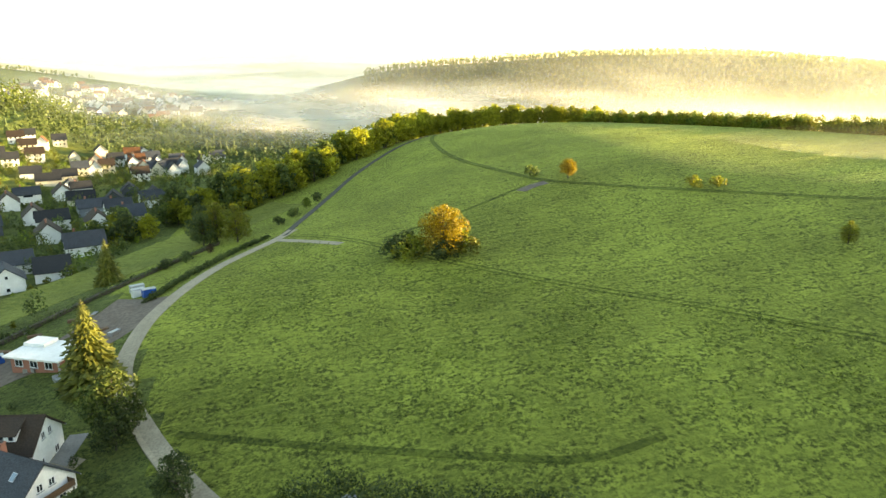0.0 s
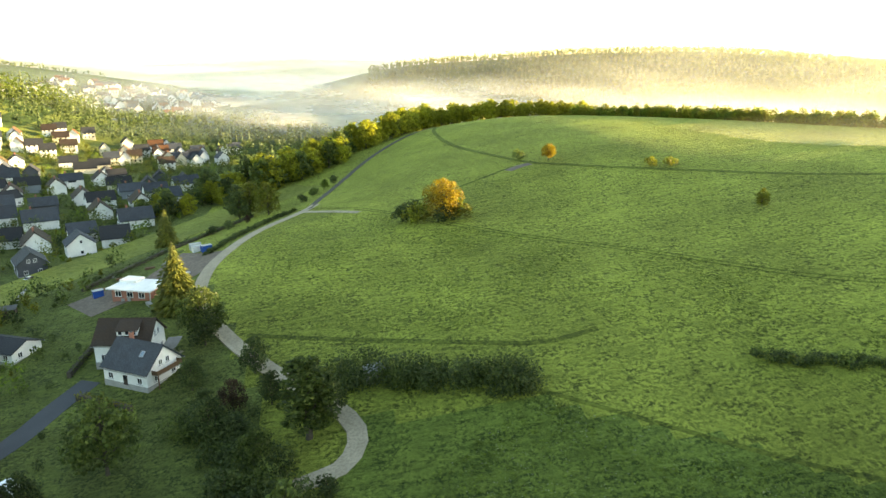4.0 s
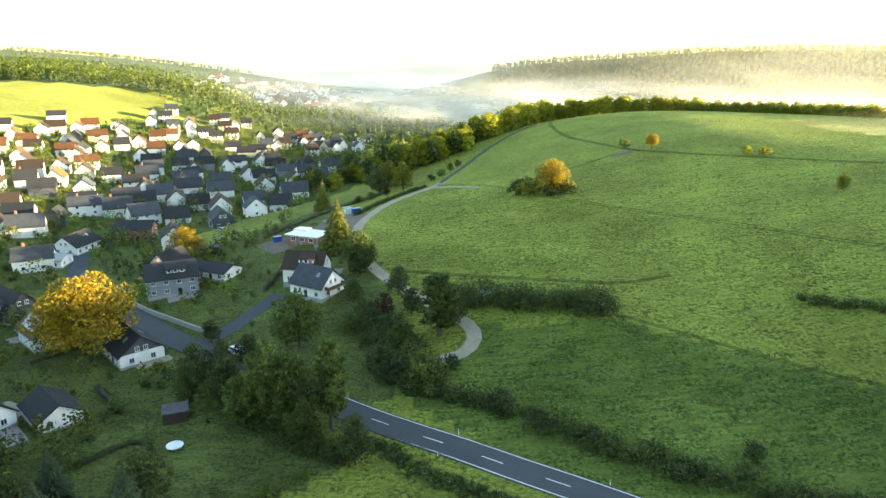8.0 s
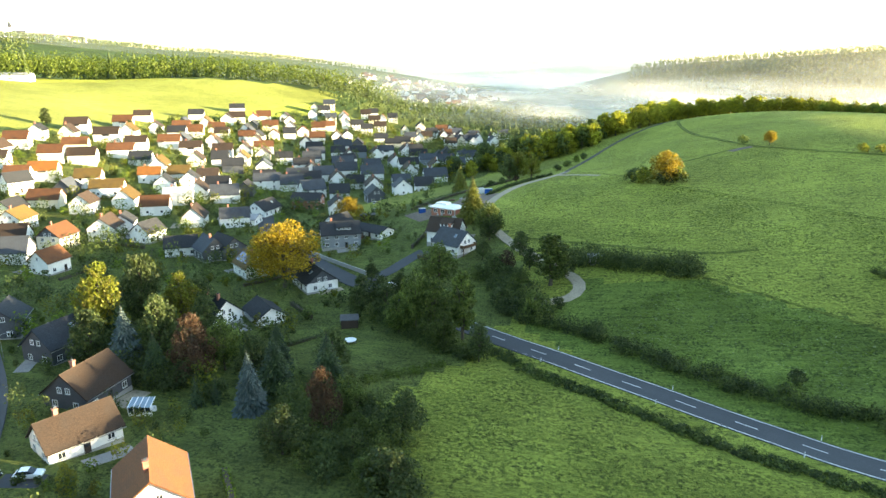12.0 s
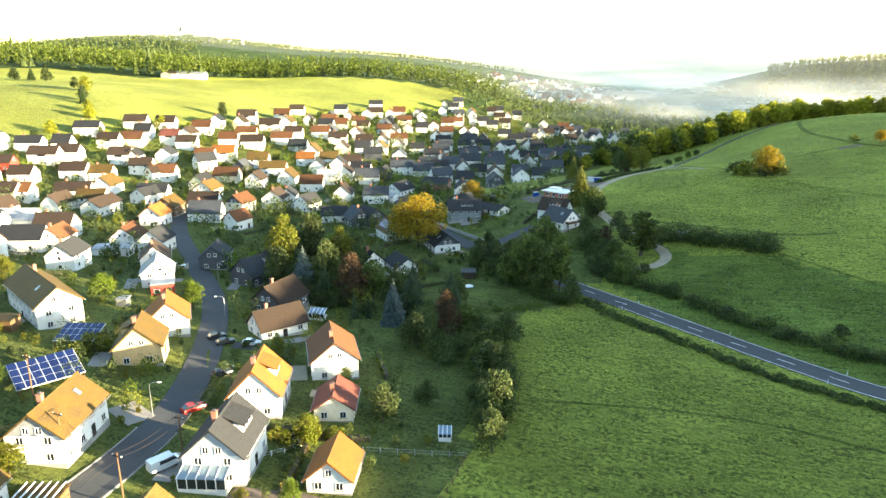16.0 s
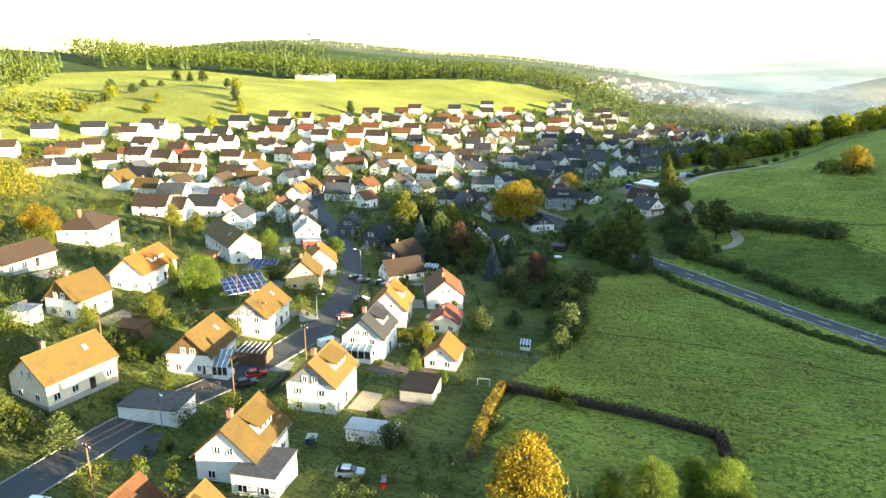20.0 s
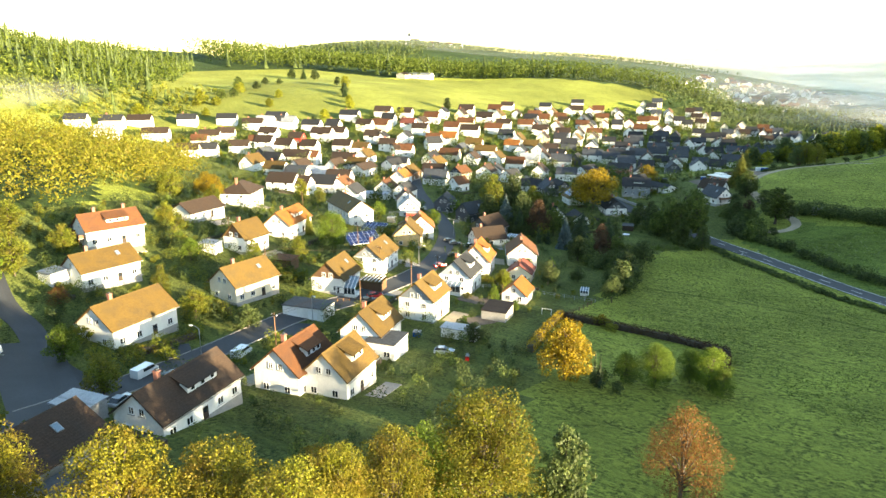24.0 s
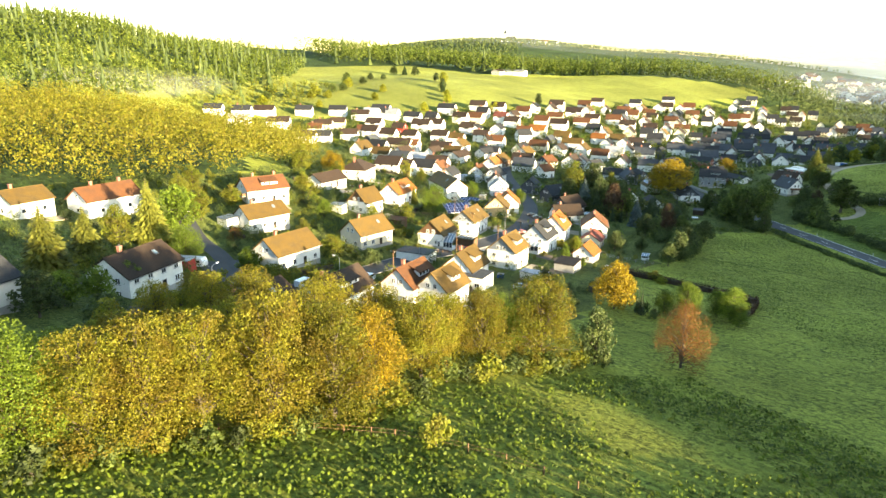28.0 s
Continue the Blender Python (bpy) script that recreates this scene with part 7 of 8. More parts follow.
block("shed", -34.5, -93.8, 26, 3.6, 2.8, 2.3, WALLS["ochre"], ROOFS["rust"], "orange wooden shed between the houses", "shed", slope=0.4)
block("red_annex", -121.5, 55.5, 42, 6.0, 4.5, 3.4, WALLS["red"], ROOFS["pale"], "red annex in front of the white house", "annex", wins=2)
block("workshop", -169.5, 82.0, 30, 12, 6.0, 2.6, WALLS["white"], ROOFS["pale"], "low white workshop with a pale roof", "workshop", slope=0.3)
block("shed", -80.5, 222.0, 15, 6, 4, 2.4, M["darkwood"], M["flatroof"], "dark shed beside the grass strip", "shed")
block("shed", -98.5, -94.0, 10, 5.0, 4.2, 2.5, WALLS["white"], ROOFS["pale"], "white covered terrace beside the house", "terrace", slope=0.3)


def site_house(x, y, rot):
    """The unfinished house above the hamlet: brick walls under a white slab."""
    b = new("unfinished_house")
    b.matrix_basis = pose(x, y, ground_at(x, y) - 0.3, 0, 0, rot)
    put("wall", boxes_mesh("wall", [((-5.5, -4, -2), (5.5, 4, 2.7))], WALLS["brick"]), b)
    put("slab", boxes_mesh("slab", [((-6.6, -4.8, 2.7), (6.2, 4.6, 3.05))], WALLS["white"]), b, label="white roof slab")
    put("parapet", boxes_mesh("parapet", [((-6.4, 0.5, 3.05), (-1.5, 4.4, 3.7))], WALLS["white"]), b)
    put("column", boxes_mesh("column", [((5.8, -4.6, -1), (6.1, -4.3, 2.7))], WALLS["concrete"]), b)
    for k in range(3):
        add_window(b, -3.6 + 3.4 * k, -4, 0.8, 0, 1.8, 1.5, True)
    PLACED.append((x, y, 7))
    tagged(b, "unfinished brick house with a white roof slab", "house")


site_house(-45.5, 219.5, -22)
strip = strip_mesh("building_site", [(-60, 216), (-52, 222), (-42, 226), (-36, 236), (-33, 248)], 15, 0.05, M["earth"])
tagged(new("building_site", strip), "bare brown earth of a building site", "ground", kind="structure")
for x_, y_, c_, w_ in ((-33.4, 251, "blue", 3.2), (-36.5, 253, "white", 3.0), (-57.5, 224, "blue", 2.6), (-38, 258, "silver", 3.4), (-28.8, -46.4, "blue", 1.6), (-11.4, -50.5, "red", 0.7)):
    cb = new("container")
    cb.matrix_basis = pose(x_, y_, ground_at(x_, y_), 0, 0, 30)
    put("box", boxes_mesh("box", [((-w_ / 2, -0.8, -0.1), (w_ / 2, 0.8, 1.1 if w_ < 2 else 1.9))], PAINT[c_]), cb)
    put("rim", boxes_mesh("rim", [((-w_ / 2 - 0.06, -0.86, 1.1 if w_ < 2 else 1.9), (w_ / 2 + 0.06, 0.86, 1.2 if w_ < 2 else 2.0))], M["metal"]), cb)
    tagged(cb, "%s metal container standing on the ground" % c_, "container")
for i in range(14):
    x_, y_ = RNG.uniform(-62, -34), RNG.uniform(208, 250)
    pl = put("building_material", shared(("ps", i % 3), lambda: boxes_mesh("building_material", [((-1.4, -0.5, -0.1), (1.4, 0.5, 0.35 + 0.2 * (i % 3)))], (M["paving"], M["timber"], M["metal"])[i % 3])), None, pose(x_, y_, ground_at(x_, y_), 0, 0, RNG.uniform(0, 180)))
    tagged(pl, ("pallet of pale stones on the building site", "stack of timber on the building site", "metal formwork on the building site")[i % 3], "building material", "building material")

wall_pts = [(-92, 176), (-84, 169), (-76, 163), (-63, 153.6)]
wl = smooth_line(wall_pts, 3)
for i in range(len(wl) - 1):
    a_, b_ = wl[i] + np.array((2.6, 3.6)), wl[i + 1] + np.array((2.6, 3.6))
    d_ = b_ - a_
    rw = put("wall_section", boxes_mesh("wall_section", [((0, -0.2, -1.0), (np.linalg.norm(d_), 0.2, 1.3))], WALLS["concrete"]), None, pose(a_[0], a_[1], ground_at(*a_), 0, 0, math.degrees(math.atan2(d_[1], d_[0]))))
    tagged(rw, "section of pale concrete retaining wall by the road", "wall", "retaining wall")


def glasshouse(x, y, rot, L, W, h0, h1, panes, label, name="conservatory", dz=0.0):
    """A lean-to of glass on white bars."""
    g = new(name)
    g.matrix_basis = pose(x, y, ground_at(x, y) + dz, 0, 0, rot)
    put("base", boxes_mesh("base", [((-L / 2, -W / 2, -1.5), (L / 2, W / 2, 0.8))], WALLS["white"]), g)
    for k in range(panes):
        xa, xb = -L / 2 + L * k / panes + 0.06, -L / 2 + L * (k + 1) / panes - 0.06
        e = slab((xa, -W / 2 - 0.2, h0), (xb, -W / 2 - 0.2, h0), (xb, W / 2, h1), (xa, W / 2, h1), 0.06)
        put("roof_pane", raw("roof_pane", e, BOXF, M["skyglass"]), g)
        put("pane", boxes_mesh("pane", [((xa, -W / 2 - 0.02, 0.9), (xb, -W / 2 + 0.04, h0 - 0.15))], M["glass"]), g)
    for k in range(panes + 1):
        xa = -L / 2 + L * k / panes
        put("bar", raw("bar", slab((xa - 0.07, -W / 2 - 0.25, h0 + 0.06), (xa + 0.07, -W / 2 - 0.25, h0 + 0.06), (xa + 0.07, W / 2, h1 + 0.06), (xa - 0.07, W / 2, h1 + 0.06), 0.14), BOXF, M["frame"]), g)
        put("upright", boxes_mesh("upright", [((xa - 0.07, -W / 2 - 0.05, 0.8), (xa + 0.07, -W / 2 + 0.09, h0))], M["frame"]), g)
    tagged(g, label, "conservatory")


glasshouse(-45.0, -14.6, 20, 7.0, 3.2, 2.6, 3.4, 5, "white conservatory with a sloping glass roof against the house")
glasshouse(-74.0, 60.5, 15, 4.2, 2.8, 2.0, 2.7, 4, "small white conservatory behind the dark house")
glasshouse(-59.5, -38.8, 26, 5.0, 3.4, 2.6, 4.8, 5, "white conservatory under the gable of the house")
glasshouse(-19.6, 15.4, 20, 2.2, 1.8, 1.6, 2.2, 3, "small white greenhouse on the lawn", "greenhouse")


def solar(x, y, rot, L, W, tilt, nx_, ny_, h, label):
    s = new("solar_roof")
    s.matrix_basis = pose(x, y, ground_at(x, y), 0, 0, rot)
    for a in (-1, 1):
        for b in (-1, 1):
            put("post", boxes_mesh("post", [((a * (L / 2 - 0.3) - 0.1, b * (W / 2 - 0.3) - 0.1, -1), (a * (L / 2 - 0.3) + 0.1, b * (W / 2 - 0.3) + 0.1, h + b * W / 2 * math.sin(radians(tilt)) - 0.1))], M["timber"]), s)
    deck = put("deck", boxes_mesh("deck", [((-L / 2, -W / 2, -0.12), (L / 2, W / 2, 0.0))], M["frame"]), s, pose(0, 0, h, tilt))
    for i in range(nx_):
        for j in range(ny_):
            put("solar_panel", shared(("sp", nx_, ny_, L, W), lambda: boxes_mesh("solar_panel", [((-L / nx_ / 2 + 0.08, -W / ny_ / 2 + 0.08, 0.02), (L / nx_ / 2 - 0.08, W / ny_ / 2 - 0.08, 0.07))], M["solar"])), deck, pose(-L / 2 + L * (i + 0.5) / nx_, -W / 2 + W * (j + 0.5) / ny_, 0))
    tagged(s, label, "solar roof")


m_, N_, L_, b_ = material("solar_cells", 0.12, 0.3, 0.6)
L_.new(mixcol(N_, L_, noise_of(N_, L_, 2.0, 2, object_coord(N_)), (0.008, 0.015, 0.07), (0.015, 0.03, 0.12)), b_.inputs["Base Color"])
M["solar"] = m_
def roof_panels(x, y, rot, W, eave, rise, side, x0, nx_, ny_, w=1.0, l=1.65):
    """Solar panels lying on one slope of a gabled house."""
    s = new("solar_array")
    s.matrix_basis = pose(x, y, ground_at(x, y), 0, 0, rot)
    k = math.degrees(math.atan2(rise, W / 2))
    deck = put("rail", boxes_mesh("rail", [((x0, -ny_ * l / 2, 0.10), (x0 + nx_ * w, -ny_ * l / 2 + 0.1, 0.16)), ((x0, ny_ * l / 2 - 0.1, 0.10), (x0 + nx_ * w, ny_ * l / 2, 0.16))], M["metal"]), s,
               pose(0, side * W * 0.26, eave + rise * 0.48 + 0.16, -side * k))
    for i in range(nx_):
        for j in range(ny_):
            put("solar_panel", shared(("rp", w, l), lambda: boxes_mesh("solar_panel", [((0.03, 0.03, 0.16), (w - 0.03, l - 0.03, 0.21))], M["solar"])), deck, pose(x0 + i * w, -ny_ * l / 2 + j * l, 0))
    tagged(s, "blue solar panels lying on the slope of a roof", "solar panels", "roof solar panels")


roof_panels(-99.5, 154.5, 139, 8.0, 4.0, 3.8, 1, -4.0, 8, 2)
roof_panels(-74.2, -59.7, 96, 9.5, 4.6, 3.8, 1, -1.5, 3, 1)
solar(-101.5, 12.5, 20, 8.5, 6.0, 16, 6, 3, 3.0, "blue solar panels on a carport roof")
solar(-89.5, -4.5, 65, 11, 7.5, 18, 7, 4, 3.0, "large blue solar array on a garden roof")
block("carport", -59.7, -29.5, 24, 6.0, 4.6, 2.2, WALLS["wood"], ROOFS["tan"], "timber carport beside the house", "carport", slope=0.2)
for k in range(6):
    put("slat", boxes_mesh("slat", [((-0.08, -2.6, 2.75), (0.08, 2.6, 2.9))], M["frame"]), bpy.data.objects["carport"], pose(-2.6 + 1.04 * k, 0, 0))

# ---- poles, cables, lamps ----
def pole(x, y, h=8.5):
    p = new("utility_pole")
    p.matrix_basis = pose(x, y, ground_at(x, y))
    v, f = tube([np.array((0, 0, -0.5)), np.array((0, 0, h * 0.5)), np.array((0, 0, h))], [0.15, 0.13, 0.10], 8)
    put("shaft", raw("shaft", v, f, M["timber"], smooth=True), p)
    put("crossarm", boxes_mesh("crossarm", [((-0.9, -0.06, h - 0.6), (0.9, 0.06, h - 0.45))], M["darkwood"]), p)
    for k in (-0.8, 0, 0.8):
        put("insulator", boxes_mesh("insulator", [((k - 0.05, -0.05, h - 0.45), (k + 0.05, 0.05, h - 0.25))], M["frame"]), p)
    tagged(p, "brown timber utility pole carrying cables", "pole", "utility poles")
    return (x, y, ground_at(x, y) + h - 0.3)


def cable(a, b, sag=0.8):
    a, b = np.array(a), np.array(b)
    pts = [a + (b - a) * t - np.array((0, 0, 4 * sag * t * (1 - t))) for t in np.linspace(0, 1, 10)]
    v, f = tube(pts, [0.022] * 10, 4)
    o = pts[0]
    tagged(put("cable", raw("cable", [q - o for q in v], f, M["darkwood"]), None, Matrix.Translation(o)), "thin dark overhead cable between poles", "cable", "overhead cables")


tops = [pole(*q) for q in ((-41.5, -75), (-50.5, -43), (-51.2, -23.5), (-52.0, -11.5), (-58.6, 8.0))]
for a_, b_ in zip(tops, tops[1:]):
    for k in (-0.7, 0.7):
        cable((a_[0] + k, a_[1], a_[2]), (b_[0] + k, b_[1], b_[2]))
hill = [pole(*q) for q in ((-66.5, -20), (-86, -10), (-103, -44.7), (-81.3, -48.2), (-135.4, 8.2))]
for a_, b_ in ((hill[0], tops[2]), (hill[0], hill[3]), (hill[3], hill[2]), (hill[1], hill[0]), (hill[4], hill[1]), (hill[3], tops[1])):
    for k in (-0.5, 0.5):
        cable((a_[0] + k, a_[1], a_[2]), (b_[0] + k, b_[1], b_[2]), 1.2)


def street_lamp(x, y, rot, h=6.5):
    p = new("street_lamp")
    p.matrix_basis = pose(x, y, ground_at(x, y), 0, 0, rot)
    v, f = tube([np.array((0, 0, -0.3)), np.array((0, 0, h * 0.6)), np.array((0, 0, h - 0.4)), np.array((0.5, 0, h)), np.array((1.7, 0, h + 0.15))], [0.09, 0.07, 0.06, 0.05, 0.045], 8)
    put("mast", raw("mast", v, f, M["metal"], smooth=True), p)
    put("lamp_head", boxes_mesh("lamp_head", [((1.5, -0.14, h + 0.06), (2.2, 0.14, h + 0.2))], M["frame"]), p)
    tagged(p, "grey metal street lamp with an arm", "lamp", "street lamps")


for q in ((-66.7, -2.9, 20), (-38.4, -125.7, 120), (-51.5, -57.3, -20), (-47.5, -88, 200), (-92, 46, 210), (-118, 74, 40), (-92.5, -110, 90)):
    street_lamp(*q)

# ---- fences and garden things ----
def fence(pts, step, h, label, mat, rails=2, name="fence"):
    """Posts on a line with rails or wires between them."""
    f_ = new(name)
    line = smooth_line(pts, step)
    f_.matrix_basis = Matrix.Translation((*line[0], ground_at(*line[0])))
    o = np.array(f_.matrix_basis.translation)
    P = [np.array((*q, ground_at(*q))) for q in line]
    for q in P:
        put("post", shared(("fp", h, mat), lambda: boxes_mesh("post", [((-0.06, -0.06, -0.4), (0.06, 0.06, h))], M[mat])), f_, Matrix.Translation(q - o))
    for a, b in zip(P, P[1:]):
        for k in range(rails):
            up = np.array((0, 0, h * (0.92 - 0.45 * k)))
            v, fc = tube([a + up - o, b + up - o], [0.025, 0.025], 4)
            put("rail", raw("rail", v, fc, M[mat]), f_)
    tagged(f_, label, "fence")


fence([(27, -150), (37.7, -137.7), (45, -132.9), (53.5, -129.8), (62, -129.5), (72, -131)], 3.2, 1.1, "weathered post and wire fence round the pasture", "timber")
fence([(19, -178), (24, -165), (27, -150)], 3.2, 1.1, "weathered post and wire fence below the trees", "timber")
fence([(-30, 5), (-22, 8), (-14, 11)], 2.6, 1.1, "low wire fence behind the garden", "metal")
fence([(-14, 11), (-13, 0), (-13.4, -8)], 2.6, 1.3, "low wooden fence beside the field", "timber")
fence([(-46, -9), (-40, 2), (-47, 4)], 2.0, 1.0, "low white garden fence", "frame")
fence([(-58, -46), (-53, -34)], 1.6, 1.0, "low timber fence along the drive", "timber")

tr_ = new("trampoline")
tr_.matrix_basis = pose(-48.2, 106.0, ground_at(-48.2, 106.0))
v, f = tube([np.array((0, 0, 0.75)), np.array((0, 0, 0.85))], [1.5, 1.5], 20)
put("mat", raw("mat", v + [(0, 0, 0.85)], f + [(20 + k, 20 + (k + 1) % 20, 40) for k in range(20)], M["frame"]), tr_, label="white cover")
for k in range(4):
    a_ = k * math.pi / 2
    put("leg", boxes_mesh("leg", [((-0.05, -0.05, -0.1), (0.05, 0.05, 0.75))], M["metal"]), tr_, pose(1.3 * math.cos(a_), 1.3 * math.sin(a_), 0))
tagged(tr_, "round garden trampoline under a white cover", "trampoline")

gl = new("football_goal")
gl.matrix_basis = pose(-17.3, -9.5, ground_at(-17.3, -9.5), 0, 0, 20)
for x_ in (-1.2, 1.2):
    put("post", boxes_mesh("post", [((x_ - 0.05, -0.05, -0.1), (x_ + 0.05, 0.05, 1.6))], M["frame"]), gl)
put("crossbar", boxes_mesh("crossbar", [((-1.25, -0.05, 1.55), (1.25, 0.05, 1.65))], M["frame"]), gl)
tagged(gl, "small white football goal on the lawn", "goal")

# ---- drives, yards and terraces ----
def yard(pts, width, mat, label, name="driveway"):
    tagged(new(name, strip_mesh(name, pts, width, 0.05, M[mat], 0, 3)), label, "drive", kind="structure")


yard([(-41, -15), (-36, -14), (-30, -12), (-25, -22), (-28, -33)], 6.0, "earth", "brown gravel drive between the houses")
yard([(-35, -119), (-46, -116.5), (-58, -113.5), (-70, -110.5)], 10.5, "asphalt", "wide asphalt junction of the two streets", "junction")
yard([(-62, -31), (-56, -29), (-52, -27)], 5.0, "paving", "pale paved drive of the house")
yard([(-73, 35), (-79, 33)], 4.0, "asphalt", "dark driveway")
yard([(-52, -60), (-47, -66)], 6.0, "asphalt", "dark garage forecourt")
yard([(-57, -88), (-50, -91)], 5.0, "asphalt", "dark driveway beside the white house")
yard([(-74, -3), (-67, -5)], 5.0, "paving", "paved drive")
yard([(-81, 236), (-85, 258), (-88, 276)], 5.0, "paving", "pale lane between the houses", "lane_by_houses")
yard([(-60, 151), (-54, 160), (-50, 170), (-46, 178)], 5.0, "asphalt", "dark drive up to the houses")
yard([(-80, 152), (-88, 160), (-96, 166)], 5.0, "asphalt", "dark side lane", "side_lane")
yard([(-96, 120), (-90, 122), (-84, 118)], 5.0, "paving", "pale yard beside the white house")
yard([(-77, 6), (-72, 12), (-82, 26)], 4.0, "lawn", "bright lawn beside the street", "verge_lawn")
yard([(-140, 60), (-128, 70)], 4.0, "paving", "pale paved yard")
yard([(-110, 70), (-118, 86), (-128, 100)], 3.0, "paving", "pale paved yard")


# ---- far things ----
def barn(x, y, rot, L, W, h, wall, top, label):
    house(x, y, rot, L, W, h, 2.2, wall, top, chimney=0, near=-1, kind_of="barn", group="farm buildings", floors=1)


barn(-540, 535, 20, 34, 14, 5, "white", "pale", "")
barn(-548, 512, 110, 20, 12, 5, "concrete", "brown", "")
ch = new("church")
ch.matrix_basis = pose(-1256, 1327, ground_at(-1256, 1327), 0, 0, 20)
put("nave", body_mesh(30, 14, 9, 8, WALLS["white"]), ch)
put("roof", roof_mesh(30, 14, 9, 8, ROOFS["dark"]), ch)
put("tower", boxes_mesh("tower", [((-21, -4, -3), (-14, 4, 24))], WALLS["white"]), ch)
put("spire", raw("spire", [(-21.5, -4.5, 24), (-13.5, -4.5, 24), (-13.5, 4.5, 24), (-21.5, 4.5, 24), (-17.5, 0, 38)], [(0, 1, 4), (1, 2, 4), (2, 3, 4), (3, 0, 4), (3, 2, 1, 0)], ROOFS["dark"]), ch)
tagged(ch, "white village church with a pointed tower on the horizon", "church")


def house_cluster(name, label, spots, L, W, eave, rise, walls, roofs):
    """Many small far houses as one body: walls, overhanging roofs, and rows of windows as dark panes."""
    V, Fc, S = [], [], []
    mats = [WALLS[k] for k in walls] + [ROOFS[k] for k in roofs] + [M["glass"]]
    for n, (x, y, rot, k) in enumerate(spots):
        z, m = ground_at(x, y), None
        m = pose(x, y, z, 0, 0, rot)
        l, w = L * k / 2, W * k / 2
        b = len(V)
        body = [(-l, -w, -3), (l, -w, -3), (l, w, -3), (-l, w, -3), (-l, -w, eave), (l, -w, eave), (l, w, eave), (-l, w, eave), (-l, 0, eave + rise), (l, 0, eave + rise)]
        fs = [(0, 1, 5, 4), (2, 3, 7, 6), (1, 2, 6, 9, 5), (3, 0, 4, 8, 7)]
        o = 0.6
        e = eave - o * rise / w
        body += [(-l - o, -w - o, e + .15), (l + o, -w - o, e + .15), (l + o, 0, eave + rise + .15), (-l - o, 0, eave + rise + .15), (-l - o, w + o, e + .15), (l + o, w + o, e + .15)]
        fs += [(10, 11, 12, 13), (13, 12, 15, 14)]
        S += [n % len(walls)] * 4 + [len(walls) + n % len(roofs)] * 2
        for row in range(2):
            for c in range(3):
                cx, cz = (c - 1) * l * 0.6, 1.2 + 2.7 * row
                q = len(body)
                body += [(cx - .6, -w - .03, cz), (cx + .6, -w - .03, cz), (cx + .6, -w - .03, cz + 1.2), (cx - .6, -w - .03, cz + 1.2)]
                fs.append((q, q + 1, q + 2, q + 3))
                S.append(len(mats) - 1)
        V += [tuple(m @ Vector(p)) for p in body]
        Fc += [tuple(b + a for a in f) for f in fs]
    tagged(new(name, raw(name, V, Fc, mats, S)), label, "houses", kind="stuff")


far_rng = np.random.RandomState(9)
house_cluster("horizon_village", "pale houses of a village on the horizon round its church", [(-1256 + far_rng.uniform(-170, 150), 1327 + far_rng.uniform(-40, 60), far_rng.uniform(0, 180), far_rng.uniform(0.8, 1.2)) for i in range(26)], 16, 12, 7, 5, ("white", "cream", "white"), ("brown", "dark", "rust"))
SLOPE_TOWN = [(-470, 1010), (-330, 960), (-170, 960), (-85, 1180), (-200, 1330), (-330, 1470), (-450, 1400)]
spots_ = []
while len(spots_) < 190:
    q_ = (far_rng.uniform(-480, -80), far_rng.uniform(950, 1480))
    if inside(np.float64(q_[0]), np.float64(q_[1]), SLOPE_TOWN):
        spots_.append((*q_, far_rng.choice((15, 20, 105, 112)), far_rng.uniform(0.8, 1.15)))
for i in range(46):
    spots_.append((far_rng.uniform(-260, -70), far_rng.uniform(560, 660), far_rng.choice((18, 24, 105, 112)), far_rng.uniform(0.7, 0.9)))
house_cluster("valley_houses", "white houses down the misty valley, too far to count", spots_, 13, 10, 5.6, 4.2, ("white", "white", "cream"), ("slate", "dark", "brown", "rust", "dark"))

# ---- garden boundaries: clipped hedges and paved aprons by the nearer houses ----
lot_rng = np.random.RandomState(17)
paved_line = np.array(smooth_line(ROAD, 4) + smooth_line(STREET, 4) + smooth_line(SIDE, 4) + smooth_line(LANE, 4))
near_lots = [(h_, o_) for h_, o_ in ((o.matrix_basis.translation, o) for o in bpy.data.objects if o.name.split(".")[0] == "house") if -200 < h_.x < -10 and -150 < h_.y < 215]
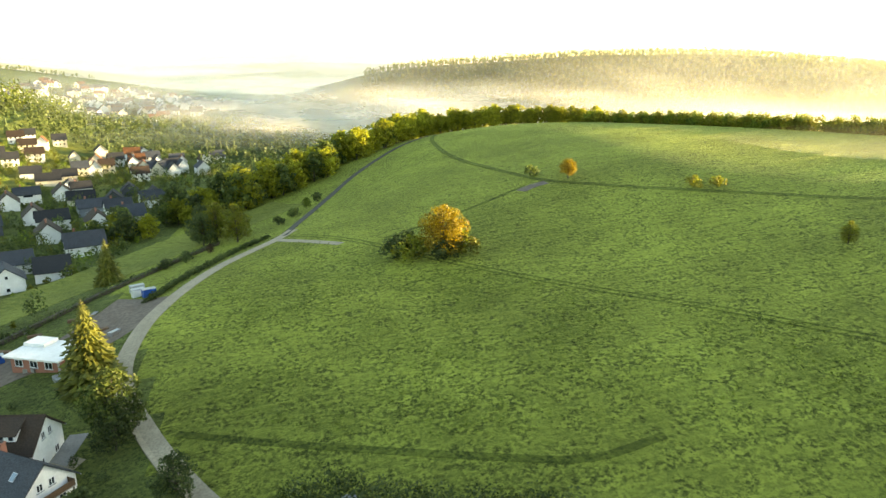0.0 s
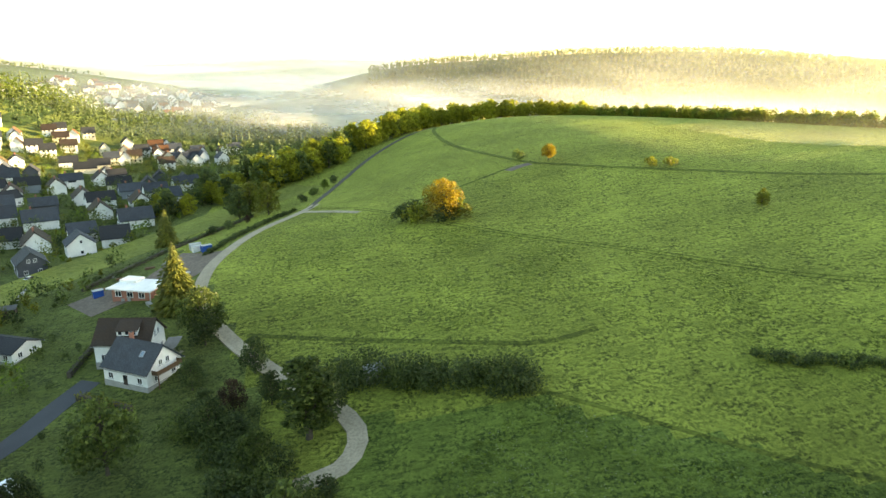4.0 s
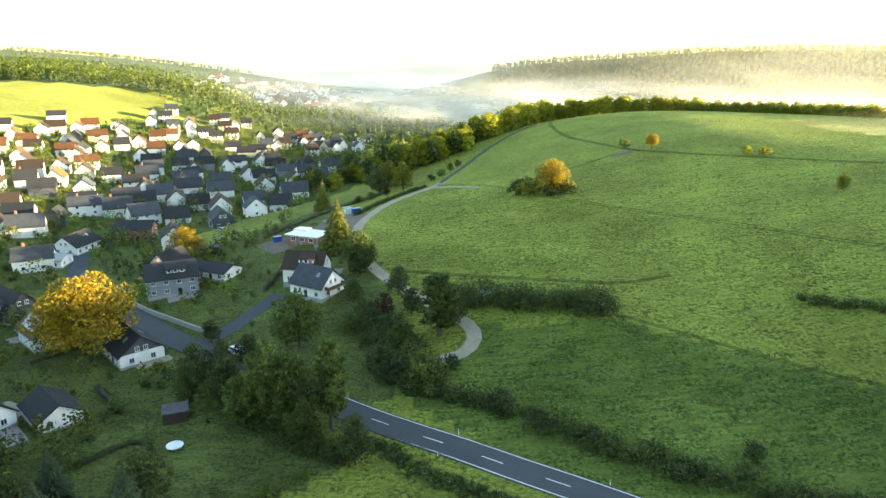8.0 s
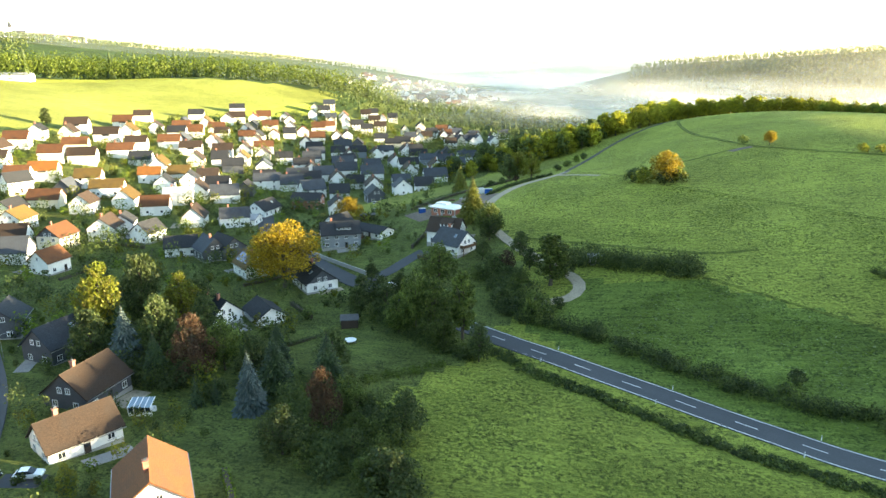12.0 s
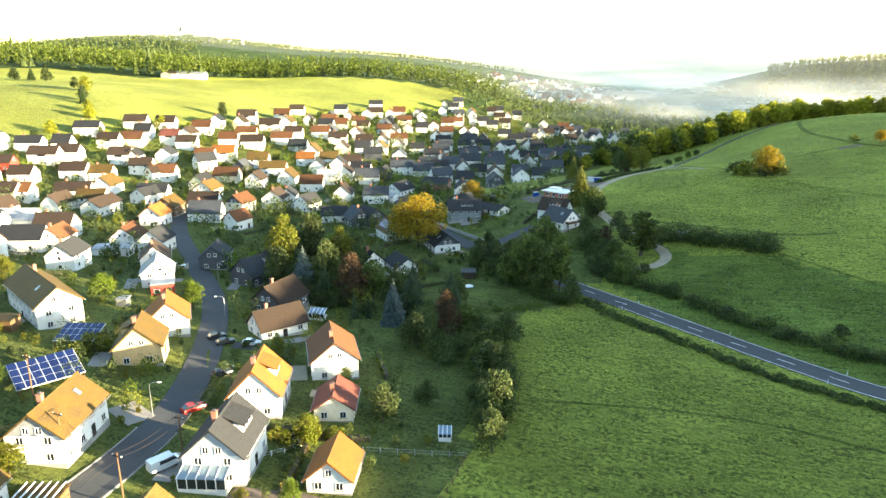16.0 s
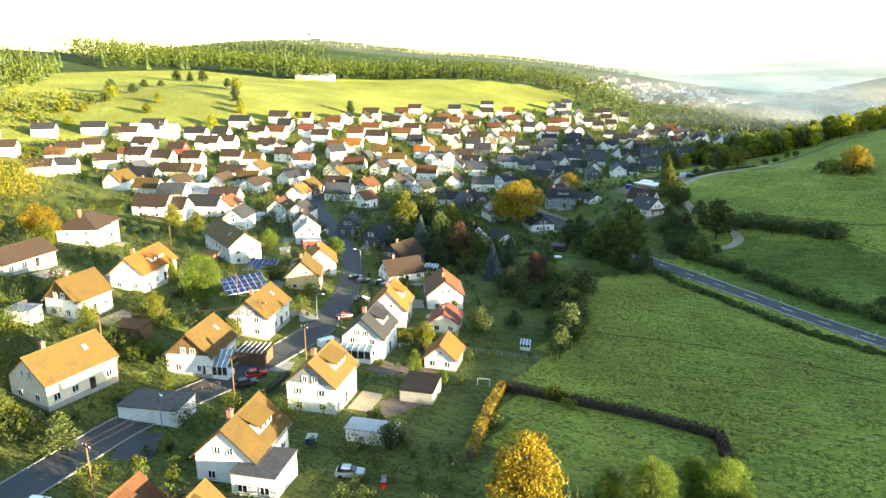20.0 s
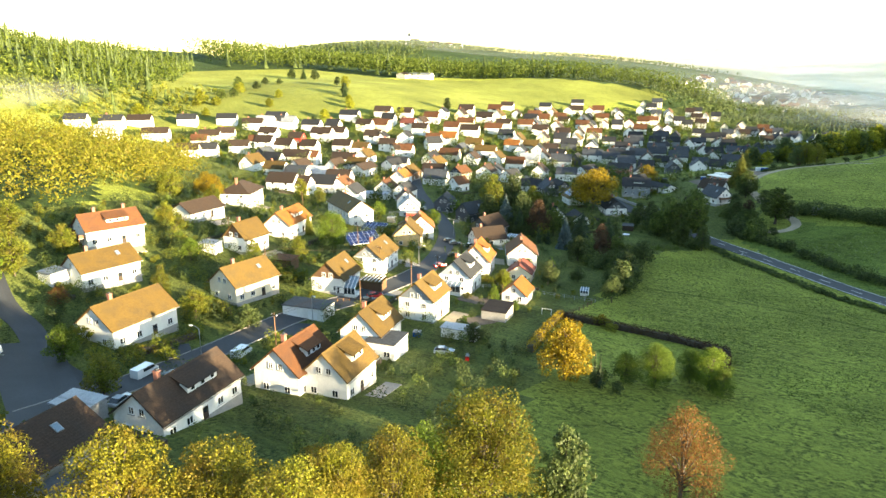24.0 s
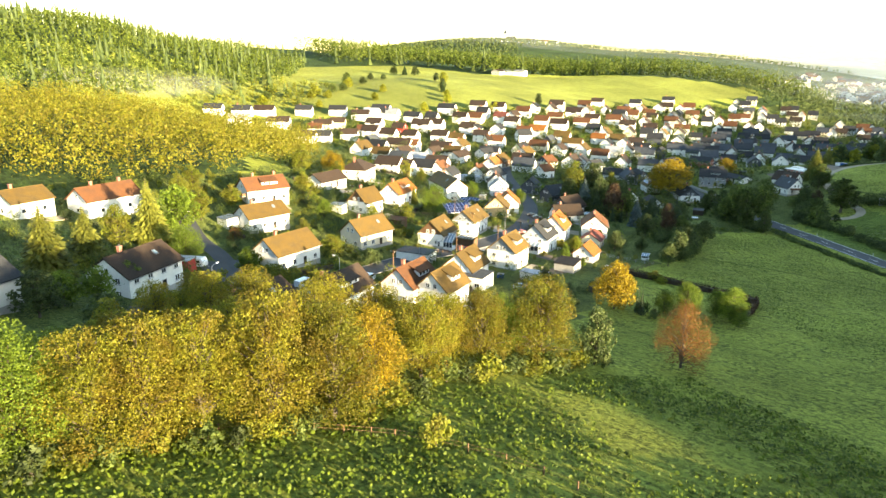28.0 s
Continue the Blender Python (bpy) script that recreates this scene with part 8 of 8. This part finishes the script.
for n_, (c_, o_) in enumerate(near_lots):
    a_ = o_.matrix_basis.to_euler().z + (0, math.pi / 2, math.pi)[n_ % 3]
    u_, v_ = Vector((math.cos(a_), math.sin(a_))), Vector((-math.sin(a_), math.cos(a_)))
    line_ = [(c_.x + u_.x * s_ + v_.x * 10.5, c_.y + u_.y * s_ + v_.y * 10.5) for s_ in (-7, 0, 7)]
    if all(min((q_[0] - x_) ** 2 - 0 + (q_[1] - y_) ** 2 - r_ * r_ for x_, y_, r_ in PLACED) > 0 and ((paved_line - np.array(q_)) ** 2).sum(1).min() > 30 for q_ in line_):
        hedge(line_, 1.1, lot_rng.uniform(1.0, 1.8), ("dark", "green", "olive", "dark", "lime")[n_ % 5], "clipped garden hedge between two plots", 0.4, 7, seed=200 + n_, rough=0.08, group="garden hedges")
    w_ = -10.5
    q_ = (c_.x + v_.x * -7.5 + u_.x * 2, c_.y + v_.y * -7.5 + u_.y * 2)
    if min((q_[0] - x_) ** 2 + (q_[1] - y_) ** 2 - 16 for x_, y_, r_ in PLACED) > 0 and ((paved_line - np.array(q_)) ** 2).sum(1).min() > 16:
        ends_ = [(q_[0] - u_.x * 4, q_[1] - u_.y * 4), q_, (q_[0] + u_.x * 4, q_[1] + u_.y * 4)]
        tagged(new("terrace", strip_mesh("terrace", ends_, lot_rng.uniform(3, 4.5), 0.09, M["paving"] if n_ % 2 else M["gravel"])), "paved terrace beside a house", "terrace", kind="structure")

# ---- weeds and flowers in the grass ----
def weeds(name, label, leaf, n, poly, size, tall, seed):
    rng = np.random.RandomState(seed)
    xs, ys = [p[0] for p in poly], [p[1] for p in poly]
    px, py = rng.uniform(min(xs), max(xs), n * 2), rng.uniform(min(ys), max(ys), n * 2)
    dense = np.array([noise.noise((a * 0.06, b * 0.06, seed)) for a, b in zip(px, py)])
    ok = inside(px, py, poly) & (dense > rng.uniform(-0.5, 0.5, len(px)))
    px, py = px[ok][:n], py[ok][:n]
    c = np.repeat(np.stack([px, py, height(px, py)], -1), 3, 0)
    c += rng.normal(size=c.shape) * np.array((0.25, 0.25, 0.0)) + np.stack([0 * c[:, 0], 0 * c[:, 0], rng.uniform(0.1, tall, len(c))], -1)
    v, f = leaf_quads(c, np.tile((0.5, 0.1, 1.0), (len(c), 1)), size, rng, 0.5)
    tagged(new(name, raw(name, v, f, LEAF[leaf])), label, "grass", kind="stuff")


LEAF["flower"] = leaf_material("pale_flower_heads", (0.35, 0.36, 0.22), (0.5, 0.5, 0.36), (0.65, 0.65, 0.5))
weeds("meadow_weeds", "tufts of taller grass and weeds in the meadow", "blade", 12000, [(8, 125), (40, 145), (80, 112), (130, 80), (90, 60), (60, 74), (30, 96)], 0.34, 0.4, 61)
weeds("meadow_flowers", "pale flower heads scattered through the meadow", "flower", 1500, [(8, 125), (40, 145), (80, 112), (60, 80), (30, 100)], 0.18, 0.5, 62)
weeds("pasture_weeds", "coarse weeds and tufts in the pasture", "blade", 17000, [(20, -172), (28, -148), (30, -105), (45, -80), (80, -90), (120, -150), (90, -200), (40, -200)], 0.5, 0.5, 63)
weeds("field_tufts", "tufts of longer grass in the field", "blade", 14000, [(-14, 20), (-30, 75), (-8, 95), (60, 52), (95, 10), (60, -40), (28, -10), (-10, -4)], 0.30, 0.35, 64)
weeds("hill_tufts", "tufts of longer grass on the meadow slope", "blade", 16000, [(-10, 190), (-20, 240), (0, 285), (30, 250), (110, 170), (160, 130), (110, 110), (62, 165), (20, 172)], 0.36, 0.35, 65)
